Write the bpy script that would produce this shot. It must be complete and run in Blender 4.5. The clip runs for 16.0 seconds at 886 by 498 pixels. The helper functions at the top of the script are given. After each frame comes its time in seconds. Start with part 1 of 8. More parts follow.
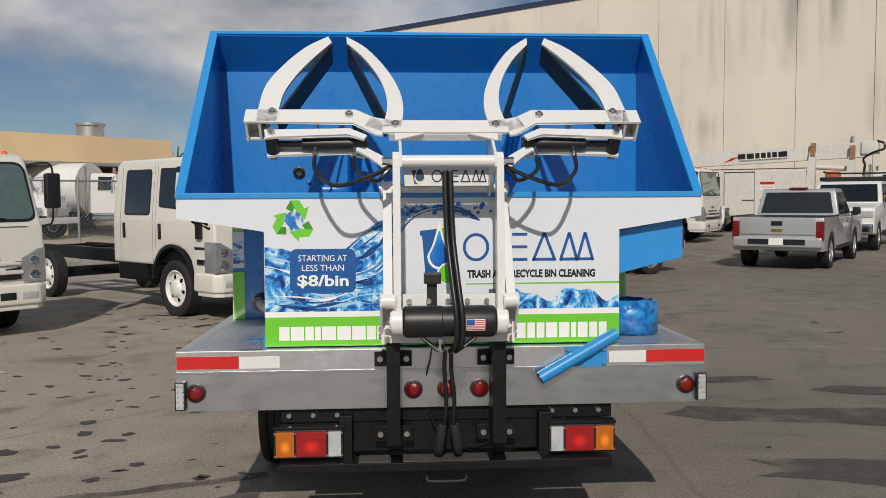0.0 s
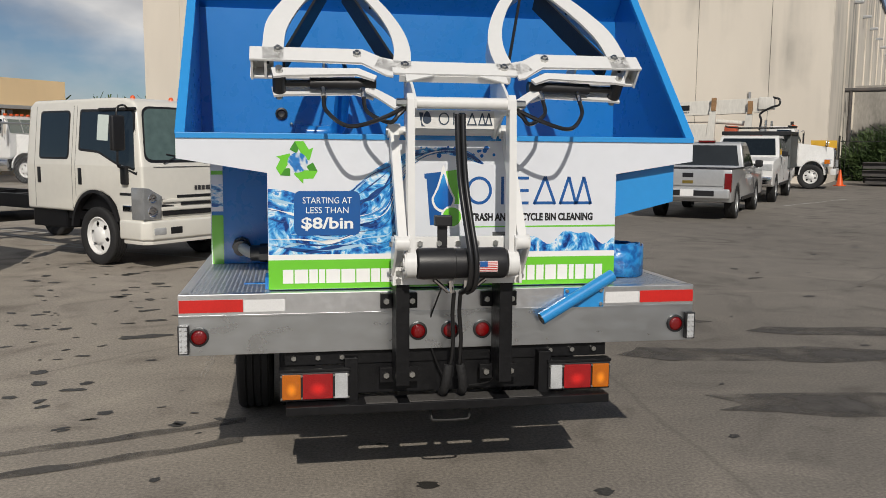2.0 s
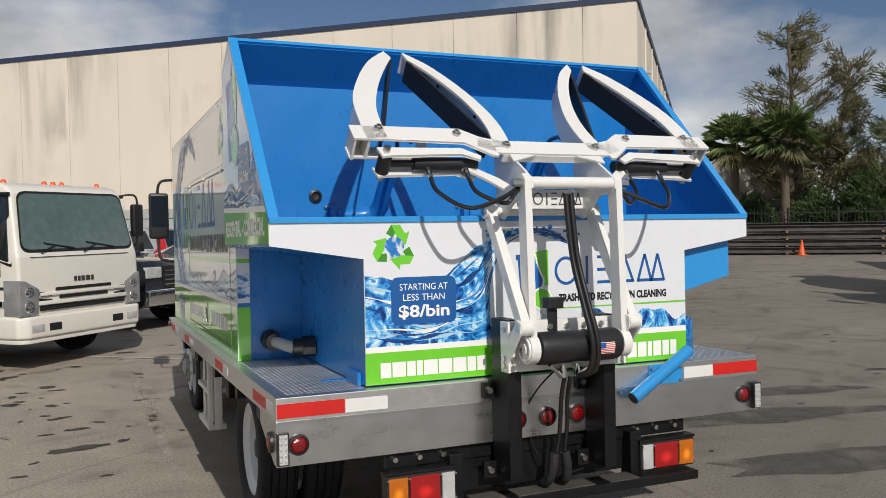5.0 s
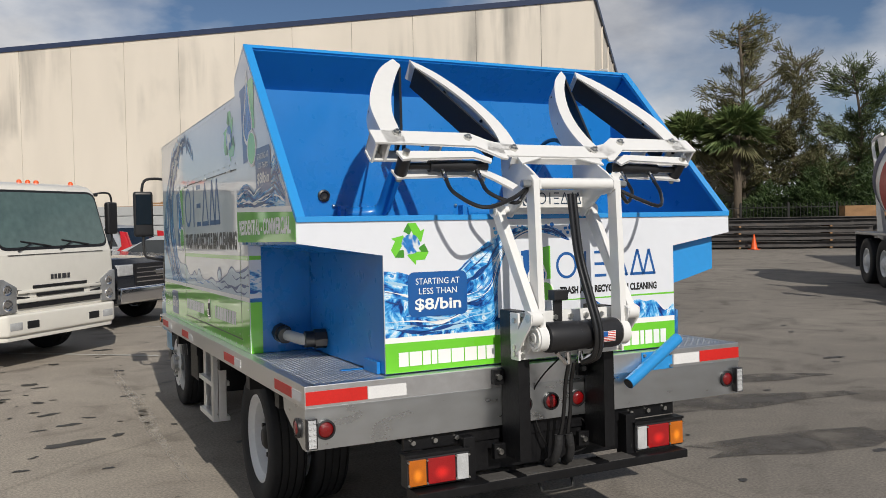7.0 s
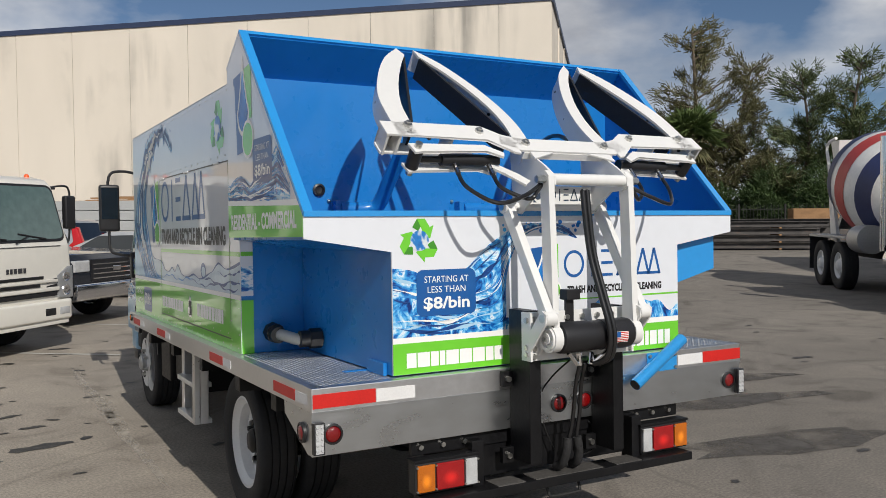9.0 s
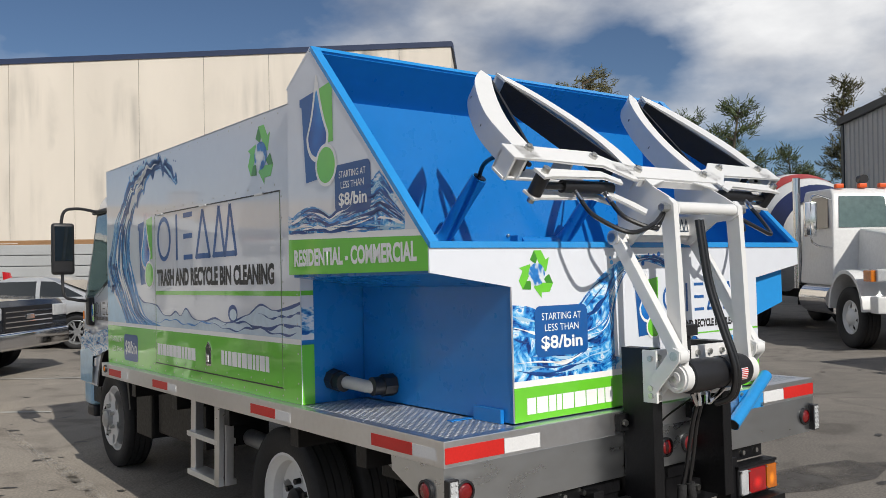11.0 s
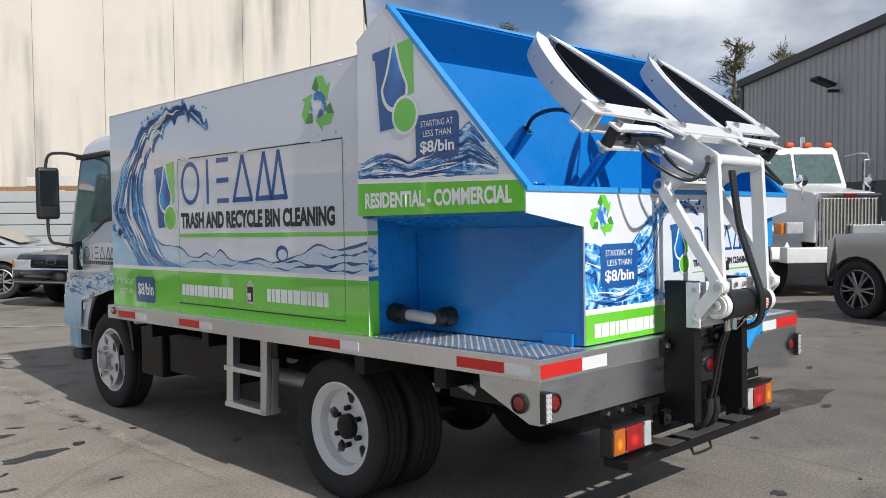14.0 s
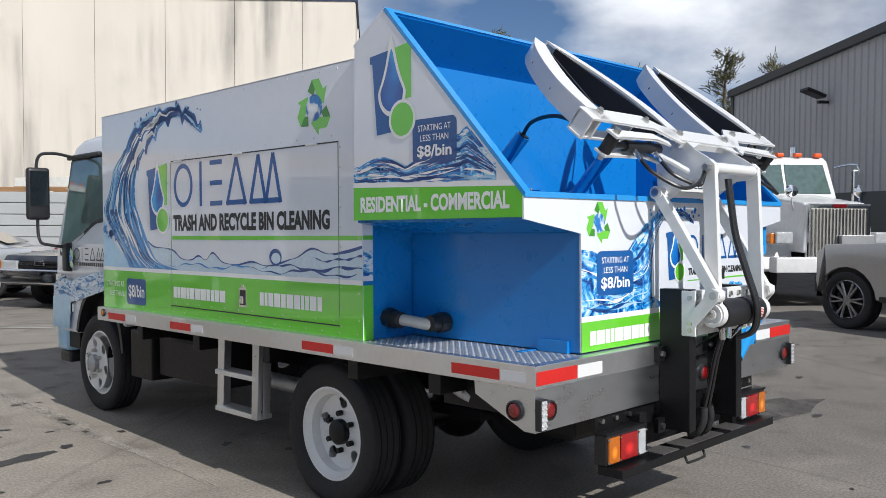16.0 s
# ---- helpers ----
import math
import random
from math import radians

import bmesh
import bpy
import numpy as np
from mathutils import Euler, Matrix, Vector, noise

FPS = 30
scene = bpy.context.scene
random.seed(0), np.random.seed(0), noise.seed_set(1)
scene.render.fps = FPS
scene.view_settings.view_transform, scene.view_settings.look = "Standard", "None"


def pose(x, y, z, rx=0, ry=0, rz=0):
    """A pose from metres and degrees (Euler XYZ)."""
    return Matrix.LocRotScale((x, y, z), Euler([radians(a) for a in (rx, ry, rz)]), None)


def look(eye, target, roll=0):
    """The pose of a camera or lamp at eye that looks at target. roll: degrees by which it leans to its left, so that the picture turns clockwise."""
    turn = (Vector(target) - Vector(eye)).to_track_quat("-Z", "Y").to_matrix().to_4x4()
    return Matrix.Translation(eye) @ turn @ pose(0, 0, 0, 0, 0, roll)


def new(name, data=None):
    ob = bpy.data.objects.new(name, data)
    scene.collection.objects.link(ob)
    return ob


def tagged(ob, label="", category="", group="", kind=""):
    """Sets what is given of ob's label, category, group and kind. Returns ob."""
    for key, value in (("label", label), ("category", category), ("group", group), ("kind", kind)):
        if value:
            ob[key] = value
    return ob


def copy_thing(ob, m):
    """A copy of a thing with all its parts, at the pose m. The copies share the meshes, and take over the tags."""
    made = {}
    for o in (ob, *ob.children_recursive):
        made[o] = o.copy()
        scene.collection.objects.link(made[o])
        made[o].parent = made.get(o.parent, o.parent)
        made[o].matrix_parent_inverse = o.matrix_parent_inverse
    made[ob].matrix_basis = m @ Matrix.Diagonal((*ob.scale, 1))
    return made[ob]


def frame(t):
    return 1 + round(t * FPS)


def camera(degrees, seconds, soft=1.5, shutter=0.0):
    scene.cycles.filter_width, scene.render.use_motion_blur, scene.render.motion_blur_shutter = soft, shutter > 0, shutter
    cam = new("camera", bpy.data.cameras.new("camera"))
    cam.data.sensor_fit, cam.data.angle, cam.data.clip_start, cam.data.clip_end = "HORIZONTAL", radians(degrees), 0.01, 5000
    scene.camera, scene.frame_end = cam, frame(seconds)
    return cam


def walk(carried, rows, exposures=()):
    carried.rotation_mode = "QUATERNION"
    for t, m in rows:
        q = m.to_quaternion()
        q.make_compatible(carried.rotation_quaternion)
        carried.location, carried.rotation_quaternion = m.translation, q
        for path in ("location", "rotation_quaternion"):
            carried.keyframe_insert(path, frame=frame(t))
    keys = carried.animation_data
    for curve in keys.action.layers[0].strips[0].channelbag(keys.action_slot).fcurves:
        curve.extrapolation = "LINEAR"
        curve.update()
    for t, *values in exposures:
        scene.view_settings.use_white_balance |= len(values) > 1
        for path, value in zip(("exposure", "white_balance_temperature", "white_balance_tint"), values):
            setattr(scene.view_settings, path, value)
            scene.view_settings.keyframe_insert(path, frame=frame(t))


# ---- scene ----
# The yard is level; the truck stands a little nose-down on it. The camera's rows are in the truck's own frame.
TRUCK = pose(0, 0, -0.012, -2.1, 0.14, 0)
cam = camera(54.69, 16.0, 0.6)
PATH = [
    (0, (-0.2610, -3.9289, 1.5599), (-0.1324, -1.9338, 1.5072), -0.39),
    (0.5, (-0.2697, -3.9425, 1.5561), (-0.1074, -1.9500, 1.4974), -0.13),
    (1, (-0.3354, -3.9356, 1.5497), (-0.0701, -1.9552, 1.4635), 0.43),
    (1.5, (-0.5664, -3.9682, 1.5336), (-0.2427, -1.9996, 1.3928), 0.28),
    (2, (-0.7447, -3.8994, 1.5284), (-0.3861, -1.9391, 1.3592), 0.17),
    (2.5, (-0.9226, -3.7045, 1.5293), (-0.4998, -1.7534, 1.4087), 0.15),
    (3, (-1.2262, -3.6657, 1.5269), (-0.7460, -1.7267, 1.4290), -0.43),
    (3.5, (-1.4684, -3.5852, 1.5469), (-0.9169, -1.6648, 1.4580), -2.03),
    (4, (-1.6123, -3.4381, 1.5558), (-0.9956, -1.5357, 1.5245), -2.24),
    (4.5, (-1.7938, -3.3561, 1.5573), (-1.0780, -1.4886, 1.5570), -1.88),
    (6.8, (-2.2117, -3.5066, 1.5665), (-1.3433, -1.7050, 1.5680), -1.63),
    (7, (-2.2643, -3.4980, 1.5670), (-1.3847, -1.7018, 1.5643), -1.82),
    (7.5, (-2.3392, -3.4724, 1.5720), (-1.4261, -1.6930, 1.5602), -1.52),
    (8, (-2.3615, -3.4324, 1.5694), (-1.4097, -1.6736, 1.5447), -1.68),
    (8.5, (-2.4031, -3.3799, 1.5549), (-1.4255, -1.6353, 1.5240), -1.50),
    (9, (-2.4311, -3.2526, 1.5652), (-1.4503, -1.5096, 1.5568), -1.33),
    (9.5, (-2.4834, -3.0509, 1.5572), (-1.4887, -1.3161, 1.5913), -1.12),
    (9.7, (-2.5659, -2.9765, 1.5526), (-1.5615, -1.2475, 1.5940), -1.25),
    (11.8, (-3.3166, -2.2315, 1.5443), (-1.9518, -0.7729, 1.6429), -2.26),
    (12, (-3.3822, -2.2093, 1.5359), (-1.9940, -0.7726, 1.6305), -2.25),
    (12.5, (-3.5674, -2.2721, 1.5134), (-2.1959, -0.8175, 1.5704), -1.86),
    (13, (-3.7414, -2.2943, 1.5137), (-2.3671, -0.8413, 1.5193), -2.05),
    (13.5, (-3.8962, -2.2648, 1.5126), (-2.4939, -0.8388, 1.4907), -2.26),
    (14, (-3.9280, -2.2425, 1.5189), (-2.5345, -0.8082, 1.4890), -1.77),
    (14.5, (-3.9366, -2.2207, 1.5115), (-2.5571, -0.7730, 1.4790), -1.77),
    (15, (-3.9360, -2.2111, 1.5148), (-2.5482, -0.7712, 1.4886), -1.68),
    (15.5, (-3.9446, -2.2131, 1.5174), (-2.5415, -0.7880, 1.5008), -1.19),
    (16, (-3.9365, -2.2068, 1.5165), (-2.5247, -0.7903, 1.4997), -1.09),
]
walk(cam, [(t, TRUCK @ look(eye, target, roll)) for t, eye, target, roll in PATH],
     [(0, -0.33, 6720, 10), (2, -0.29, 6700, 10), (4.5, -0.17, 6700, 10), (7, -0.08, 6620, 10), (9.5, -0.09, 6540, 10), (12, 0.08, 6380, 10), (16, 0.22, 6100, 10)])

# ---- world, sun, exposure ----
scene.view_settings.exposure = 0.0
SUN_EL, SUN_AZ = radians(36.5), radians(184.6)   # azimuth clockwise from +y
world = bpy.data.worlds.new("world")
scene.world = world
world.use_nodes = True
wn, wl = world.node_tree.nodes, world.node_tree.links
wn.clear()
w_out, w_bg = wn.new("ShaderNodeOutputWorld"), wn.new("ShaderNodeBackground")
w_sky = wn.new("ShaderNodeTexSky")
w_sky.sky_type, w_sky.sun_disc, w_sky.sun_elevation, w_sky.sun_rotation = "NISHITA", False, SUN_EL, SUN_AZ
w_sky.air_density, w_sky.dust_density, w_sky.ozone_density = 0.8, 0.15, 4.0
w_tc, w_map, w_map2 = wn.new("ShaderNodeTexCoord"), wn.new("ShaderNodeMapping"), wn.new("ShaderNodeMapping")
w_n, w_n2, w_r, w_r2 = wn.new("ShaderNodeTexNoise"), wn.new("ShaderNodeTexNoise"), wn.new("ShaderNodeValToRGB"), wn.new("ShaderNodeValToRGB")
w_mix = wn.new("ShaderNodeMixRGB")
w_map.inputs["Scale"].default_value = (0.75, 0.75, 1.5)
w_map.inputs["Location"].default_value = (0.35, 0.1, 0.0)
w_map2.inputs["Scale"].default_value = (1.4, 1.4, 3.0)
w_n.inputs["Scale"].default_value, w_n.inputs["Detail"].default_value, w_n.inputs["Roughness"].default_value = 2.6, 8.0, 0.50
w_n2.inputs["Scale"].default_value, w_n2.inputs["Detail"].default_value = 3.0, 7.0
w_r.color_ramp.elements[0].position, w_r.color_ramp.elements[1].position = 0.445, 0.56
w_r2.color_ramp.elements[0].position, w_r2.color_ramp.elements[1].position = 0.35, 0.68
w_r2.color_ramp.elements[0].color, w_r2.color_ramp.elements[1].color = (5.2, 5.6, 6.5, 1), (15.0, 15.0, 15.0, 1)
wl.new(w_tc.outputs["Generated"], w_map.inputs[0]); wl.new(w_tc.outputs["Generated"], w_map2.inputs[0])
wl.new(w_map.outputs[0], w_n.inputs["Vector"]); wl.new(w_map2.outputs[0], w_n2.inputs["Vector"])
w_sum = w_n.outputs["Fac"]
for bank, low, high, gain in (((0.845, 0.455, 0.28), 0.978, 0.998, 0.10), ((-0.30, 0.915, 0.27), 0.95, 0.995, 0.07)):
    w_dot, w_rng, w_add = wn.new("ShaderNodeVectorMath"), wn.new("ShaderNodeMapRange"), wn.new("ShaderNodeMath")
    w_dot.operation, w_add.operation, w_rng.interpolation_type = "DOT_PRODUCT", "ADD", "SMOOTHSTEP"
    w_dot.inputs[1].default_value = Vector(bank).normalized()
    w_rng.inputs["From Min"].default_value, w_rng.inputs["From Max"].default_value, w_rng.inputs["To Max"].default_value = low, high, gain
    wl.new(w_tc.outputs["Generated"], w_dot.inputs[0]); wl.new(w_dot.outputs["Value"], w_rng.inputs[0])
    wl.new(w_sum, w_add.inputs[0]); wl.new(w_rng.outputs[0], w_add.inputs[1])
    w_sum = w_add.outputs[0]
wl.new(w_sum, w_r.inputs[0]); wl.new(w_n2.outputs["Fac"], w_r2.inputs[0])
wl.new(w_r.outputs[0], w_mix.inputs[0]); wl.new(w_sky.outputs[0], w_mix.inputs[1]); wl.new(w_r2.outputs[0], w_mix.inputs[2])
wl.new(w_mix.outputs[0], w_bg.inputs[0]); wl.new(w_bg.outputs[0], w_out.inputs[0])
w_bg.inputs[1].default_value = 0.061
sun = new("sun", bpy.data.lights.new("sun", "SUN"))
sun.data.energy, sun.data.angle, sun.data.color = 3.75, radians(0.55), (1.0, 0.95, 0.87)
sun_from = Vector((math.sin(SUN_AZ) * math.cos(SUN_EL), math.cos(SUN_AZ) * math.cos(SUN_EL), math.sin(SUN_EL)))
sun.matrix_world = look(sun_from * 60, (0, 0, 0))


# ---- materials ----
def rgb(c):
    return (*c, 1) if len(c) == 3 else c


def mat(name, color, rough=0.5, metal=0.0, vary=0.12, scale=6.0, bump=0.0, bscale=80.0, coat=0.0, spec=0.5, emit=None, strength=0.0, alpha=1.0, trans=0.0, stretch=(1, 1, 1), rvary=0.0):
    """Principled surface with grain at two scales, and relief."""
    m = bpy.data.materials.new(name)
    m.use_nodes = True
    n, l = m.node_tree.nodes, m.node_tree.links
    p = n["Principled BSDF"]
    p.inputs["Base Color"].default_value = rgb(color)
    p.inputs["Roughness"].default_value, p.inputs["Metallic"].default_value = rough, metal
    p.inputs["Coat Weight"].default_value, p.inputs["Specular IOR Level"].default_value = coat, spec
    p.inputs["Coat Roughness"].default_value = 0.04
    p.inputs["Alpha"].default_value, p.inputs["Transmission Weight"].default_value = alpha, trans
    if emit:
        p.inputs["Emission Color"].default_value, p.inputs["Emission Strength"].default_value = rgb(emit), strength
    if vary or bump or rvary:
        tc, mp = n.new("ShaderNodeTexCoord"), n.new("ShaderNodeMapping")
        mp.inputs["Scale"].default_value = stretch
        l.new(tc.outputs["Object"], mp.inputs[0])
    if vary or rvary:
        a, b = n.new("ShaderNodeTexNoise"), n.new("ShaderNodeTexNoise")
        a.inputs["Scale"].default_value, a.inputs["Detail"].default_value = scale * 0.22, 6
        b.inputs["Scale"].default_value, b.inputs["Detail"].default_value = scale * 5, 4
        mix = n.new("ShaderNodeMath"); mix.operation = "ADD"
        l.new(mp.outputs[0], a.inputs["Vector"]); l.new(mp.outputs[0], b.inputs["Vector"])
        l.new(a.outputs["Fac"], mix.inputs[0]); l.new(b.outputs["Fac"], mix.inputs[1])
        mr = n.new("ShaderNodeMapRange")
        mr.inputs["From Min"].default_value, mr.inputs["From Max"].default_value = 0.6, 1.4
        mr.inputs["To Min"].default_value, mr.inputs["To Max"].default_value = 1 - vary, 1 + vary
        l.new(mix.outputs[0], mr.inputs[0])
        if vary:
            mul = n.new("ShaderNodeVectorMath"); mul.operation = "SCALE"
            mul.inputs[0].default_value = color[:3]
            l.new(mr.outputs[0], mul.inputs["Scale"]); l.new(mul.outputs[0], p.inputs["Base Color"])
        if rvary:
            rr = n.new("ShaderNodeMapRange")
            rr.inputs["From Min"].default_value, rr.inputs["From Max"].default_value = 0.6, 1.4
            rr.inputs["To Min"].default_value, rr.inputs["To Max"].default_value = max(0.02, rough - rvary), rough + rvary
            l.new(mix.outputs[0], rr.inputs[0]); l.new(rr.outputs[0], p.inputs["Roughness"])
    if bump:
        c, bp = n.new("ShaderNodeTexNoise"), n.new("ShaderNodeBump")
        c.inputs["Scale"].default_value, c.inputs["Detail"].default_value = bscale, 5
        bp.inputs["Strength"].default_value, bp.inputs["Distance"].default_value = bump, 0.01
        l.new(mp.outputs[0], c.inputs["Vector"]); l.new(c.outputs["Fac"], bp.inputs["Height"]); l.new(bp.outputs[0], p.inputs["Normal"])
    return m


def ramp_mat(name, stops, scale, detail=6, distortion=0.0, rough=0.3, coat=0.0, stretch=(1, 1, 1), bump=0.0, contrast_scale=None, rot=(0, 0, 0)):
    """Colours picked by noise through a ramp; with a second, finer noise where asked."""
    m = bpy.data.materials.new(name)
    m.use_nodes = True
    n, l = m.node_tree.nodes, m.node_tree.links
    p = n["Principled BSDF"]
    p.inputs["Roughness"].default_value, p.inputs["Coat Weight"].default_value, p.inputs["Coat Roughness"].default_value = rough, coat, 0.05
    tc, mp, a, r = n.new("ShaderNodeTexCoord"), n.new("ShaderNodeMapping"), n.new("ShaderNodeTexNoise"), n.new("ShaderNodeValToRGB")
    mp.inputs["Scale"].default_value = stretch
    mp.inputs["Rotation"].default_value = rot
    a.inputs["Scale"].default_value, a.inputs["Detail"].default_value, a.inputs["Distortion"].default_value = scale, detail, distortion
    l.new(tc.outputs["Object"], mp.inputs[0]); l.new(mp.outputs[0], a.inputs["Vector"])
    e = r.color_ramp.elements
    while len(e) < len(stops):
        e.new(0.5)
    for k, (pos, col) in zip(e, stops):
        k.position, k.color = pos, rgb(col)
    src = a.outputs["Fac"]
    if contrast_scale:
        b, ad = n.new("ShaderNodeTexNoise"), n.new("ShaderNodeMath")
        b.inputs["Scale"].default_value, b.inputs["Detail"].default_value = contrast_scale, 4
        l.new(mp.outputs[0], b.inputs["Vector"])
        ad.operation = "MULTIPLY_ADD"
        ad.inputs[1].default_value = 0.35
        l.new(b.outputs["Fac"], ad.inputs[0]); l.new(a.outputs["Fac"], ad.inputs[2])
        sb = n.new("ShaderNodeMath"); sb.operation = "SUBTRACT"; sb.inputs[1].default_value = 0.17
        l.new(ad.outputs[0], sb.inputs[0])
        src = sb.outputs[0]
    l.new(src, r.inputs[0]); l.new(r.outputs[0], p.inputs["Base Color"])
    if bump:
        bp = n.new("ShaderNodeBump")
        bp.inputs["Strength"].default_value, bp.inputs["Distance"].default_value = bump, 0.02
        l.new(src, bp.inputs["Height"]); l.new(bp.outputs[0], p.inputs["Normal"])
    return m


VINYL = mat("white_vinyl", (0.72, 0.745, 0.80), 0.28, vary=0.03, scale=3, coat=1.0, bump=0.012, bscale=5)
VINYL_GREEN = mat("green_vinyl", (0.15, 0.58, 0.03), 0.3, vary=0.05, scale=3, coat=1.0)
VINYL_NAVY = mat("navy_vinyl", (0.012, 0.075, 0.26), 0.3, vary=0.05, scale=4, coat=0.4)
VINYL_LOGO = mat("logo_blue_vinyl", (0.008, 0.095, 0.33), 0.3, vary=0.05, scale=4, coat=0.4)
VINYL_BLACK = mat("black_vinyl", (0.012, 0.012, 0.014), 0.35, vary=0.1, scale=4)
VINYL_LIGHT = mat("white_letter_vinyl", (0.84, 0.84, 0.83), 0.35, vary=0.03, scale=4)
VINYL_GREY = mat("grey_shadow_vinyl", (0.16, 0.24, 0.12), 0.4, vary=0.05)
VINYL_SKY = mat("pale_blue_vinyl", (0.07, 0.30, 0.64), 0.3, vary=0.15, scale=5, coat=0.4)
VINYL_PALE = mat("very_pale_blue_vinyl", (0.36, 0.58, 0.76), 0.3, vary=0.15, scale=3, coat=0.4)
VINYL_WATER = mat("printed_clear_water", (0.56, 0.68, 0.78), 0.3, vary=0.12, scale=6, coat=0.4)
VINYL_DEEP = mat("deep_blue_vinyl", (0.006, 0.055, 0.24), 0.3, vary=0.25, scale=9, coat=0.4)
VINYL_MID = mat("mid_blue_vinyl", (0.03, 0.24, 0.62), 0.3, vary=0.25, scale=9, coat=0.4)
VINYL_DROP = ramp_mat("drop_blue_vinyl", [(0.35, (0.005, 0.04, 0.25)), (0.5, (0.01, 0.16, 0.55)), (0.66, (0.05, 0.40, 0.80))], 4.5, 1, 0.2, 0.22, 0.5)
WATER_PRINT = ramp_mat("printed_water", [(0.33, (0.003, 0.03, 0.17)), (0.42, (0.01, 0.14, 0.50)), (0.50, (0.05, 0.36, 0.76)), (0.57, (0.30, 0.62, 0.88)), (0.64, (0.78, 0.85, 0.90)), (0.70, (0.04, 0.30, 0.70))], 10, 6, 2.2, 0.26, 0.5, (1, 1, 1), 0.0, 30)
WATER_LINE = ramp_mat("printed_ripple", [(0.36, (0.01, 0.09, 0.36)), (0.44, (0.10, 0.36, 0.66)), (0.5, (0.62, 0.74, 0.84)), (0.56, (0.80, 0.82, 0.84)), (0.66, (0.18, 0.44, 0.72))], 6, 4, 1.5, 0.26, 0.5, (1, 1, 3.2), 0.0, 22)
BLUE = mat("blue_paint", (0.010, 0.185, 0.54), 0.3, vary=0.06, scale=3, coat=0.15, bump=0.03, bscale=25, rvary=0.05)
# lighter blue of the rims; on the chute it paints in the sunlight
BLUE_EDGE_AND_SUNLIT = mat("light_blue_edge_and_sunlit_paint", (0.025, 0.28, 0.68), 0.25, vary=0.04, coat=0.4)
WHITE_STEEL = mat("white_powder_coat", (0.74, 0.74, 0.73), 0.3, vary=0.03, scale=5, coat=0.25, bump=0.03, bscale=60)
BLACK_STEEL = mat("black_paint", (0.006, 0.006, 0.007), 0.42, vary=0.3, scale=8, bump=0.1, bscale=60, rvary=0.12, spec=0.3)
ALU = mat("brushed_aluminium", (0.60, 0.62, 0.64), 0.30, 1.0, vary=0.08, scale=2.5, bump=0.018, bscale=9, stretch=(0.6, 0.6, 1.3), rvary=0.09)
ALU_BRIGHT = mat("bright_aluminium", (0.74, 0.74, 0.75), 0.36, 1.0, vary=0.06, scale=7, bump=0.03, bscale=40, rvary=0.08)
TREAD = mat("tread_plate", (0.72, 0.73, 0.73), 0.48, 1.0, vary=0.12, scale=6, rvary=0.1)
CHROME = mat("chrome", (0.82, 0.82, 0.83), 0.1, 1.0, vary=0.05)
BOLT = mat("zinc_bolt", (0.55, 0.55, 0.53), 0.3, 1.0, vary=0.2, scale=40)
RUBBER = mat("tyre_rubber", (0.016, 0.016, 0.017), 0.75, vary=0.3, scale=6, bump=0.2, bscale=90)
BLACK_RUBBER = mat("black_belt_rubber", (0.01, 0.01, 0.011), 0.5, vary=0.2, scale=10, bump=0.1, bscale=120)
HOSE = mat("black_hose", (0.012, 0.012, 0.013), 0.3, vary=0.2, scale=20, coat=0.2)
PLASTIC = mat("black_plastic", (0.014, 0.014, 0.016), 0.42, vary=0.15, scale=12, bump=0.06, bscale=150)
RED_TAPE = mat("red_reflective_tape", (0.55, 0.016, 0.012), 0.4, vary=0.12, scale=25, bump=0.05, bscale=300)
SILVER_TAPE = mat("silver_reflective_tape", (0.70, 0.70, 0.70), 0.4, vary=0.08, scale=25, bump=0.05, bscale=300)
RED_LENS = mat("red_lens", (0.17, 0.003, 0.004), 0.12, vary=0.25, scale=60, bump=0.3, bscale=220, coat=0.6)
def lit_lens(name, color, glow, strength):
    """Ribbed lens with a bulb burning behind its middle."""
    m = mat(name, color, 0.12, vary=0.2, scale=60, bump=0.3, bscale=220, coat=0.6)
    n, l = m.node_tree.nodes, m.node_tree.links
    p = n["Principled BSDF"]
    tc, mp, g, r = n.new("ShaderNodeTexCoord"), n.new("ShaderNodeMapping"), n.new("ShaderNodeTexGradient"), n.new("ShaderNodeMapRange")
    mp.vector_type, g.gradient_type = "POINT", "SPHERICAL"
    mp.inputs["Location"].default_value, mp.inputs["Scale"].default_value = (-0.9, 0, -0.76), (1.8, 0, 1.9)
    r.inputs["From Min"].default_value, r.inputs["From Max"].default_value = 0.35, 0.95
    r.inputs["To Min"].default_value, r.inputs["To Max"].default_value = 0.02, strength
    r.interpolation_type = "SMOOTHSTEP"
    l.new(tc.outputs["Generated"], mp.inputs[0]); l.new(mp.outputs[0], g.inputs[0]); l.new(g.outputs["Fac"], r.inputs[0])
    p.inputs["Emission Color"].default_value = rgb(glow)
    l.new(r.outputs[0], p.inputs["Emission Strength"])
    return m


TAIL_RED = lit_lens("lit_red_tail_lens", (0.30, 0.004, 0.006), (1.0, 0.03, 0.02), 0.5)
TAIL_AMBER = lit_lens("lit_amber_tail_lens", (0.46, 0.115, 0.004), (1.0, 0.33, 0.02), 0.6)
AMBER = mat("amber_lens", (0.62, 0.17, 0.008), 0.12, vary=0.25, scale=60, bump=0.3, bscale=220, coat=0.6)
CLEAR_LENS = mat("clear_lens", (0.45, 0.46, 0.47), 0.12, vary=0.25, scale=60, bump=0.3, bscale=220, coat=0.6)
GLASS = mat("dark_window_glass", (0.012, 0.016, 0.018), 0.04, vary=0.3, scale=2, coat=0.6, spec=0.7)
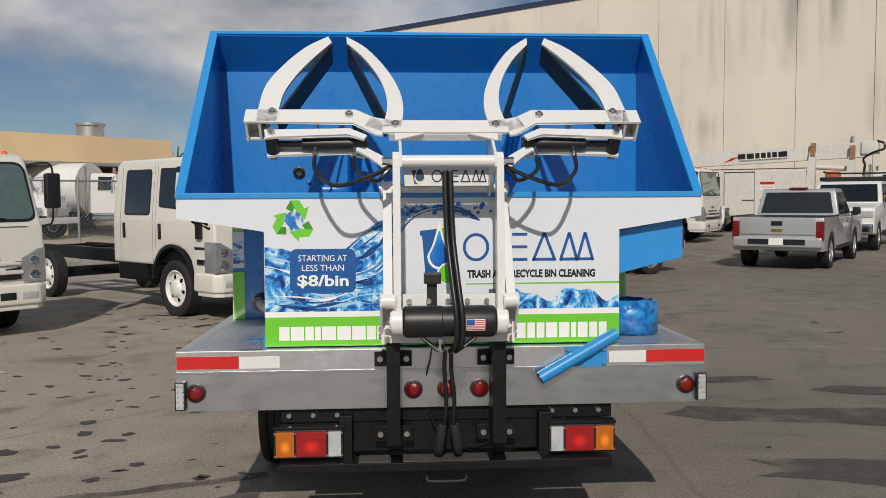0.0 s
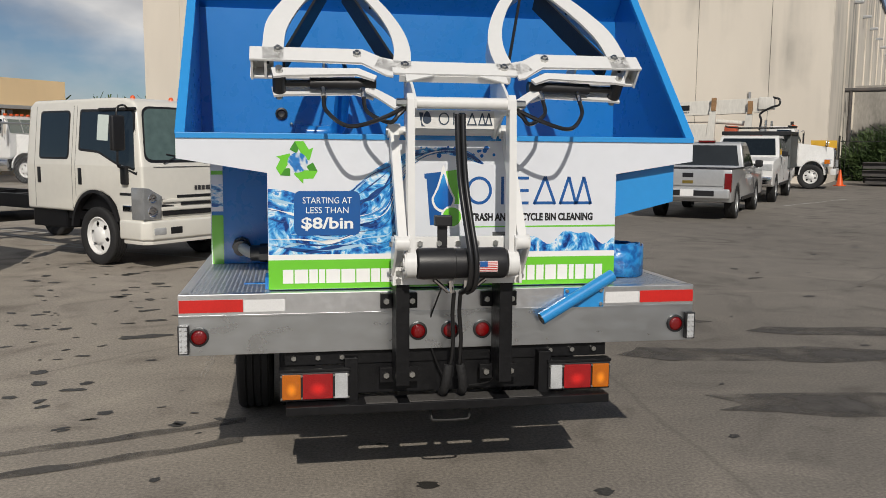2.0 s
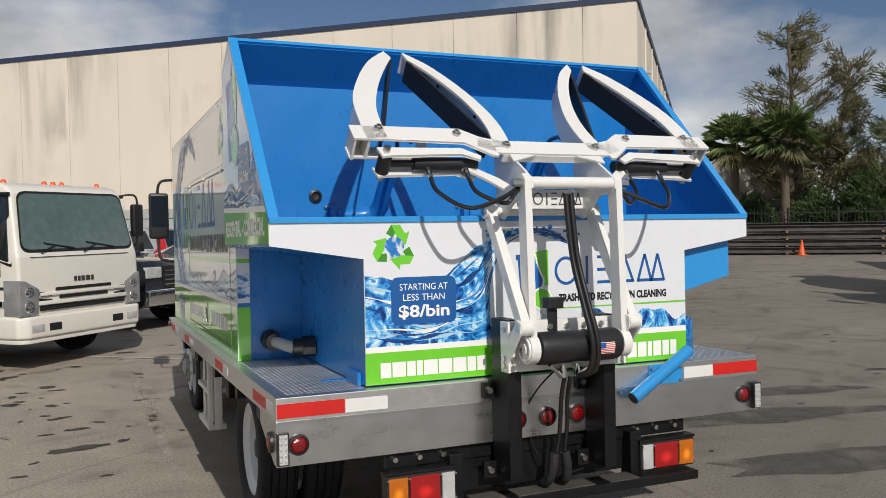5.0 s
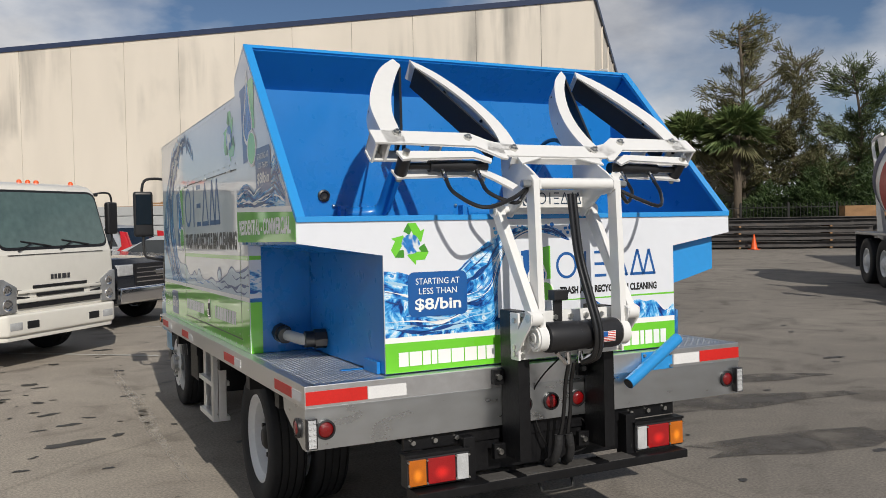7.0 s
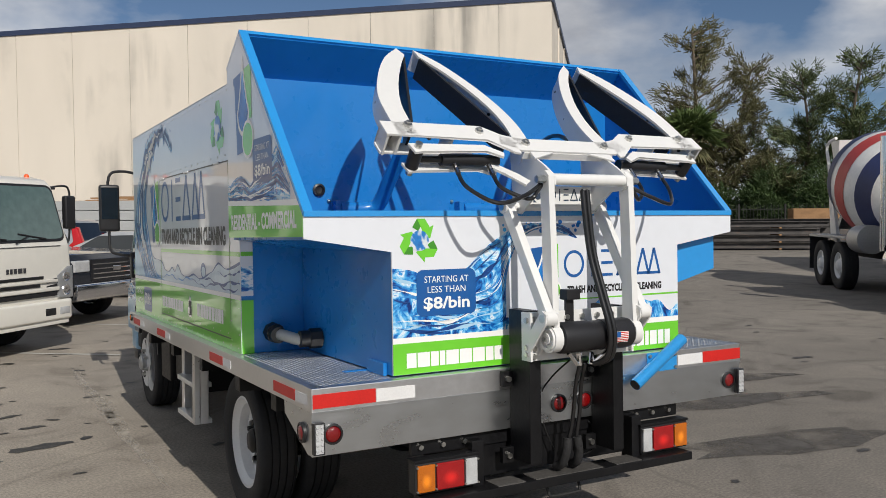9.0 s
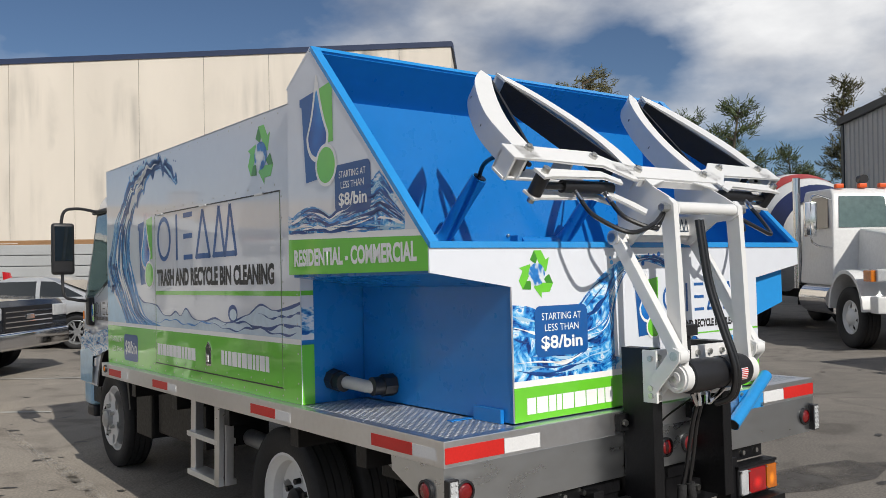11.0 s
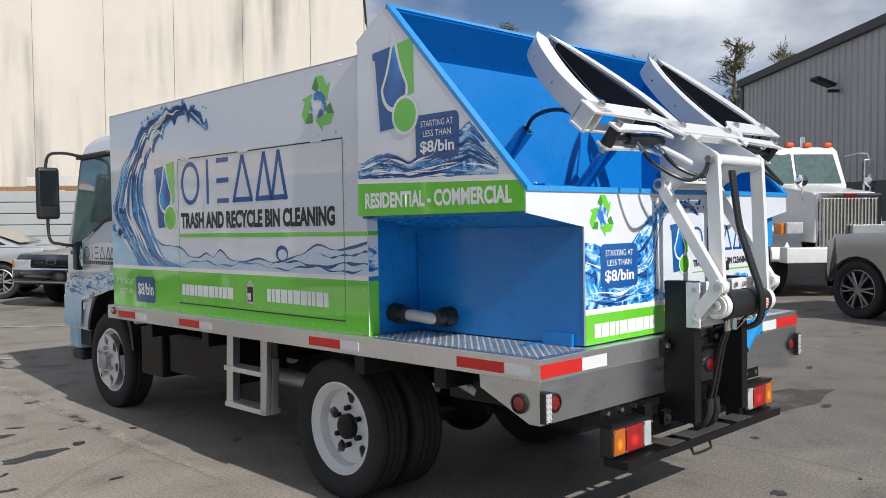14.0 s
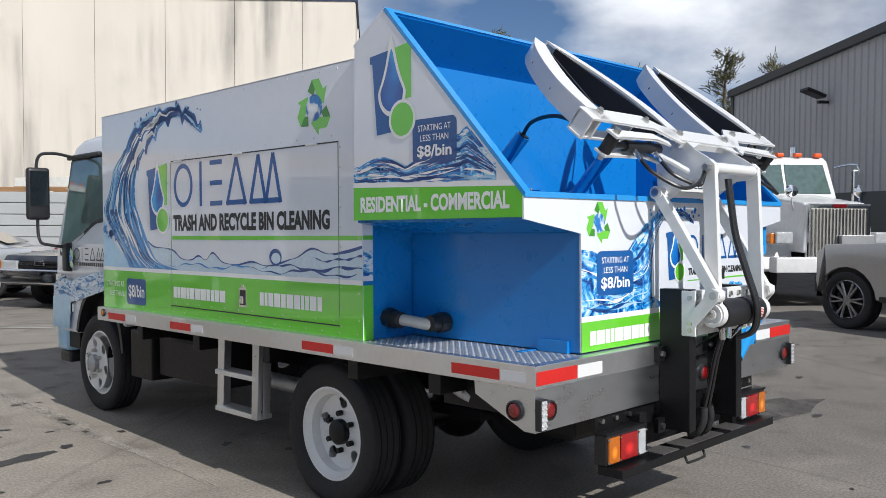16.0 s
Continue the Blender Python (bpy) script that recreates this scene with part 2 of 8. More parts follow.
GLASS_GREEN = mat("green_tinted_glass", (0.10, 0.15, 0.14), 0.04, vary=0.25, scale=2, coat=0.6, spec=0.7)
CAB_WHITE = mat("cab_white_paint", (0.74, 0.72, 0.66), 0.3, vary=0.04, scale=2, coat=0.5, bump=0.02, bscale=6)
TRUCK_WHITE = mat("fleet_white_paint", (0.72, 0.72, 0.71), 0.38, vary=0.10, scale=3, coat=0.3)
DIRTY_WHITE = mat("weathered_white_paint", (0.64, 0.62, 0.57), 0.55, vary=0.16, scale=3, stretch=(1, 1, 0.3))
RIM_WHITE = mat("white_wheel_paint", (0.74, 0.74, 0.73), 0.35, vary=0.06, scale=12, coat=0.2)
SILVER = mat("silver_car_paint", (0.52, 0.53, 0.54), 0.3, 0.4, vary=0.06, scale=3, coat=0.7)
SILVER_LIGHT = mat("light_silver_paint", (0.50, 0.51, 0.52), 0.3, 0.5, vary=0.06, scale=3, coat=0.7)
CHAMPAGNE = mat("warm_grey_car_paint", (0.47, 0.455, 0.435), 0.3, 0.5, vary=0.06, scale=3, coat=0.7)
DARK_PAINT = mat("dark_blue_grey_paint", (0.018, 0.022, 0.03), 0.22, 0.2, vary=0.15, scale=3, coat=0.8)
STAIN = mat("dark_oil_stain", (0.045, 0.042, 0.038), 0.5, vary=0.3, scale=8, bump=0.3, bscale=60)
WET = mat("worn_tyre_mark", (0.09, 0.083, 0.076), 0.75, vary=0.25, scale=8, bump=0.3, bscale=60)
def patchy(m, scale, lo_, hi_):
    """Lets the ground show through a mark in patches."""
    n, l = m.node_tree.nodes, m.node_tree.links
    tc, x, r = n.new("ShaderNodeTexCoord"), n.new("ShaderNodeTexNoise"), n.new("ShaderNodeMapRange")
    x.inputs["Scale"].default_value, x.inputs["Detail"].default_value = scale, 8
    r.inputs["From Min"].default_value, r.inputs["From Max"].default_value = lo_, hi_
    l.new(tc.outputs["Object"], x.inputs["Vector"]); l.new(x.outputs["Fac"], r.inputs[0]); l.new(r.outputs[0], n["Principled BSDF"].inputs["Alpha"])
    return m


DRY = mat("pale_dry_residue", (0.46, 0.42, 0.365), 0.9, vary=0.3, scale=8)
patchy(DRY, 4.0, 0.34, 0.95)
patchy(WET, 2.5, 0.28, 0.66)
LINE = mat("faded_line_paint", (0.40, 0.39, 0.36), 0.8, vary=0.4, scale=10)
ORANGE = mat("orange_plastic", (0.75, 0.10, 0.015), 0.45, vary=0.1, scale=10)
CONCRETE = ramp_mat("grey_concrete", [(0.3, (0.22, 0.21, 0.19)), (0.55, (0.36, 0.34, 0.31)), (0.75, (0.46, 0.43, 0.38))], 0.5, 8, 0.4, 0.9, 0.0, (1, 1, 0.35), 0.2, 9)
IRON = mat("black_iron", (0.012, 0.012, 0.012), 0.6, vary=0.2)
BEAM = ramp_mat("mill_steel", [(0.3, (0.045, 0.042, 0.042)), (0.6, (0.085, 0.078, 0.075)), (0.8, (0.16, 0.10, 0.07))], 1.6, 7, 0.3, 0.7, 0.0, (1, 1, 3), 0.2)
WOOD = mat("weathered_wood", (0.30, 0.17, 0.08), 0.8, vary=0.35, scale=8, stretch=(1, 1, 6))
GALV = mat("galvanised_steel", (0.45, 0.46, 0.47), 0.45, 0.8, vary=0.15, scale=6)


def asphalt():
    m = bpy.data.materials.new("worn_asphalt")
    m.use_nodes = True
    n, l = m.node_tree.nodes, m.node_tree.links
    p = n["Principled BSDF"]
    p.inputs["Roughness"].default_value = 0.88
    tc = n.new("ShaderNodeTexCoord")

    def noise_tex(scale, detail=6, distortion=0.0):
        x = n.new("ShaderNodeTexNoise")
        x.inputs["Scale"].default_value, x.inputs["Detail"].default_value, x.inputs["Distortion"].default_value = scale, detail, distortion
        l.new(tc.outputs["Object"], x.inputs["Vector"])
        return x.outputs["Fac"]

    def ramp(src, stops):
        r = n.new("ShaderNodeValToRGB")
        e = r.color_ramp.elements
        while len(e) < len(stops):
            e.new(0.5)
        for k, (pos, col) in zip(e, stops):
            k.position, k.color = pos, rgb(col)
        l.new(src, r.inputs[0])
        return r.outputs[0]

    def mult(a, b):
        x = n.new("ShaderNodeMixRGB")
        x.blend_type, x.inputs[0].default_value = "MULTIPLY", 1.0
        l.new(a, x.inputs[1]); l.new(b, x.inputs[2])
        return x.outputs[0]

    big = ramp(noise_tex(0.12, 7, 0.6), [(0.3, (0.205, 0.185, 0.162)), (0.5, (0.255, 0.231, 0.203)), (0.72, (0.300, 0.273, 0.238))])
    mid = ramp(noise_tex(1.1, 9, 1.6), [(0.30, (0.62, 0.61, 0.60)), (0.44, (0.94, 0.94, 0.94)), (0.58, (1.02, 1.02, 1.01)), (0.75, (1.20, 1.19, 1.17))])
    fine = ramp(noise_tex(55, 4), [(0.3, (0.72, 0.72, 0.73)), (0.5, (1.0, 1.0, 1.0)), (0.72, (1.32, 1.31, 1.28))])
    grit = ramp(noise_tex(240, 2), [(0.3, (0.8, 0.8, 0.8)), (0.7, (1.2, 1.2, 1.2))])
    cr = n.new("ShaderNodeTexVoronoi")
    cr.feature = "DISTANCE_TO_EDGE"
    cr.inputs["Scale"].default_value = 0.16
    mp = n.new("ShaderNodeMixRGB")
    nz = n.new("ShaderNodeTexNoise")
    nz.inputs["Scale"].default_value, nz.inputs["Detail"].default_value = 1.6, 8
    mp.inputs[0].default_value = 0.12
    l.new(tc.outputs["Object"], nz.inputs["Vector"]); l.new(tc.outputs["Object"], mp.inputs[1]); l.new(nz.outputs["Color"], mp.inputs[2])
    l.new(mp.outputs[0], cr.inputs["Vector"])
    crack = ramp(cr.outputs["Distance"], [(0.0, (0.80, 0.80, 0.80)), (0.003, (1, 1, 1))])
    sep = n.new("ShaderNodeSeparateXYZ")
    wob = n.new("ShaderNodeMath"); wob.operation = "MULTIPLY_ADD"; wob.inputs[1].default_value = 3.0
    l.new(tc.outputs["Object"], sep.inputs[0])
    l.new(noise_tex(0.35, 5, 0.5), wob.inputs[0]); l.new(sep.outputs["X"], wob.inputs[2])
    lane = n.new("ShaderNodeMapRange")
    lane.inputs["From Min"].default_value, lane.inputs["From Max"].default_value = -1.0, 3.5
    l.new(wob.outputs[0], lane.inputs[0])
    worn = ramp(lane.outputs[0], [(0.0, (1.30, 1.27, 1.22)), (1.0, (0.80, 0.80, 0.80))])
    col = mult(mult(mult(mult(mult(big, mid), fine), grit), crack), worn)
    l.new(col, p.inputs["Base Color"])
    bp = n.new("ShaderNodeBump")
    bp.inputs["Strength"].default_value, bp.inputs["Distance"].default_value = 0.35, 0.006
    l.new(noise_tex(120, 3), bp.inputs["Height"]); l.new(bp.outputs[0], p.inputs["Normal"])
    return m


ASPHALT = asphalt()


# ---- mesh helpers ----
def part(name, bm, material, parent=None, label="", smooth=False, at=None, kind=""):
    """Links a bmesh as ONE mesh object under a thing or a part."""
    me = bpy.data.meshes.new(name)
    bmesh.ops.recalc_face_normals(bm, faces=bm.faces)
    bm.to_mesh(me)
    bm.free()
    me.materials.append(material)
    if smooth:
        for f in me.polygons:
            f.use_smooth = True
        me.set_sharp_from_angle(angle=radians(38))
    ob = new(name, me)
    ob.parent = parent
    if at is not None:
        ob.matrix_basis = at
    if label or kind:
        tagged(ob, label, kind=kind)
    return ob


def again(ob, parent, at, label=""):
    """Another object on the same mesh."""
    o = new(ob.name.split(".")[0], ob.data)
    o.parent = parent
    o.matrix_basis = at
    if label:
        tagged(o, label)
    return o


def thing(name, m, label, category, group="", kind=""):
    e = new(name)
    e.empty_display_size = 0.2
    e.matrix_basis = m
    return tagged(e, label, category, group, kind)


def box(bm, x0, x1, y0, y1, z0, z1, bev=0.0):
    v = [bm.verts.new((x, y, z)) for x in (x0, x1) for y in (y0, y1) for z in (z0, z1)]
    fs = [bm.faces.new([v[i] for i in q]) for q in ((0, 1, 3, 2), (4, 6, 7, 5), (0, 4, 5, 1), (2, 3, 7, 6), (0, 2, 6, 4), (1, 5, 7, 3))]
    if bev:
        ed = list({e for f in fs for e in f.edges})
        bmesh.ops.bevel(bm, geom=ed, offset=bev, segments=2, profile=0.7, affect="EDGES")
    return bm


def boxed(*a):
    return box(bmesh.new(), *a)


def prism(bm, pts, axis, a, b, bev=0.0):
    """Extrudes an outline. axis x: pts are (y, z); y: (x, z); z: (x, y)."""
    def at(p, t):
        return {"x": (t, p[0], p[1]), "y": (p[0], t, p[1]), "z": (p[0], p[1], t)}[axis]
    lo, hi = [bm.verts.new(at(p, a)) for p in pts], [bm.verts.new(at(p, b)) for p in pts]
    fs = [bm.faces.new(lo), bm.faces.new(hi)]
    k = len(pts)
    fs += [bm.faces.new((lo[i], lo[(i + 1) % k], hi[(i + 1) % k], hi[i])) for i in range(k)]
    if bev:
        ed = list({e for f in fs for e in f.edges})
        bmesh.ops.bevel(bm, geom=ed, offset=bev, segments=2, profile=0.7, affect="EDGES", clamp_overlap=True)
    return bm


def rod(bm, p, q, r, seg=14, r2=None):
    p, q = Vector(p), Vector(q)
    m = Matrix.Translation((p + q) / 2) @ (q - p).to_track_quat("Z", "Y").to_matrix().to_4x4()
    bmesh.ops.create_cone(bm, cap_ends=True, segments=seg, radius1=r, radius2=r if r2 is None else r2, depth=(q - p).length, matrix=m)
    return bm


def smooth_line(pts, n=8):
    """A smooth curve through a few points."""
    P = [Vector(p) for p in pts]
    out = []
    for i in range(len(P) - 1):
        a, b, c, d = P[max(i - 1, 0)], P[i], P[i + 1], P[min(i + 2, len(P) - 1)]
        for k in range(n):
            t = k / n
            out.append(0.5 * ((2 * b) + (c - a) * t + (2 * a - 5 * b + 4 * c - d) * t * t + (3 * b - a - 3 * c + d) * t ** 3))
    return out + [P[-1]]


def tube(bm, pts, r, seg=10, n=8):
    line = smooth_line(pts, n) if n > 1 else [Vector(p) for p in pts]
    rings = []
    up = Vector((0.31, 0.2, 0.93))
    for i, p in enumerate(line):
        d = (line[min(i + 1, len(line) - 1)] - line[max(i - 1, 0)]).normalized()
        s = d.cross(up).normalized()
        u = s.cross(d)
        rings.append([bm.verts.new(p + (s * math.cos(a) + u * math.sin(a)) * r) for a in [2 * math.pi * k / seg for k in range(seg)]])
    for a, b in zip(rings, rings[1:]):
        for k in range(seg):
            bm.faces.new((a[k], a[(k + 1) % seg], b[(k + 1) % seg], b[k]))
    bm.faces.new(rings[0]); bm.faces.new(rings[-1])
    return bm


def lathe(bm, prof, seg=40, close=False):
    """Turns (x, r) round the x axis."""
    rings = [[bm.verts.new((x, r * math.cos(2 * math.pi * k / seg), r * math.sin(2 * math.pi * k / seg))) for k in range(seg)] for x, r in prof]
    if close:
        rings.append(rings[0])
    for a, b in zip(rings, rings[1:]):
        for k in range(seg):
            bm.faces.new((a[k], a[(k + 1) % seg], b[(k + 1) % seg], b[k]))
    return bm


def moved(bm, m):
    bmesh.ops.transform(bm, matrix=m, verts=bm.verts)
    return bm


# wheels: axis x, the outer side at -x
def tyre_mesh(r, rim, w):
    bm = bmesh.new()
    h = w / 2
    prof = [(-h * 0.72, rim), (-h * 0.95, rim + (r - rim) * 0.25), (-h, rim + (r - rim) * 0.6), (-h * 0.96, r * 0.955), (-h * 0.86, r * 0.99)]
    for k in range(4):
        x = -h * 0.8 + k * h * 0.4
        prof += [(x, r), (x + h * 0.3, r), (x + h * 0.32, r - 0.011), (x + h * 0.38, r - 0.011)]
    prof += [(h * 0.8, r), (h * 0.86, r * 0.99), (h * 0.96, r * 0.955), (h, rim + (r - rim) * 0.6), (h * 0.95, rim + (r - rim) * 0.25), (h * 0.72, rim)]
    return lathe(bm, prof, 56)


def disc_with_holes(bm, prof, holes, hole_r, ring_r, seg=100):
    """A turned wheel disc from which round hand holes are cut."""
    lathe(bm, prof, seg)
    dead = []
    for f in bm.faces:
        c = f.calc_center_median()
        for k in range(holes):
            a = 2 * math.pi * (k + 0.25) / holes
            if math.hypot(c.y - ring_r * math.cos(a), c.z - ring_r * math.sin(a)) < hole_r:
                dead.append(f)
                break
    bmesh.ops.delete(bm, geom=dead, context="FACES")
    return bm


def truck_rim_mesh(rim, w, dish):
    """Steel disc wheel; dish > 0 is set in (rear), dish < 0 stands out (front)."""
    h = w / 2
    bm = bmesh.new()
    lathe(bm, [(-h * 0.72, rim + 0.012), (-h * 0.78, rim + 0.012), (-h * 0.80, rim - 0.004), (-h * 0.6, rim - 0.02), (-h * 0.5, rim - 0.035), (h * 0.2, rim - 0.045), (h * 0.7, rim - 0.02), (h * 0.72, rim + 0.01)], 56)
    x = -h + dish
    prof = [(x - 0.01, rim - 0.035)] + [(x - 0.01 + 0.012 * math.sin(k / 12 * math.pi), (rim - 0.035) + (0.085 - rim + 0.035) * k / 12) for k in range(1, 13)]
    prof += [(x - 0.015, 0.07), (x - 0.015, 0.0)]
    disc_with_holes(bm, prof, 5 if dish > 0 else 6, 0.036, rim * 0.66)
    return bm


# vinyl cut shapes in the plane of a panel: u to the reader's right, v up
def on_rear(u0, v0, lift, y=0.055):
    return Matrix(((1, 0, 0, u0), (0, 0, -1, y - lift), (0, 1, 0, v0), (0, 0, 0, 1)))


def on_left(y0, v0, lift, x=-1.168):
    return Matrix(((0, 0, -1, x - lift), (-1, 0, 0, y0), (0, 1, 0, v0), (0, 0, 0, 1)))


def flat(bm, pts):
    bm.faces.new([bm.verts.new((p[0], p[1], 0)) for p in pts])
    return bm


def disc_pts(cx, cy, r, n=36, ry=None):
    return [(cx + r * math.cos(2 * math.pi * k / n), cy + (ry or r) * math.sin(2 * math.pi * k / n)) for k in range(n)]


def round_rect(x0, y0, x1, y1, r, n=6):
    out = []
    for cx, cy, a0 in ((x1 - r, y1 - r, 0), (x0 + r, y1 - r, 90), (x0 + r, y0 + r, 180), (x1 - r, y0 + r, 270)):
        out += [(cx + r * math.cos(radians(a0 + 90 * k / n)), cy + r * math.sin(radians(a0 + 90 * k / n))) for k in range(n + 1)]
    return out


def ribbon(bm, a, b):
    """A strip between two lines of equally many points."""
    A, Bv = [bm.verts.new((p[0], p[1], 0)) for p in a], [bm.verts.new((p[0], p[1], 0)) for p in b]
    for i in range(len(A) - 1):
        bm.faces.new((A[i], A[i + 1], Bv[i + 1], Bv[i]))
    return bm


def cut(name, m, material, parent, *polys):
    bm = bmesh.new()
    for q in polys:
        flat(bm, q)
    me = bpy.data.meshes.new(name)
    bmesh.ops.transform(bm, matrix=m, verts=bm.verts)
    bm.to_mesh(me)
    bm.free()
    me.materials.append(material)
    ob = new(name, me)
    ob.parent = parent
    return ob


def words(name, text, m, width, height, material, parent, bold=0.0, label=""):
    """Letters of the built-in font, fitted to a width and a height, as a flat mesh."""
    cu = bpy.data.curves.new(name, "FONT")
    cu.body, cu.offset, cu.resolution_u = text, bold, 3
    tmp = new("lettering_source", cu)
    bpy.context.view_layer.update()
    me = bpy.data.meshes.new_from_object(tmp.evaluated_get(bpy.context.evaluated_depsgraph_get()))
    bpy.data.objects.remove(tmp)
    co = np.array([v.co[:] for v in me.vertices])
    lo, hi = co.min(0), co.max(0)
    s = Matrix.Diagonal((width / (hi[0] - lo[0]), height / (hi[1] - lo[1]), 1, 1)) @ Matrix.Translation((-lo[0], -lo[1], 0))
    me.transform(m @ s)
    me.name = name
    me.materials.clear()
    me.materials.append(material)
    ob = new(name, me)
    ob.parent = parent
    if label:
        tagged(ob, label)
    return ob


def bars(name, m, width, height, count, material, parent, gap=0.25):
    """Plain bars that stand for writing which is not spelled out."""
    rnd = random.Random(count * 7 + int(width * 1000))
    ws = [rnd.uniform(0.55, 1.2) for _ in range(count)]
    f = width / sum(ws)
    polys, x = [], 0.0
    for w in ws:
        polys.append([(x, 0), (x + w * f - gap * f * 0.8, 0), (x + w * f - gap * f * 0.8, height), (x, height)])
        x += w * f
    for q in polys:
        ob = cut(name, m, material, parent, q)
    return ob


# ---- ground ----
bm = bmesh.new()
bmesh.ops.create_grid(bm, x_segments=4, y_segments=4, size=900)
ground = part("ground", bm, ASPHALT)
tagged(ground, "worn grey asphalt yard with cracks and oil spots", "asphalt", kind="structure")

# ---- the bin cleaning truck; y runs forward from its tail, x to its right ----
BODY = TRUCK @ Matrix.Translation((0, 0.05, 1.0)) @ pose(0, 0, 0, 1.0) @ Matrix.Translation((0, -0.05, -1.0))
truck = thing("cleaning_truck", BODY, "white, green and blue bin cleaning truck on an aluminium flatbed", "truck")
DECK, RAIL, SKIRT = 1.003, 0.905, 0.727

# flatbed
part("deck", boxed(-1.216, 1.216, 0.004, 4.23, DECK - 0.03, DECK - 0.002), TREAD, truck, "aluminium tread plate deck")
for sx in (-1, 1):
    part("side_rail", boxed(min(sx * 1.22, sx * 1.17), max(sx * 1.22, sx * 1.17), 0.0, 4.235, RAIL, DECK, 0.004), ALU_BRIGHT, truck, "bright extruded aluminium side rail")
    bm = prism(bmesh.new(), [(0.004, RAIL), (0.34, RAIL), (0.335, 0.85), (0.06, SKIRT), (0.004, SKIRT)], "x", sx * 1.212, sx * 1.219)
    part("side_skirt", bm, ALU, truck, "aluminium corner skirt plate")
part("tail_rail", boxed(-1.222, 1.222, -0.004, 0.05, RAIL, DECK, 0.004), ALU_BRIGHT, truck, "bright aluminium tail rail")
tail_plate = part("tail_plate", boxed(-1.222, 1.222, 0.0, 0.012, SKIRT, RAIL, 0.002), ALU, truck, "scuffed brushed aluminium tail plate")
part("rail_seam", boxed(-1.222, 1.222, -0.006, 0.0, RAIL - 0.004, RAIL + 0.003), ALU, truck)
bm = bmesh.new()   # raised lozenges of the tread plate where the deck stays open
step = 0.021
for i in range(int(2.42 / step)):
    for j in range(int(1.14 / step)):
        x, y = -1.20 + i * step, 0.022 + j * step
        if abs(x) < 0.835 and y > 0.045:
            continue
        a = 0.785 if (i + j) % 2 else -0.785
        c, s = math.cos(a), math.sin(a)
        ring = [bm.verts.new((x + c * px - s * py, y + s * px + c * py, DECK - 0.002)) for px, py in ((-0.0088, 0), (0, -0.0036), (0.0088, 0), (0, 0.0036))]
        top = bm.verts.new((x, y, DECK + 0.0012))
        for k in range(4):
            bm.faces.new((ring[k], ring[(k + 1) % 4], top))
part("tread_pattern", bm, TREAD, truck, "raised diamond tread lozenges", kind="stuff")

# reflective tape and lamps on the rails
def tape(x0, x1, z0, z1, material):
    part("reflective_tape", boxed(x0, x1, -0.0062, -0.004, z0, z1), material, truck)
tape(-1.218, -0.941, 0.921, 0.978, RED_TAPE); tape(-0.938, -0.756, 0.921, 0.975, SILVER_TAPE)
tape(0.943, 1.219, 0.921, 0.978, RED_TAPE); tape(0.765, 0.94, 0.921, 0.975, SILVER_TAPE)
for sx in (-1, 1):
    for y0, y1, y2 in ((0.195, 0.477, 0.04), (1.336, 1.61, 1.18), (2.82, 3.09, 2.67), (3.76, 4.04, 3.60)):
        part("reflective_tape", boxed(min(sx * 1.2205, sx * 1.2225), max(sx * 1.2205, sx * 1.2225), y0, y1, 0.925, 0.972), RED_TAPE, truck)
        part("reflective_tape", boxed(min(sx * 1.2205, sx * 1.2220), max(sx * 1.2205, sx * 1.2220), y2, y0 - 0.004, 0.927, 0.970), SILVER_TAPE, truck)


def round_lamp(m, r=0.034, lens=RED_LENS):
    """Grommet-mounted lamp; it faces -y in its own frame."""
    bm = lathe(bmesh.new(), [(0, r * 1.28), (-0.012, r * 1.25), (-0.014, r * 1.0), (0.004, r * 0.98)], 28)
    g = part("marker_lamp", moved(bm, pose(0, 0, 0, 0, 0, 90)), PLASTIC, truck, "round red marker lamp in a black grommet", True, m)
    bm = lathe(bmesh.new(), [(-0.008, r * 0.99), (-0.015, r * 0.8), (-0.018, r * 0.4), (-0.019, 0.001)], 24)
    part("lens", moved(bm, pose(0, 0, 0, 0, 0, 90)), lens, g, "", True)
for x in (-1.134, 1.131, -0.149, 0.004, 0.157):
    round_lamp(pose(x, 0.0, 0.812))
round_lamp(pose(-1.219, 0.108, 0.808, 0, 0, -90)); round_lamp(pose(1.219, 0.108, 0.808, 0, 0, 90))
round_lamp(pose(-1.22, 4.12, 0.965, 0, 0, -90), 0.022, AMBER)
for sx in (-1.2, 1.2):
    lb = part("strobe_lamp", boxed(sx - 0.024, sx + 0.024, -0.03, 0.0, 0.738, 0.868, 0.006), PLASTIC, truck, "black bar lamp with clear diodes")
    part("face_plate", boxed(sx - 0.017, sx + 0.017, -0.0315, -0.029, 0.744, 0.862), CLEAR_LENS, lb)
    for k in range(5):
        for q in (-1, 1):
            bm = bmesh.new()
            bmesh.ops.create_icosphere(bm, subdivisions=1, radius=0.0085, matrix=pose(sx + q * 0.0105, -0.030, 0.757 + k * 0.0235))
            part("diode", bm, CLEAR_LENS, lb, "", True)

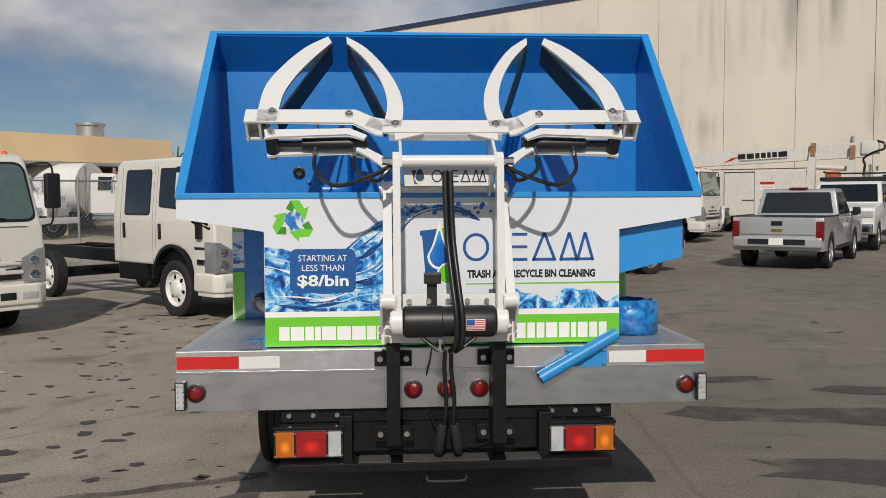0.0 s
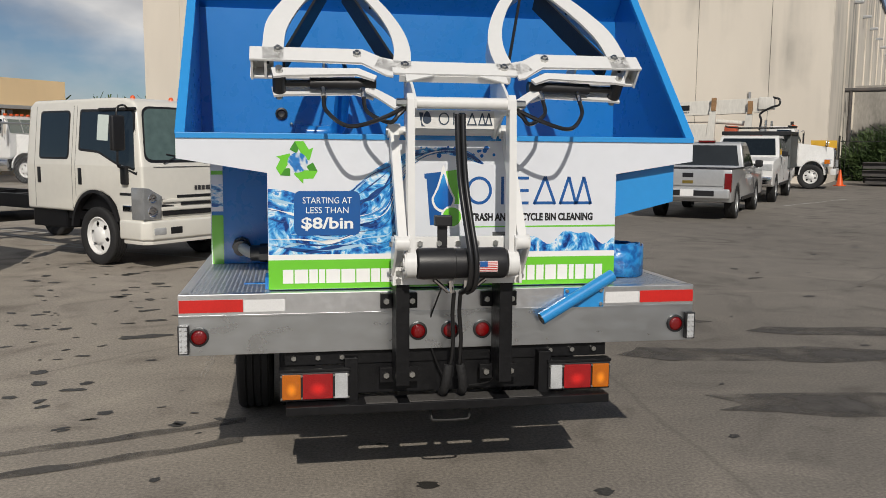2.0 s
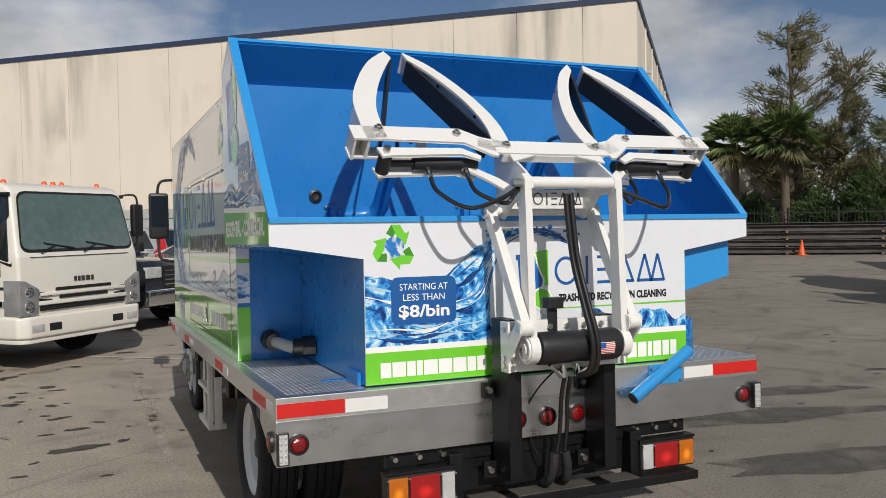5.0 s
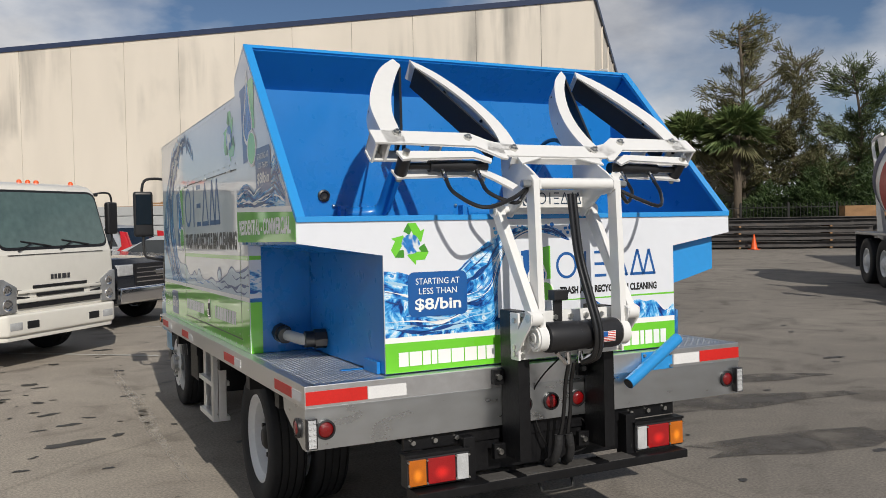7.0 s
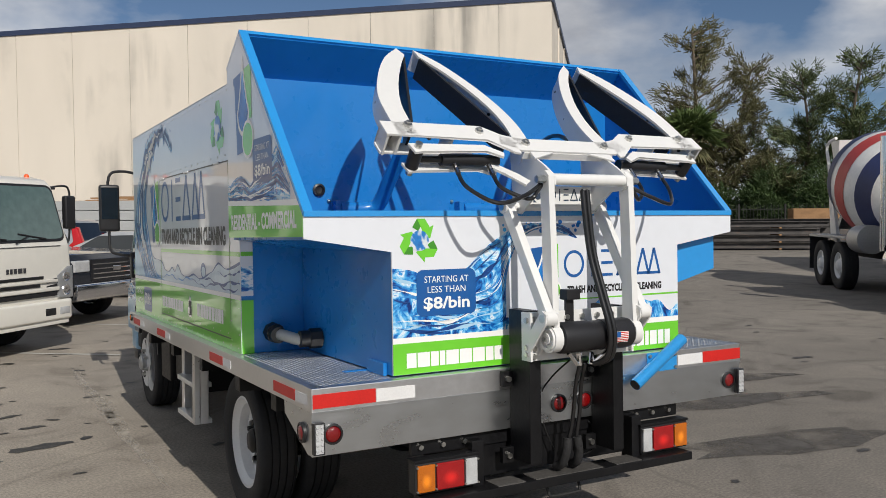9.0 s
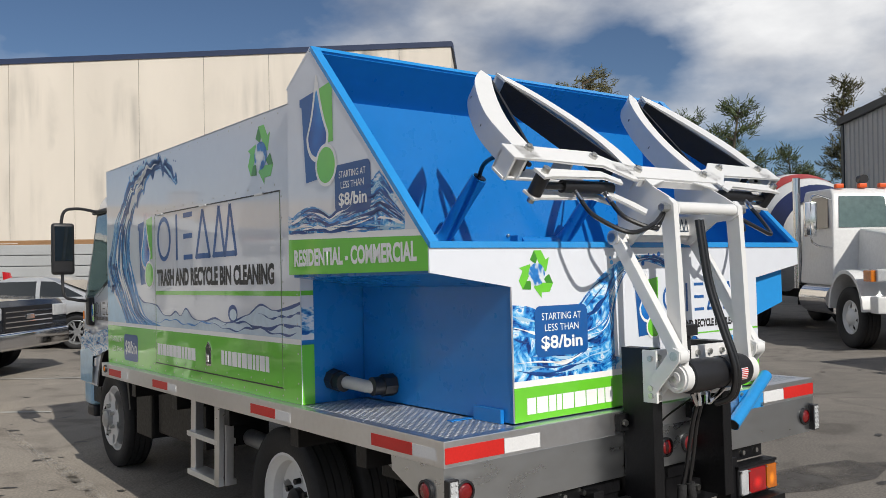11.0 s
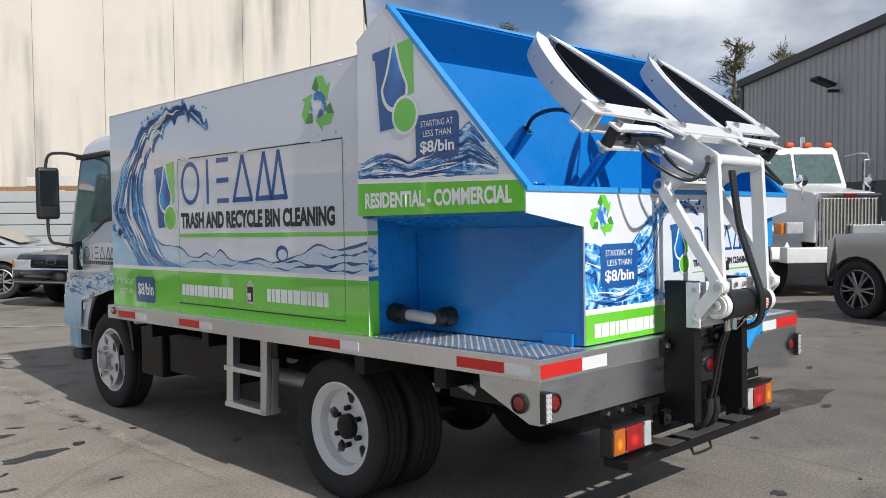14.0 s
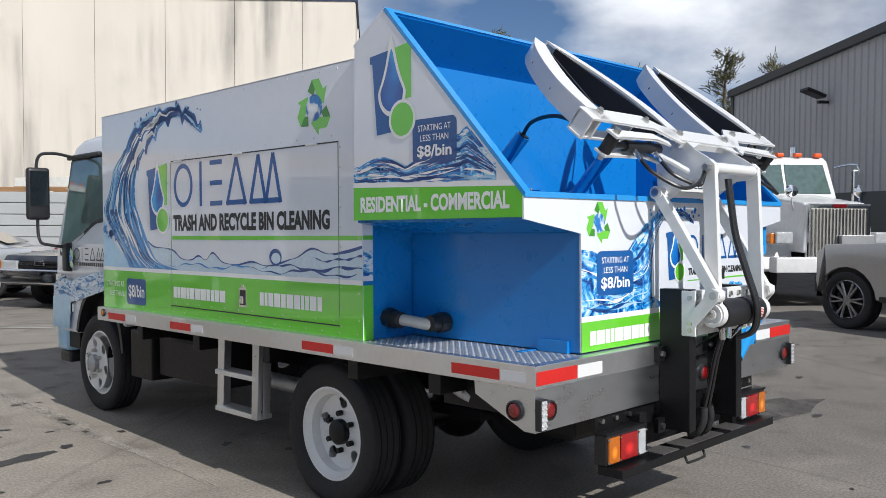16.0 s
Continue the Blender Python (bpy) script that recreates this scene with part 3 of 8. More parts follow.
# plumbing alcove and box body
part("box_body", boxed(-1.164, 1.164, 1.162, 4.228, DECK, 2.428, 0.004), BLUE, truck, "insulated box body, blue at its rear")
part("box_roof", boxed(-1.168, 1.168, 1.16, 4.232, 2.428, 2.436), ALU_BRIGHT, truck)
for sx in (-1, 1):
    side = part("box_side", boxed(min(sx * 1.168, sx * 1.1645), max(sx * 1.168, sx * 1.1645), 1.156, 4.232, DECK, 2.434), VINYL, truck, "glossy white vinyl wrapped box side")
    part("green_band", boxed(min(sx * 1.1692, sx * 1.1684), max(sx * 1.1692, sx * 1.1684), 1.156, 4.232, DECK + 0.001, 1.283), VINYL_GREEN, truck, "green band along the box side")
    part("corner_post", boxed(min(sx * 1.164, sx * 1.10), max(sx * 1.164, sx * 1.10), 1.1555, 1.161, 1.305, 1.62), VINYL, truck)
    part("corner_post", boxed(min(sx * 1.164, sx * 1.10), max(sx * 1.164, sx * 1.10), 1.1555, 1.161, DECK, 1.283), VINYL_GREEN, truck, "green foot of the box corner")
    part("corner_print", boxed(min(sx * 1.164, sx * 1.10), max(sx * 1.164, sx * 1.10), 1.1548, 1.1554, 1.33, 1.46), WATER_LINE, truck)
    part("corner_line", boxed(min(sx * 1.164, sx * 1.10), max(sx * 1.164, sx * 1.10), 1.1548, 1.1554, 1.515, 1.537), VINYL_GREEN, truck)
part("green_line", boxed(-1.1692, -1.1684, 1.156, 3.15, 1.512, 1.536), VINYL_GREEN, truck)
# rivets round the box side
bm = bmesh.new()
def rivet(y, z):
    bmesh.ops.create_icosphere(bm, subdivisions=1, radius=0.0055, matrix=Matrix.Translation((-1.169, y, z)) @ Matrix.Diagonal((0.6, 1, 1, 1)))
for k in range(21):
    y = 1.20 + k * 0.149
    rivet(y, 2.405); rivet(y, 1.03)
for k in range(10):
    rivet(1.185, 1.10 + k * 0.14); rivet(4.20, 1.10 + k * 0.14)
    rivet(1.33, 1.06 + k * 0.104); rivet(3.20, 1.06 + k * 0.104)
for k in range(12):
    rivet(1.40 + k * 0.155, 2.06); rivet(1.40 + k * 0.155, 1.04 + 0.05)
part("rivets", bm, BOLT, truck, "rows of small bright rivets", True, kind="stuff")
# access door with hinges and latch
for a, b in (((1.345, 2.022), (3.15, 2.030)), ((1.345, 1.062), (3.17, 1.066))):
    part("door_gap", prism(bmesh.new(), [(a[0], a[1]), (b[0], b[1]), (b[0], b[1] + 0.007), (a[0], a[1] + 0.007)], "x", -1.1705, -1.169), VINYL_BLACK, truck)
for y in (1.345, 3.155):
    part("door_gap", boxed(-1.1702, -1.169, y, y + 0.004, 1.066, 2.026), VINYL_GREY, truck)
for y in (1.52, 2.27, 3.0):
    part("hinge", boxed(-1.178, -1.169, y, y + 0.10, 2.022, 2.034, 0.003), ALU_BRIGHT, truck, "small bright hinge")
lt = part("latch", prism(bmesh.new(), [(2.235, 1.11), (2.315, 1.11), (2.315, 1.215), (2.275, 1.25), (2.235, 1.215)], "x", -1.1725, -1.169), CHROME, truck, "chrome recessed paddle latch")
part("latch_recess", boxed(-1.1745, -1.1726, 2.245, 2.305, 1.122, 1.212), PLASTIC, lt)
part("paddle", boxed(-1.182, -1.1745, 2.258, 2.292, 1.13, 1.175, 0.003), CHROME, lt)

# hopper: open tray that leans back, over a narrow tub
HX = 1.222
hop_prof = [(0.055, 1.717), (0.91, 2.622), (1.14, 2.478), (1.156, 1.612), (0.06, 1.612)]
for sx in (-1, 1):
    bm = prism(bmesh.new(), hop_prof, "x", sx * (HX - 0.022), sx * (HX - 0.002))
    part("hopper_side", bm, BLUE, truck, "blue sloping hopper side")
    bm = prism(bmesh.new(), [(0.062, 1.715), (0.912, 2.614), (1.139, 2.474), (1.155, 1.612), (0.062, 1.612)], "x", sx * (HX - 0.0015), sx * HX)
    part("hopper_wrap", bm, VINYL, truck, "white vinyl on the hopper side")
    bm = prism(bmesh.new(), [(0.062, 1.612), (0.062, 1.716), (0.088, 1.742), (1.154, 1.775), (1.155, 1.612)], "x", sx * (HX + 0.0005), sx * (HX + 0.0012))
    part("hopper_band", bm, VINYL_GREEN, truck, "green band on the hopper side")
    d = Vector((0.855, 0.905)).normalized()
    q = Vector((-d.y, d.x)) * 0.006
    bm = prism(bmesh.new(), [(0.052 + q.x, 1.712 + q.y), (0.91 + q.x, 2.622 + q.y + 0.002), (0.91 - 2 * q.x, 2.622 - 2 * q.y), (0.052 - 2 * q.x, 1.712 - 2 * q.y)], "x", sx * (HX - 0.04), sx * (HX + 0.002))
    part("hopper_rim", bm, BLUE_EDGE_AND_SUNLIT, truck, "lighter blue sloping rim")
    bm = prism(bmesh.new(), [(0.91, 2.628), (1.146, 2.482), (1.146, 2.47), (0.91, 2.61)], "x", sx * (HX - 0.04), sx * (HX + 0.001))
    part("hopper_cap", bm, VINYL, truck)
part("top_rim", prism(bmesh.new(), [(0.898, 2.612), (0.914, 2.63), (0.932, 2.618), (0.916, 2.60)], "x", -HX, HX), BLUE_EDGE_AND_SUNLIT, truck)
part("rear_rim", boxed(-HX, HX, 0.047, 0.085, 1.694, 1.719, 0.003), BLUE_EDGE_AND_SUNLIT, truck, "blue rear lip of the hopper")
part("hopper_back", boxed(-1.2, 1.2, 1.06, 1.105, 1.60, 2.43), BLUE, truck, "blue inner back wall of the hopper")
part("hopper_hood", prism(bmesh.new(), [(1.10, 2.425), (0.905, 2.600), (0.925, 2.618), (1.14, 2.478), (1.14, 2.425)], "x", -1.2, 1.2), BLUE, truck, "blue hood over the hopper")
part("hopper_floor", prism(bmesh.new(), [(-1.2, 1.615), (-0.82, 1.56), (0.82, 1.56), (1.2, 1.615), (1.2, 1.60), (0.82, 1.545), (-0.82, 1.545), (-1.2, 1.60)], "y", 0.06, 1.15), BLUE, truck)
part("tub", boxed(-0.826, 0.826, 0.064, 1.156, DECK + 0.004, 1.546, 0.004), BLUE, truck, "blue wash tub under the hopper")
# rear panel in the shape of a T
bm = prism(bmesh.new(), [(-HX, 1.702), (-HX, 1.604), (-0.828, 1.541), (-0.828, 1.010), (0.828, 1.010), (0.828, 1.541), (HX, 1.604), (HX, 1.702)], "y", 0.055, 0.0635)
part("rear_panel", bm, VINYL, truck, "white T-shaped rear panel with printed graphics")
rear_green = part("rear_green_band", boxed(-0.828, 0.828, 0.0535, 0.0545, 1.011, 1.145), VINYL_GREEN, truck, "green band at the panel's foot")
part("panel_foot", boxed(-0.95, -0.80, 0.30, 0.33, DECK, DECK + 0.004), BLUE, truck)
br = part("clip_angle", boxed(-0.845, -0.828, 0.12, 0.29, DECK, DECK + 0.055, 0.002), BLUE, truck, "small blue clip angle on the deck")
# chute on the other flank; sunlight is put into its lighter blue
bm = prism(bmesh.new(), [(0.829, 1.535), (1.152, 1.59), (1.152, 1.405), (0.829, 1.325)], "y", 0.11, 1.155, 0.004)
part("side_chute", bm, BLUE_EDGE_AND_SUNLIT, truck, "sloping side chute, painted light blue for its sunlit face")

# rear graphics
def bin_logo(m, w, h, owner):
    """Bin, drop, block and dot of the emblem; w by h."""
    cut("emblem_bin", m @ Matrix.Translation((0, 0, 0.0)), VINYL_LOGO, owner, [(0.0, h * 0.80), (w * 0.62, h * 0.84), (w * 0.58, h * 0.02), (w * 0.16, h * 0.0), (w * 0.06, h * 0.72), (0, h * 0.73)])
    cut("emblem_block", m @ Matrix.Translation((0, 0, 0.0003)), VINYL_GREEN, owner, [(w * 0.60, h * 0.84), (w * 0.98, h * 0.87), (w * 0.98, h * 0.33), (w * 0.60, h * 0.33)])
    def drop(s):
        cx_, cy_, r_ = w * 0.53, h * 0.44, w * 0.27 * s
        out = []
        for k in range(48):
            a_ = 2 * math.pi * k / 48
            up_ = max(0.0, math.cos(a_))
            out.append((cx_ - r_ * math.sin(a_) * (1 - 0.62 * up_ ** 1.3), cy_ - r_ * 0.15 + r_ * math.cos(a_) * (1.15 if math.cos(a_) < 0 else 1.15 + 1.35 * s * up_ ** 2.2)))
        return out
    cut("emblem_outline", m @ Matrix.Translation((0, 0, 0.0007)), VINYL_LIGHT, owner, drop(1.22))
    cut("emblem_drop", m @ Matrix.Translation((0, 0, 0.0011)), VINYL_DROP, owner, drop(1.0))
    cut("emblem_ring", m @ Matrix.Translation((0, 0, 0.0014)), VINYL_LIGHT, owner, disc_pts(w * 0.77, h * 0.13, w * 0.31))
    cut("emblem_dot", m @ Matrix.Translation((0, 0, 0.0018)), VINYL_GREEN, owner, disc_pts(w * 0.77, h * 0.13, w * 0.26))


def brand_shapes(m, w, h, owner, material=VINYL_LOGO):
    """The trade name as plain shapes of its size: ring, post, ladder, peak and twin peak."""
    t = h * 0.105
    k = w / 4.6
    polys = []
    n = 30
    for i in range(n):
        a, b = radians(360 * i / n), radians(360 * (i + 1) / n)
        polys.append([(k * 0.46 + k * 0.46 * math.cos(a), h / 2 + h / 2 * math.sin(a)), (k * 0.46 + k * 0.46 * math.cos(b), h / 2 + h / 2 * math.sin(b)),
                      (k * 0.46 + (k * 0.46 - t) * math.cos(b), h / 2 + (h / 2 - t) * math.sin(b)), (k * 0.46 + (k * 0.46 - t) * math.cos(a), h / 2 + (h / 2 - t) * math.sin(a))])
    def bar(x0, y0, x1, y1, th=t):
        d = Vector((y0 - y1, x1 - x0)).normalized() * th / 2
        polys.append([(x0 - d.x, y0 - d.y), (x1 - d.x, y1 - d.y), (x1 + d.x, y1 + d.y), (x0 + d.x, y0 + d.y)])
    bar(k * 1.30, 0, k * 1.30, h, t)
    for q in (t / 2, h / 2, h - t / 2):
        bar(k * 1.72, q, k * 2.26, q)
    bar(k * 2.46, 0, k * 2.86, h); bar(k * 2.86, h, k * 3.24, 0); bar(k * 2.46, t / 2, k * 3.24, t / 2)
    bar(k * 3.42, 0, k * 3.74, h); bar(k * 3.74, h, k * 4.02, 0); bar(k * 4.02, 0, k * 4.30, h); bar(k * 4.30, h, k * 4.58, 0); bar(k * 3.42, t / 2, k * 4.58, t / 2)
    cut("trade_shape", m, material, owner, *polys[:n])
    for q in polys[n:]:
        cut("trade_shape", m, material, owner, q)


def recycle_sign(m, r, owner):
    """Three folded green arrows round a small globe."""
    polys, dark = [], []
    for k in range(3):
        a = radians(120 * k)
        c, s = math.cos(a), math.sin(a)
        def turn(p):
            return (c * p[0] - s * p[1], s * p[0] + c * p[1])
        polys.append([turn(p) for p in ((-r * 0.36, r * 0.60), (-r * 0.12, r * 0.98), (r * 0.28, r * 0.98), (r * 0.52, r * 0.60), (r * 0.72, r * 0.70), (r * 0.54, r * 0.10), (r * 0.0, r * 0.26), (r * 0.18, r * 0.38), (r * 0.05, r * 0.62), (-r * 0.04, r * 0.42))])
        dark.append([turn(p) for p in ((-r * 0.36, r * 0.60), (-r * 0.12, r * 0.98), (r * 0.05, r * 0.64), (-r * 0.04, r * 0.42))])
    for q, d in zip(polys, dark):
        cut("recycling_arrow", m, VINYL_GREEN, owner, q)
        cut("arrow_fold", m @ Matrix.Translation((0, 0, 0.0004)), VINYL_GREY_GREEN, owner, d)
    cut("globe", m @ Matrix.Translation((0, 0, 0.0008)), GLOBE, owner, disc_pts(0, 0, r * 0.46))


VINYL_GREY_GREEN = mat("dark_green_vinyl", (0.05, 0.26, 0.02), 0.3, vary=0.08, coat=0.4)
GLOBE = ramp_mat("printed_globe", [(0.40, (0.01, 0.10, 0.36)), (0.52, (0.02, 0.20, 0.56)), (0.57, (0.62, 0.68, 0.74)), (0.68, (0.82, 0.84, 0.86))], 11, 3, 0.4, 0.3, 0.4)
recycle_sign(on_rear(-0.692, 1.588, 0.001), 0.098, truck)


def price_badge(m, w, h, owner):
    cut("price_badge", m, VINYL_NAVY if owner is not truck or w < 0.29 else VINYL_LOGO, owner, round_rect(0, 0, w, h, 0.03))
    words("price_line", "STARTING AT", m @ Matrix.Translation((w * 0.13, h * 0.72, 0.0006)), w * 0.74, h * 0.14, VINYL_LIGHT, owner)
    words("price_line", "LESS THAN", m @ Matrix.Translation((w * 0.18, h * 0.50, 0.0006)), w * 0.64, h * 0.14, VINYL_LIGHT, owner)
    words("price_line", "$8/bin", m @ Matrix.Translation((w * 0.11, h * 0.11, 0.0006)), w * 0.78, h * 0.30, VINYL_LIGHT, owner, 0.025, "white lettering with the price")
price_badge(on_rear(-0.711, 1.257, 0.002), 0.301, 0.203, truck)
bin_logo(on_rear(-0.112, 1.30, 0.0016), 0.17, 0.30, truck)
brand_shapes(on_rear(0.088, 1.396, 0.001), 0.617, 0.132, truck)
words("slogan", "TRASH AND RECYCLE BIN CLEANING", on_rear(0.108, 1.318, 0.001), 0.605, 0.038, VINYL_BLACK, truck, 0.05, "black condensed slogan lettering")
cut("slogan_line", on_rear(0, 0, 0.001), VINYL_GREEN, truck, [(0.10, 1.288), (0.828, 1.288), (0.828, 1.297), (0.10, 1.293)])
bars("web_address", on_rear(-0.764, 1.037, 0.0025), 0.50, 0.064, 9, VINYL_LIGHT, truck, 0.12)
bars("phone_number", on_rear(0.24, 1.034, 0.0025), 0.536, 0.072, 11, VINYL_LIGHT, truck, 0.2)
# rear wave: body, rising arm, curl, drops
n_w = 48
def lined(pts, n=12):
    return [(p.x, p.y) for p in smooth_line([(*p, 0) for p in pts], n)]
cut("white_rule", on_rear(0, 0, 0.0012), VINYL_LIGHT, truck, [(-0.828, 1.145), (0.828, 1.145), (0.828, 1.17), (-0.828, 1.17)])
up = lined([(-0.826, 1.47), (-0.72, 1.455), (-0.60, 1.395), (-0.46, 1.46), (-0.34, 1.56), (-0.20, 1.635), (-0.05, 1.662), (0.08, 1.65), (0.17, 1.59)])
lo = lined([(-0.826, 1.17), (-0.70, 1.17), (-0.56, 1.17), (-0.42, 1.17), (-0.26, 1.175), (-0.24, 1.42), (-0.17, 1.58), (-0.03, 1.632), (0.165, 1.585)])
bm = ribbon(bmesh.new(), up, lo)
def strands(on, lift0, a, b, seed, count, width):
    """Streaks of printed water that follow a wave from its foot to its tip, by colour."""
    rnd = random.Random(seed)
    n = len(a)
    for k, (m_, share) in enumerate(((WATER_PRINT, 1.2), (VINYL_MID, 0.9), (VINYL_PALE, 0.6), (VINYL_DEEP, 1.2), (VINYL_LIGHT, 0.35))):
        bm_ = bmesh.new()
        for q in range(int(count * share)):
            s0 = rnd.uniform(-0.1, 0.8)
            s1 = s0 + rnd.uniform(0.10, 0.42)
            f0, ph, fr, am = rnd.uniform(0.0, 1.0), rnd.uniform(0, 6.3), rnd.uniform(8, 26), rnd.uniform(0.01, 0.06)
            w_ = width * rnd.uniform(0.35, 1.5)
            one, two = [], []
            i0, i1 = max(0, int(s0 * n)), min(n - 1, int(s1 * n))
            if i1 - i0 < 4:
                continue
            for i in range(i0, i1 + 1):
                s = (i - i0) / (i1 - i0)
                f = min(0.985, max(0.015, f0 + am * math.sin(ph + fr * i / n)))
                A_, B_ = Vector(a[i]), Vector(b[i])
                c_ = A_.lerp(B_, f)
                d_ = (B_ - A_)
                wide = min(w_, d_.length * 0.35) * math.sin(math.pi * min(1, max(0, s))) ** 0.7 * (0.75 + 0.45 * math.sin(ph * 3 + fr * 2.3 * i / n)) + 0.0004
                d_ = d_.normalized() * wide / 2 if d_.length > 1e-5 else Vector((0, wide / 2))
                one.append(c_ - d_); two.append(c_ + d_)
            ribbon(bm_, one, two)
        part("streak_print", moved(bm_, on(0, 0, lift0 + 0.00025 * k)), m_, truck)
part("printed_wave", moved(bm, on_rear(0, 0, 0.0005)), WATER_PRINT, truck, "printed blue splashing wave")
strands(on_rear, 0.0007, up, lo, 31, 22, 0.012)
rw = random.Random(4)
for a, b, z, am in ((-0.25, 0.30, 1.172, 0.02), (0.22, 0.828, 1.172, 0.055)):
    xs = [a + (b - a) * k / 30 for k in range(31)]
    bm = ribbon(bmesh.new(), [(x, z + am * (0.75 + 0.5 * math.sin(x * 21 + 1) + 0.25 * math.sin(x * 47)) + (0.05 * (0.3 - x) if x < 0.3 and a < 0 else 0.03)) for x in xs], [(x, z) for x in xs])
    part("printed_ripple", moved(bm, on_rear(0, 0, 0.0006)), WATER_PRINT, truck)
for k in range(26):
    x = rw.uniform(-0.28, 0.22)
    z = 1.62 + 0.05 * rw.random()
    cut("printed_drop", on_rear(x, z, 0.0012), VINYL_DROP, truck, disc_pts(0, 0, rw.uniform(0.004, 0.012), 10))

# left side graphics (and the plain ones on the other flank are never seen)
recycle_sign(on_left(1.55, 2.222, 0.001), 0.155, truck)
bin_logo(on_left(3.505, 1.575, 0.0016), 0.30, 0.52, truck)
brand_shapes(on_left(3.115, 1.725, 0.001), 1.25, 0.285, truck)
words("slogan", "TRASH AND RECYCLE BIN CLEANING", on_left(3.127, 1.568, 0.001), 1.705, 0.108, VINYL_BLACK, truck, 0.05, "black condensed slogan lettering")
bars("web_address", on_left(3.134, 1.125, 0.0022), 0.665, 0.072, 11, VINYL_LIGHT, truck, 0.16)
bars("phone_number", on_left(2.094, 1.13, 0.0022), 0.61, 0.078, 11, VINYL_LIGHT, truck, 0.2)
cut("price_badge", on_left(3.84, 1.045, 0.0022), VINYL_NAVY, truck, round_rect(0, 0, 0.305, 0.185, 0.03))
words("price_line", "$8/bin", on_left(3.81, 1.085, 0.003), 0.25, 0.10, VINYL_LIGHT, truck, 0.02)
words("price_line", "STARTING AT", on_left(4.17, 1.165, 0.0022), 0.29, 0.04, VINYL_LIGHT, truck)
words("price_line", "LESS THAN", on_left(4.12, 1.095, 0.0022), 0.23, 0.04, VINYL_LIGHT, truck)
cut("white_rule", on_left(0, 0, 0.0012), VINYL_LIGHT, truck, [(-4.232, 1.283), (-1.156, 1.283), (-1.156, 1.308), (-4.232, 1.308)])
up = lined([(-3.80, 1.309), (-3.90, 1.42), (-4.06, 1.56), (-4.21, 1.72), (-4.12, 1.86), (-4.02, 2.03), (-3.86, 2.15), (-3.71, 2.29), (-3.49, 2.35), (-3.28, 2.39), (-3.05, 2.39), (-2.87, 2.34), (-2.73, 2.22)])
lo = lined([(-3.05, 1.309), (-3.35, 1.36), (-3.47, 1.46), (-3.59, 1.62), (-3.68, 1.76), (-3.70, 1.88), (-3.67, 2.0), (-3.55, 2.13), (-3.42, 2.22), (-3.25, 2.31), (-3.04, 2.32), (-2.90, 2.27), (-2.76, 2.19)])
# ragged outline: the crest frays into drips and knobs
n_l = len(up)
up = [(x, z + 0.014 * max(0, k / n_l - 0.35) * 2 * math.sin(k * 0.9) * (1 + math.sin(k * 0.37))) for k, (x, z) in enumerate(up)]
lo = [(x, z - (0.05 * max(0, math.sin(k * 0.52)) ** 3 if 0.52 < k / n_l < 0.93 else 0)) for k, (x, z) in enumerate(lo)]
part("printed_wave", moved(ribbon(bmesh.new(), up, lo), on_left(0, 0, 0.0006)), VINYL_SKY, truck, "printed curling blue wave on the box side")
strands(on_left, 0.0008, up, lo, 12, 42, 0.03)
pale_up = lined([(-4.23, 1.68), (-4.16, 1.60), (-4.08, 1.52), (-3.96, 1.44), (-3.82, 1.36)])
part("printed_pale_water", moved(ribbon(bmesh.new(), pale_up, [(x, 1.3092) for x, z in pale_up]), on_left(0, 0, 0.0004)), VINYL_PALE, truck)
for k in range(22):
    cut("printed_drop", on_left(rw.uniform(4.0, 4.2), rw.uniform(1.50, 1.72), 0.0021), VINYL_DEEP if k % 2 else VINYL_MID, truck, disc_pts(0, 0, rw.uniform(0.008, 0.03), 10))
# clear water running along the foot of the panel
run = lined([(-3.50, 1.50), (-3.40, 1.462), (-3.26, 1.452), (-3.13, 1.44), (-3.02, 1.385), (-2.90, 1.38), (-2.80, 1.41), (-2.71, 1.382), (-2.62, 1.432), (-2.50, 1.372), (-2.34, 1.362), (-2.18, 1.385), (-2.05, 1.362), (-1.95, 1.37), (-1.80, 1.40), (-1.72, 1.415), (-1.585, 1.468), (-1.44, 1.438), (-1.30, 1.455), (-1.157, 1.482)], 8)
part("printed_ripple", moved(ribbon(bmesh.new(), run, [(x, 1.3091) for x, z in run]), on_left(0, 0, 0.0003)), VINYL_WATER, truck, "printed clear water along the box side")
part("printed_line", moved(ribbon(bmesh.new(), [(x, z + 0.004) for x, z in run], [(x, z - 0.004 - 0.004 * math.sin(k * 0.31) - (0.006 if x > -1.4 else 0)) for k, (x, z) in enumerate(run)]), on_left(0, 0, 0.0012)), VINYL_DEEP, truck)
for z0, x0_, th in ((1.415, -1.62, 0.022), (1.36, -2.10, 0.03), (1.335, -2.3, 0.02), (1.345, -3.3, 0.018)):
    xs = [x0_ + (min(-1.157, x0_ + 1.1) - x0_) * k / 40 for k in range(41)]
    mid = [z0 + 0.012 * math.sin(x * 11 + z0 * 90) + 0.006 * math.sin(x * 31) for x in xs]
    wd = [0.6 * th * math.sin(min(1.0, k / 24) * 1.5) * (0.7 + 0.4 * math.sin(k * 0.8 + z0 * 50)) for k in range(41)]
    part("printed_line", moved(ribbon(bmesh.new(), [(x, z + w / 2) for x, z, w in zip(xs, mid, wd)], [(x, z - w / 2) for x, z, w in zip(xs, mid, wd)]), on_left(0, 0, 0.0014)), VINYL_DEEP if th > 0.019 else VINYL_MID, truck)
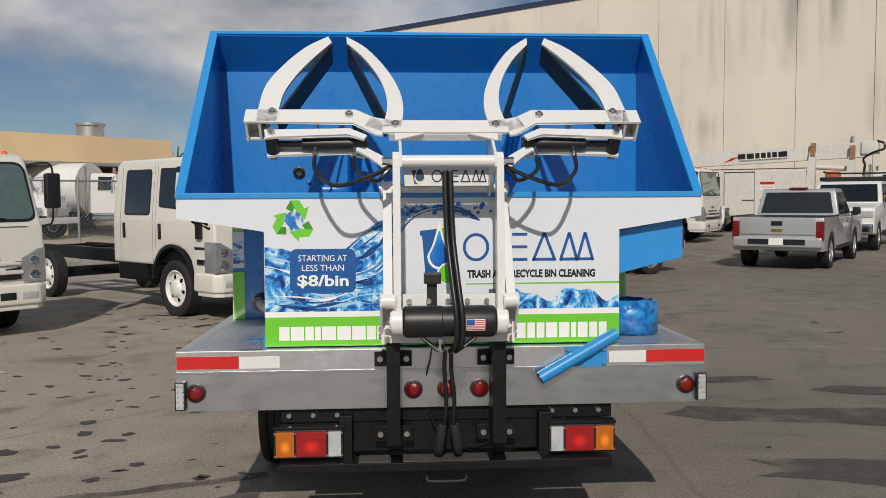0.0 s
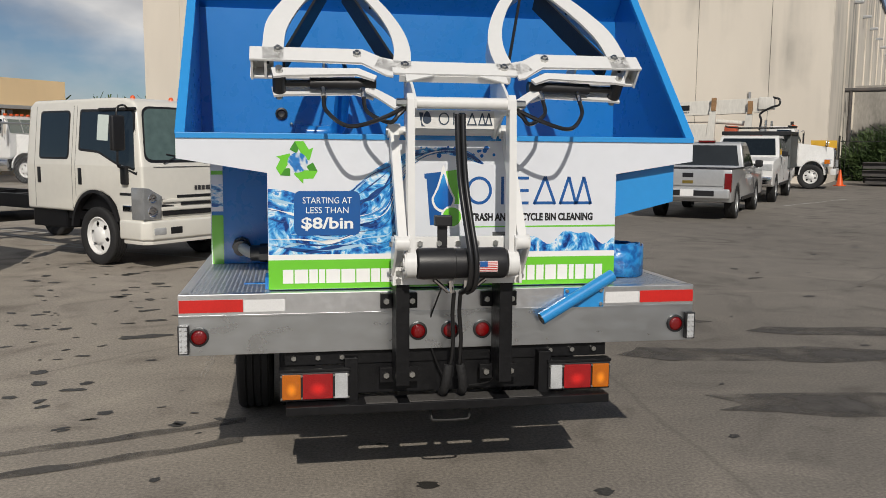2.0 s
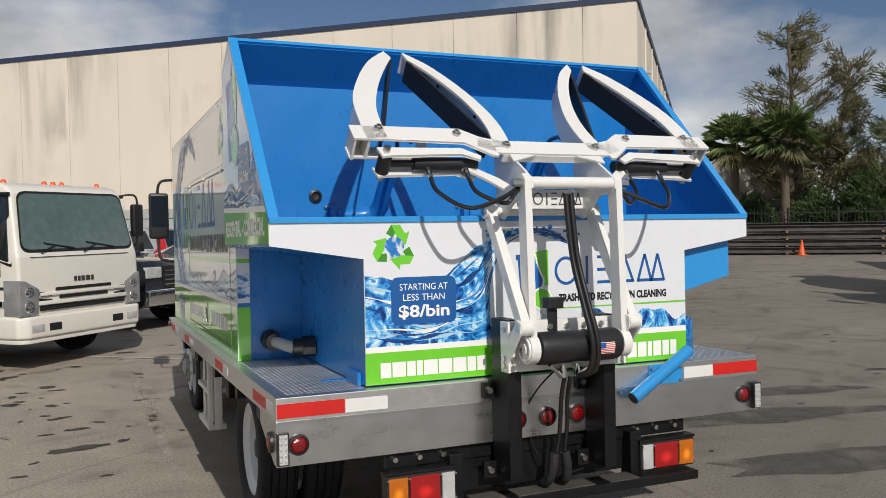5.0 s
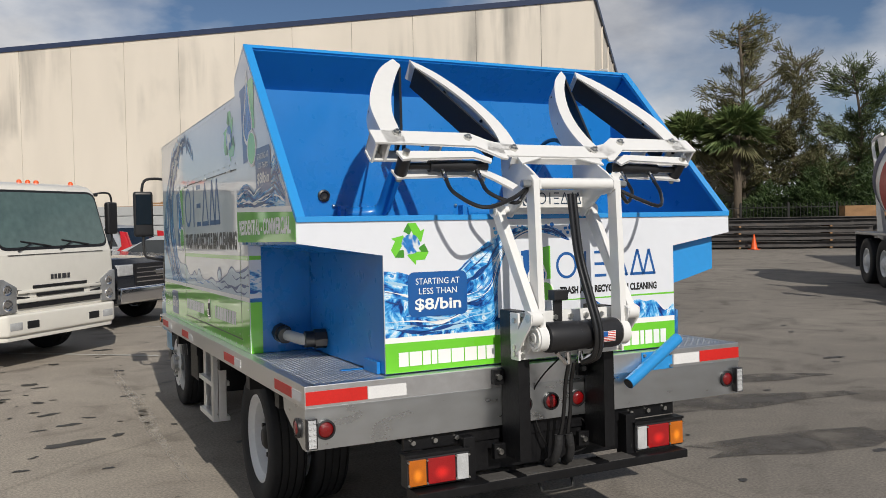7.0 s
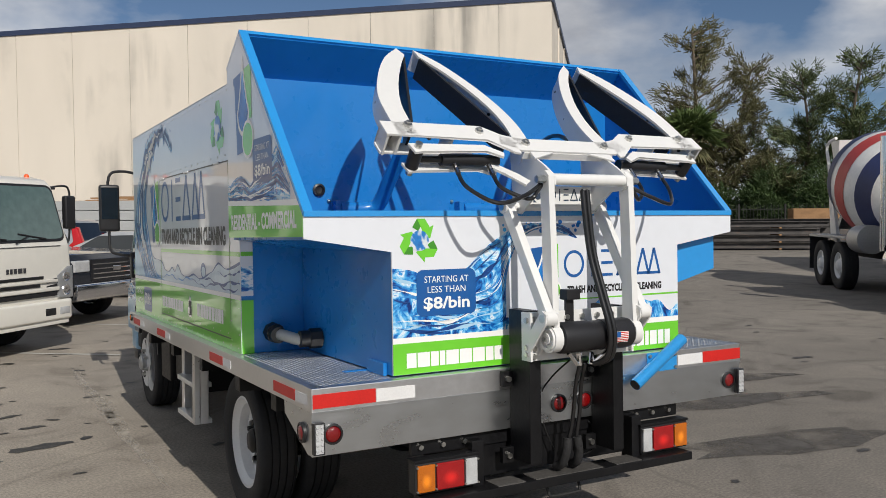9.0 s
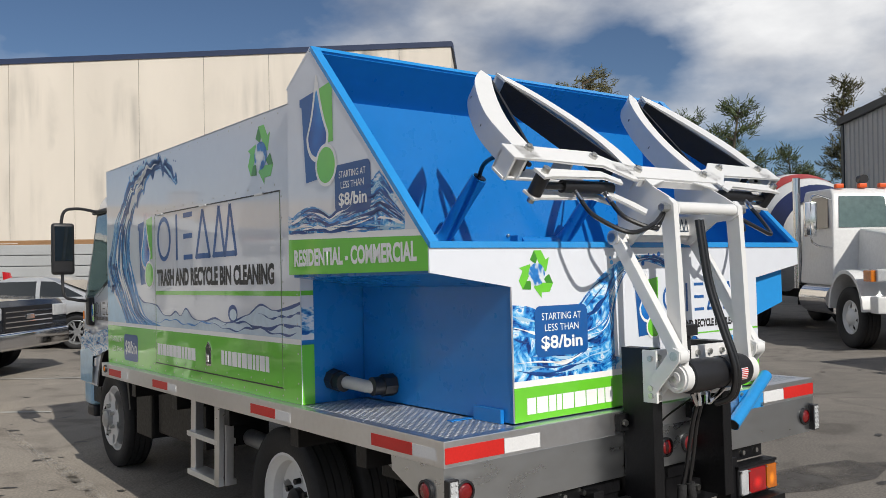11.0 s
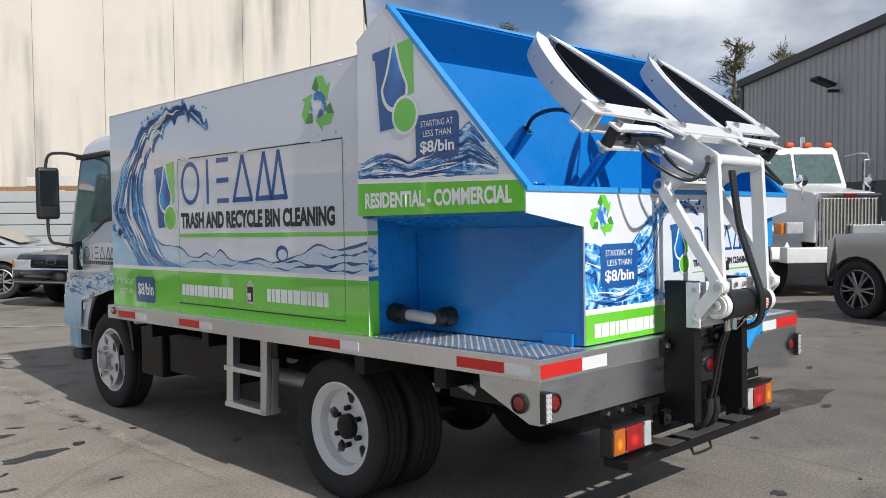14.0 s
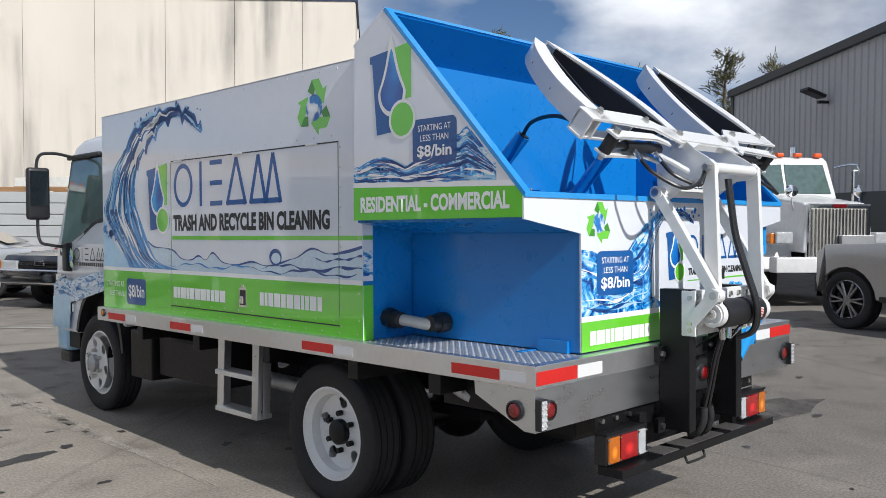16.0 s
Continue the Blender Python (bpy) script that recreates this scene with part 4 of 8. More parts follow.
cut("printed_bubble", on_left(1.93, 1.415, 0.0016), VINYL_DEEP, truck, disc_pts(0, 0, 0.062, 20, 0.047))
cut("printed_bubble", on_left(1.925, 1.408, 0.0019), VINYL_WATER, truck, disc_pts(0, 0, 0.046, 20, 0.031))
for k in range(16):
    y = rw.uniform(2.75, 3.7)
    z = 2.41 - 0.3 * abs(y - 3.2) ** 1.4 + rw.uniform(-0.03, 0.03)
    cut("printed_drop", on_left(y, z, 0.0021), VINYL_DEEP if k % 2 else VINYL_SKY, truck, disc_pts(0, 0, rw.uniform(0.006, 0.016), 10))
# hopper flank
bin_logo(on_left(1.02, 2.02, 0.0016, -HX), 0.30, 0.48, truck)
price_badge(on_left(0.718, 1.865, 0.0022, -HX), 0.285, 0.205, truck)
words("trade_line", "RESIDENTIAL - COMMERCIAL", on_left(1.10, 1.648, 0.0022, -HX), 0.97, 0.078, VINYL_LIGHT, truck, 0.04, "white block lettering on green")
cut("white_rule", on_left(0, 0, 0.0016, -HX), VINYL_LIGHT, truck, [(-1.154, 1.775), (-0.088, 1.742), (-0.112, 1.768), (-1.154, 1.80)])
xs = [-1.153 + 0.95 * k / 40 for k in range(41)]
low = [1.801 + 0.033 * (-1.153 - x) / 1.04 for x in xs]
up_h = [max(l, min(l + 0.07 + 0.05 * abs(math.sin(x * 9 + 0.6)) + (0.20 * max(0, x + 0.62) / 0.3 if x > -0.62 else 0), 1.70 + 1.058 * (-0.07 - x) - 0.0)) for x, l in zip(xs, low)]
part("printed_ripple", moved(ribbon(bmesh.new(), [(x, z) for x, z in zip(xs, up_h)], [(x, l) for x, l in zip(xs, low)]), on_left(0, 0, 0.0009, -HX)), WATER_LINE, truck, "printed water on the hopper side")
part("printed_ripple", moved(ribbon(bmesh.new(), [(x, l + (z - l) * 0.45) for x, z, l in zip(xs, up_h, low)], [(x, l) for x, l in zip(xs, low)]), on_left(0, 0, 0.0013, -HX)), WATER_PRINT, truck)
strands(lambda a_, b_, c_: on_left(a_, b_, c_, -HX), 0.0015, [(x, z) for x, z in zip(xs, up_h)], [(x, l) for x, l in zip(xs, low)], 8, 26, 0.012)

# inside the hopper: port, spray pipes, small name plate
port = part("drain_port", moved(lathe(bmesh.new(), [(0, 0.034), (-0.012, 0.034), (-0.016, 0.024), (-0.006, 0.018), (-0.004, 0.0)], 24), pose(-0.765, 1.06, 1.858, 0, 0, 90)), PLASTIC, truck, "black threaded port in the hopper wall", True)
for x0, x1 in ((-0.66, -0.45), (0.10, 0.40)):
    sp = part("spray_pipe", tube(bmesh.new(), [(x0, 1.02, 1.755), (x1 - 0.06, 1.01, 1.755), (x1, 0.97, 1.79), (x1 + 0.01, 0.86, 1.91), (x1 + 0.03, 0.72, 2.06)], 0.040, 16, 6), BLUE, truck, "blue painted spray pipe", True)
    part("pipe_mouth", rod(bmesh.new(), (x1 + 0.03, 0.722, 2.058), (x1 + 0.031, 0.718, 2.063), 0.033, 16), PLASTIC, sp)
    part("feed_hose", tube(bmesh.new(), [(x1 + 0.03, 0.73, 2.05), (x1 + 0.0, 0.64, 2.12), (x1 - 0.04, 0.45, 2.13), (x1 - 0.08, 0.25, 2.06)], 0.011, 8, 6), HOSE, sp, "", True)
    part("spray_flange", boxed(x0 - 0.03, x0 + 0.02, 1.0, 1.06, 1.72, 1.80, 0.004), BLUE, truck)
    for k in range(2):
        bm = bmesh.new()
        bmesh.ops.create_icosphere(bm, subdivisions=2, radius=0.011, matrix=pose(x0 - 0.05, 1.055, 1.73 + 0.07 * k))
        part("bolt", bm, BOLT, truck, "", True)
part("bolt", boxed(1.13, 1.16, 1.07, 1.085, 2.28, 2.31, 0.006), BOLT, truck)
for a in (-0.16, 0.21):
    part("hopper_brace", prism(bmesh.new(), [(0.06, 1.70), (0.10, 1.70), (0.10, 1.80), (0.06, 1.80)], "x", a, a + 0.03), BLUE, truck)

# pipe and coil on the deck
pipe = part("suction_pipe", tube(bmesh.new(), [(-1.00, 1.13, 1.105), (-0.98, 1.02, 1.10), (-0.93, 0.93, 1.085), (-0.86, 0.90, 1.09)], 0.03, 14), mat("grey_pvc", (0.42, 0.42, 0.40), 0.4, vary=0.06, scale=20), truck, "grey plastic suction pipe", True)
for p, q in (((-1.00, 1.16, 1.11), (-1.00, 1.10, 1.105)), ((-0.828, 0.90, 1.09), (-0.89, 0.905, 1.09))):
    part("pipe_fitting", rod(bmesh.new(), p, q, 0.052, 8), PLASTIC, pipe, "black hexagonal pipe fitting")
    part("pipe_collar", rod(bmesh.new(), q, Vector(q) + (Vector(q) - Vector(p)) * 0.8, 0.043, 18), PLASTIC, pipe, "", True)
HOSE_BLUE = ramp_mat("blue_layflat_hose", [(0.35, (0.006, 0.10, 0.34)), (0.5, (0.012, 0.19, 0.52)), (0.7, (0.03, 0.30, 0.66))], 30, 3, 0.5, 0.3, 0.2, (1, 1, 1), 0.3)
coil = thing("hose_coil", BODY @ pose(0.975, 0.40, DECK + 0.003), "blue lay-flat hose coiled on the deck", "hose")
bm = bmesh.new()
lo_r = hi_r = None
for k in range(73):
    a, r = 2 * math.pi * k / 24, 0.082 + 0.0007 * k
    lo_v, hi_v = bm.verts.new((r * math.cos(a) * 1.1, r * math.sin(a), 0.004 * math.sin(k))), bm.verts.new((r * math.cos(a) * 1.1, r * math.sin(a), 0.165 + 0.008 * math.sin(k * 0.7)))
    if lo_r:
        bm.faces.new((lo_r, lo_v, hi_v, hi_r))
    lo_r, hi_r = lo_v, hi_v
o = part("coiled_hose", bm, HOSE_BLUE, coil, "flat blue hose wound on edge", True)
o.modifiers.new("thick", "SOLIDIFY").thickness = 0.006
BLUE_PIPE = mat("light_blue_pipe", (0.02, 0.26, 0.62), 0.35, vary=0.1, scale=10, coat=0.2)
chute = part("drain_pipe", rod(bmesh.new(), (0.43, -0.055, 0.862), (0.80, 0.0, 1.055), 0.03, 20), BLUE_PIPE, truck, "light blue drain pipe aslant on the tail", True)
part("pipe_mouth", rod(bmesh.new(), (0.428, -0.0553, 0.861), (0.434, -0.0547, 0.864), 0.026, 20), PLASTIC, chute)
bp = part("pipe_bracket", boxed(0.555, 0.755, -0.008, -0.0045, 0.905, 1.0), BLUE_PIPE, truck, "blue bracket plate bolted to the tail rail")
for x, z in ((0.57, 0.985), (0.74, 0.92), (0.74, 0.985)):
    part("bolt", rod(bmesh.new(), (x, -0.018, z), (x, -0.008, z), 0.009, 6), BOLT, bp)

# tail frame, step bar and lamps
part("tail_frame", boxed(-0.475, 0.475, 0.04, 0.10, 0.515, 0.70, 0.004), BLACK_STEEL, truck, "black steel tail frame")
part("frame_angle", boxed(-0.76, 0.785, 0.03, 0.055, 0.66, 0.725, 0.003), BLACK_STEEL, truck)
for sx in (-1, 1):
    part("frame_drop", boxed(sx * 0.46 - 0.03, sx * 0.46 + 0.03, -0.03, 0.05, 0.46, 0.70, 0.004), BLACK_STEEL, truck)
    for k in range(3):
        part("bolt", rod(bmesh.new(), (sx * (0.50 + 0.11 * k), 0.012, 0.695), (sx * (0.50 + 0.11 * k), 0.03, 0.695), 0.012, 6), BOLT, truck)
part("step_bar", boxed(-0.757, 0.755, -0.11, 0.02, 0.462, 0.502, 0.004), BLACK_STEEL, truck, "black steel step bar")
for x0, x1 in ((-0.40, -0.255), (-0.20, 0.19), (0.27, 0.43)):
    part("step_tread", boxed(x0, x1, -0.10, 0.01, 0.502, 0.506), mat("scuffed_step", (0.10, 0.095, 0.09), 0.6, 0.3, vary=0.4, scale=14), truck, "scuffed step tread")
tow = part("tow_hook", tube(bmesh.new(), [(-0.092, -0.02, 0.462), (-0.09, -0.045, 0.41), (-0.07, -0.05, 0.395), (0.07, -0.05, 0.395), (0.09, -0.045, 0.41), (0.092, -0.02, 0.462)], 0.007, 8, 3), IRON, truck, "dark steel tow bracket", True)
for sx in (-1, 1):
    x0, x1 = (-0.783, -0.47) if sx < 0 else (0.474, 0.783)
    tl = part("tail_lamp", boxed(x0, x1, -0.045, 0.02, 0.512, 0.645, 0.008), PLASTIC, truck, "three-colour tail lamp cluster, lit")
    w = x1 - x0
    cells = ((0.03, 0.295, TAIL_AMBER), (0.325, 0.755, TAIL_RED), (0.785, 0.97, CLEAR_LENS))
    for a, b, mm in cells:
        a, b = (a, b) if sx < 0 else (1 - b, 1 - a)
        part("lens", boxed(x0 + w * a, x0 + w * b, -0.055, -0.044, 0.522, 0.636, 0.003), mm, tl)
    for q in (0.02, 0.31, 0.77, 0.98):
        for z in (0.528, 0.63):
            xq = x0 + w * (q if sx < 0 else 1 - q)
            part("screw", rod(bmesh.new(), (xq, -0.060, z), (xq, -0.052, z), 0.005, 6), BOLT, tl)
    part("lamp_hood", boxed(x0 - 0.004, x1 + 0.004, -0.05, 0.02, 0.646, 0.658, 0.002), BLACK_STEEL, tl)
# bin lift -------------------------------------------------------------
lift = thing("bin_lift", BODY @ Matrix.Translation((0, 0.042, 0)), "white powder-coated hydraulic bin lift with two grabbers", "bin lift")
for sx, xc in ((-1, -0.241), (1, 0.231)):
    pts = [(-0.046, 0.594), (-0.205, 0.594), (-0.205, 1.272), (-0.046, 1.272)]
    po = part("post", prism(bmesh.new(), pts, "x", xc - 0.03, xc + 0.03, 0.004), BLACK_STEEL, lift, "black steel lift post")
    for z, w in ((0.96, 0.055), (0.615, 0.06)):
        for q in (-1, 1):
            t_ = part("mount_tab", boxed(xc + q * 0.03 - (w if q < 0 else 0), xc + q * 0.03 + (w if q > 0 else 0), -0.075, -0.048, z - 0.035, z + 0.035, 0.003), BLACK_STEEL, po)
            part("bolt", rod(bmesh.new(), (xc + q * 0.06, -0.09, z), (xc + q * 0.06, -0.075, z), 0.014, 6), BOLT, t_)
plate = part("base_plate", boxed(-0.285, 0.285, -0.228, -0.207, 1.055, 1.268, 0.004), WHITE_STEEL, lift, "white base plate with bolts")
for sx in (-1, 1):
    part("plate_flange", boxed(sx * 0.286 - 0.006, sx * 0.286 + 0.006, -0.245, -0.175, 1.055, 1.268, 0.003), WHITE_STEEL, plate)
    for z in (1.085, 1.115, 1.235):
        part("bolt", rod(bmesh.new(), (sx * 0.292, -0.22, z), (sx * 0.304, -0.22, z), 0.012, 6), BOLT, plate)
for x in (-0.26, -0.17, -0.085, 0.0, 0.085, 0.17, 0.275):
    part("bolt", rod(bmesh.new(), (x, -0.24, 1.238), (x, -0.225, 1.238), 0.013, 6), BOLT, plate)
for x in (-0.265, 0.28):
    for z in (1.075, 1.11):
        part("bolt", rod(bmesh.new(), (x, -0.24, z), (x, -0.225, z), 0.013, 6), BOLT, plate)
act = part("rotary_actuator", moved(lathe(bmesh.new(), [(-0.175, 0.0), (-0.175, 0.055), (-0.168, 0.066), (-0.15, 0.069), (-0.03, 0.068), (-0.028, 0.065), (0.03, 0.065), (0.032, 0.068), (0.15, 0.069), (0.168, 0.066), (0.175, 0.055), (0.175, 0.0)], 36), pose(0.0, -0.305, 1.158) @ Matrix.Diagonal((1.14, 1, 1, 1))), PLASTIC, lift, "black hydraulic rotary actuator", True)
def on_drum(x, u, r=0.0698):
    a = radians(-8) + u / r
    return (x, -0.305 - r * math.cos(a), 1.158 + r * math.sin(a))
def drum_patch(name, x0, x1, u0, u1, material, r):
    bm = bmesh.new()
    rows = [[bm.verts.new(on_drum(x, u0 + (u1 - u0) * k / 5, r)) for k in range(6)] for x in (x0, x1)]
    for k in range(5):
        bm.faces.new((rows[0][k], rows[1][k], rows[1][k + 1], rows[0][k + 1]))
    return part(name, bm, material, act, "", True)
drum_patch("flag_sticker", 0.068, 0.148, -0.025, 0.025, VINYL_LIGHT, 0.0698)
for k in range(6):
    drum_patch("flag_stripe", 0.069, 0.147, -0.022 + k * 0.008, -0.018 + k * 0.008, RED_TAPE, 0.0702)
drum_patch("flag_field", 0.069, 0.103, 0.0, 0.024, VINYL_LOGO, 0.0706)
for sx, xc in ((-1, -0.222), (1, 0.222)):
    hub = part("hub", rod(bmesh.new(), (xc - sx * 0.020, -0.305, 1.158), (xc + sx * 0.022, -0.305, 1.158), 0.060, 32), WHITE_STEEL, lift, "round white hub", True)
    part("hub_ring", moved(lathe(bmesh.new(), [(0, 0.052), (-0.008, 0.050), (-0.008, 0.040), (-0.001, 0.038), (-0.001, 0.026), (-0.012, 0.024), (-0.012, 0.0)], 28), pose(xc + sx * 0.022, -0.305, 1.158, 0, 0, 0 if sx < 0 else 180)), WHITE_STEEL, hub, "", True)
    part("bolt", rod(bmesh.new(), (xc + sx * 0.03, -0.305, 1.158), (xc + sx * 0.044, -0.305, 1.158), 0.013, 6), BOLT, hub)
    # swinging arm from the hub up to the cross tube
    out = [(-0.350, 1.14), (-0.340, 1.21), (-0.335, 1.30), (-0.325, 1.60), (-0.315, 1.86), (-0.29, 1.885), (-0.258, 1.875), (-0.25, 1.84), (-0.262, 1.60), (-0.268, 1.30), (-0.262, 1.19), (-0.265, 1.13), (-0.30, 1.108), (-0.335, 1.115)]
    part("swing_arm", prism(bmesh.new(), out, "x", xc - 0.016, xc + 0.016, 0.004), WHITE_STEEL, lift, "white flat swing arm")
    # parallel link behind it
    xb = xc + sx * 0.04
    a, b = Vector((-0.335, 1.25)), Vector((-0.035, 1.735))
    d = (b - a).normalized()
    nrm = Vector((-d.y, d.x)) * 0.026
    pl = [(a.x - d.x * 0.03, a.y - d.y * 0.03), (a.x + nrm.x, a.y + nrm.y), (b.x + nrm.x, b.y + nrm.y), (b.x + d.x * 0.03, b.y + d.y * 0.03), (b.x - nrm.x, b.y - nrm.y), (a.x - nrm.x, a.y - nrm.y)]
    lk = part("link_arm", prism(bmesh.new(), pl, "x", xb - 0.02, xb + 0.02, 0.004), WHITE_STEEL, lift, "white link arm")
    for p in (a, b):
        part("pin", rod(bmesh.new(), (xb - 0.035, p.x, p.y), (xb + 0.035, p.x, p.y), 0.019, 14), BOLT, lk, "", True)
        part("pin_boss", rod(bmesh.new(), (xb - 0.028, p.x, p.y), (xb + 0.028, p.x, p.y), 0.032, 18), WHITE_STEEL, lk, "", True)
    part("pivot_ear", prism(bmesh.new(), [(-0.22, 1.07), (-0.22, 1.16), (-0.33, 1.285), (-0.365, 1.27), (-0.36, 1.23)], "x", xb - 0.034, xb - 0.024, 0.002), WHITE_STEEL, lift)
    part("pivot_ear", prism(bmesh.new(), [(-0.22, 1.07), (-0.22, 1.16), (-0.33, 1.285), (-0.365, 1.27), (-0.36, 1.23)], "x", xb + 0.024, xb + 0.034, 0.002), WHITE_STEEL, lift)
    # head plate
    hp = [(0.02, 2.0), (-0.06, 2.02), (-0.25, 1.905), (-0.318, 1.86), (-0.318, 1.82), (-0.285, 1.80), (-0.20, 1.80), (-0.06, 1.70), (-0.01, 1.71), (0.0, 1.76)]
    xh = xc + sx * 0.01
    part("head_plate", prism(bmesh.new(), hp, "x", xh - 0.034 * sx, xh - 0.022 * sx, 0.003), WHITE_STEEL, lift, "white head side plate")
    part("pin", rod(bmesh.new(), (xh - 0.05, -0.288, 1.845), (xh + 0.05, -0.288, 1.845), 0.017, 6), BOLT, lift)
tb = part("cross_tube", rod(bmesh.new(), (-0.235, -0.288, 1.845), (0.235, -0.288, 1.845), 0.026, 24), WHITE_STEEL, lift, "white cross tube", True)
part("lower_tube", rod(bmesh.new(), (-0.235, -0.035, 1.735), (0.235, -0.035, 1.735), 0.02, 20), WHITE_STEEL, lift, "", True)
part("head_web", boxed(-0.2, 0.2, -0.16, -0.10, 1.865, 1.88, 0.003), WHITE_STEEL, lift)
np_ = part("name_plate", boxed(-0.185, 0.205, -0.062, -0.055, 1.745, 1.83), WHITE_STEEL, lift, "white plate with cut-out emblem")
CUTOUT = mat("dark_cut_out", (0.03, 0.05, 0.085), 0.5, vary=0.1)
cut("emblem_cutout", on_rear(-0.15, 1.755, 0.009, -0.055), CUTOUT, np_, [(0, 0.062), (0.02, 0.062), (0.012, 0.02), (0.02, 0.006), (0.03, 0.0), (0.012, 0.0)])
cut("emblem_cutout", on_rear(-0.113, 1.787, 0.009, -0.055), CUTOUT, np_, [(p[0], p[1] + (0.022 * (p[1] / 0.022) ** 3 if p[1] > 0.008 else 0)) for p in disc_pts(0, 0, 0.02, 24)])
brand_shapes(on_rear(-0.06, 1.762, 0.009, -0.055), 0.25, 0.056, np_, CUTOUT)

# grabber head in its own leaning plane: u across, v up the slope, w out of it
HEAD = Matrix(((0.968, 0, 0, 0.001), (0, 0.766, -0.643, -0.115), (0, 0.643, 0.766, 2.021), (0, 0, 0, 1)))
def head_part(name, bm, material, label="", parent=None, smooth=False):
    return part(name, moved(bm, HEAD), material, parent or lift, label, smooth)
def slab(bm, pts, w0, w1, bev=0.003):
    return prism(bm, pts, "z", w0, w1, bev)
head_part("head_beam", slab(bmesh.new(), [(-0.345, 0.06), (-0.25, 0.026), (0.25, 0.026), (0.345, 0.06), (0.375, -0.02), (0.28, -0.062), (-0.28, -0.062), (-0.375, -0.02)], -0.012, 0.0), WHITE_STEEL, "white central beam plate")
for q in (0.0, -0.06):
    head_part("beam_web", boxed(-0.26, 0.26, q - 0.005, q + 0.005, -0.045, -0.012), WHITE_STEEL)
for q in (-1, 1):
    head_part("gusset", slab(bmesh.new(), [(q * 0.235, -0.068), (q * 0.10, -0.068), (q * 0.235, -0.12)], -0.012, -0.002), WHITE_STEEL)
head_part("rear_strap", boxed(-0.2, 0.2, -0.21, -0.19, -0.05, -0.035, 0.002), WHITE_STEEL)
for sx in (-1, 1):
    def S(pts):
        return [(sx * u, v) for u, v in pts]
    arm = [(-0.925, 0.115), (-0.415, 0.115), (-0.285, 0.02), (-0.29, -0.085), (-0.32, -0.08), (-0.425, 0.012), (-0.925, 0.018)]
    head_part("outrigger", slab(bmesh.new(), S(arm), -0.012, 0.0), WHITE_STEEL, "white outrigger plate")
    head_part("outrigger_under", slab(bmesh.new(), S([(-0.925, 0.105), (-0.45, 0.105), (-0.45, 0.03), (-0.925, 0.03)]), -0.112, -0.10), WHITE_STEEL)
    for u in (-0.92, -0.60):
        head_part("outrigger_wall", boxed(min(sx * u, sx * (u + 0.01)), max(sx * u, sx * (u + 0.01)), 0.02, 0.113, -0.11, -0.012), WHITE_STEEL)
    head_part("outrigger_wall", boxed(min(sx * -0.92, sx * -0.82), max(sx * -0.92, sx * -0.82), 0.100, 0.110, -0.10, -0.012), WHITE_STEEL)
    # two curved claws a side
    n = 10
    claws = (([(-0.867, 0.02), (-0.868, 0.14), (-0.850, 0.33), (-0.775, 0.52), (-0.680, 0.68), (-0.575, 0.785)], [(-0.775, 0.02), (-0.772, 0.14), (-0.757, 0.27), (-0.705, 0.43), (-0.630, 0.59), (-0.553, 0.725)]),
             ([(-0.205, -0.02), (-0.192, 0.13), (-0.212, 0.29), (-0.275, 0.48), (-0.375, 0.67), (-0.480, 0.785)], [(-0.290, -0.02), (-0.268, 0.13), (-0.278, 0.27), (-0.318, 0.42), (-0.388, 0.58), (-0.475, 0.72)]))
    for out, inn in claws:
        A, Bn = lined(S(out), n), lined(S(inn), n)
        bm = bmesh.new()
        for w0, w1 in ((-0.012, 0.0),):
            rows = [[bm.verts.new((p[0], p[1], w)) for p in line] for line in (A, Bn) for w in (w0, w1)]
            for i in range(len(A) - 1):
                for r0, r1 in ((0, 1), (1, 3), (3, 2), (2, 0)):
                    bm.faces.new((rows[r0][i], rows[r1][i], rows[r1][i + 1], rows[r0][i + 1]))
            for i in (0, -1):
                bm.faces.new((rows[0][i], rows[1][i], rows[3][i], rows[2][i]))
        claw = head_part("claw", bm, WHITE_STEEL, "white curved grabber claw")
        bm = bmesh.new()
        C = [(a[0] * 0.93 + b[0] * 0.07, a[1] * 0.93 + b[1] * 0.07) for a, b in zip(A, Bn)]
        D = [(a[0] * 0.80 + b[0] * 0.20, a[1] * 0.80 + b[1] * 0.20) for a, b in zip(A, Bn)]
        rows = [[bm.verts.new((p[0], p[1], w)) for p in line] for line in (C, D) for w in (-0.105 + 0.0, -0.012)]
        for i in range(len(C) - 1):
            for r0, r1 in ((0, 1), (1, 3), (3, 2), (2, 0)):
                bm.faces.new((rows[r0][i], rows[r1][i], rows[r1][i + 1], rows[r0][i + 1]))
        for i in (0, -1):
            bm.faces.new((rows[0][i], rows[1][i], rows[3][i], rows[2][i]))
        head_part("claw_web", bm, WHITE_STEEL, "", claw, True)
        # rubber strap across the bow of the claw
        t0, r0 = Vector(Bn[-2]), Vector(Bn[6])
        side = Vector((-(r0 - t0).y, (r0 - t0).x)).normalized() * 0.006
        q = [(t0.x + side.x, t0.y + side.y), (r0.x + side.x, r0.y + side.y), (r0.x - side.x, r0.y - side.y), (t0.x - side.x, t0.y - side.y)]
        head_part("grip_strap", slab(bmesh.new(), q, -0.115, -0.006, 0), BLACK_RUBBER, "black rubber grip strap", claw)
        for k in (6, 22, 36):
            p = C[k]
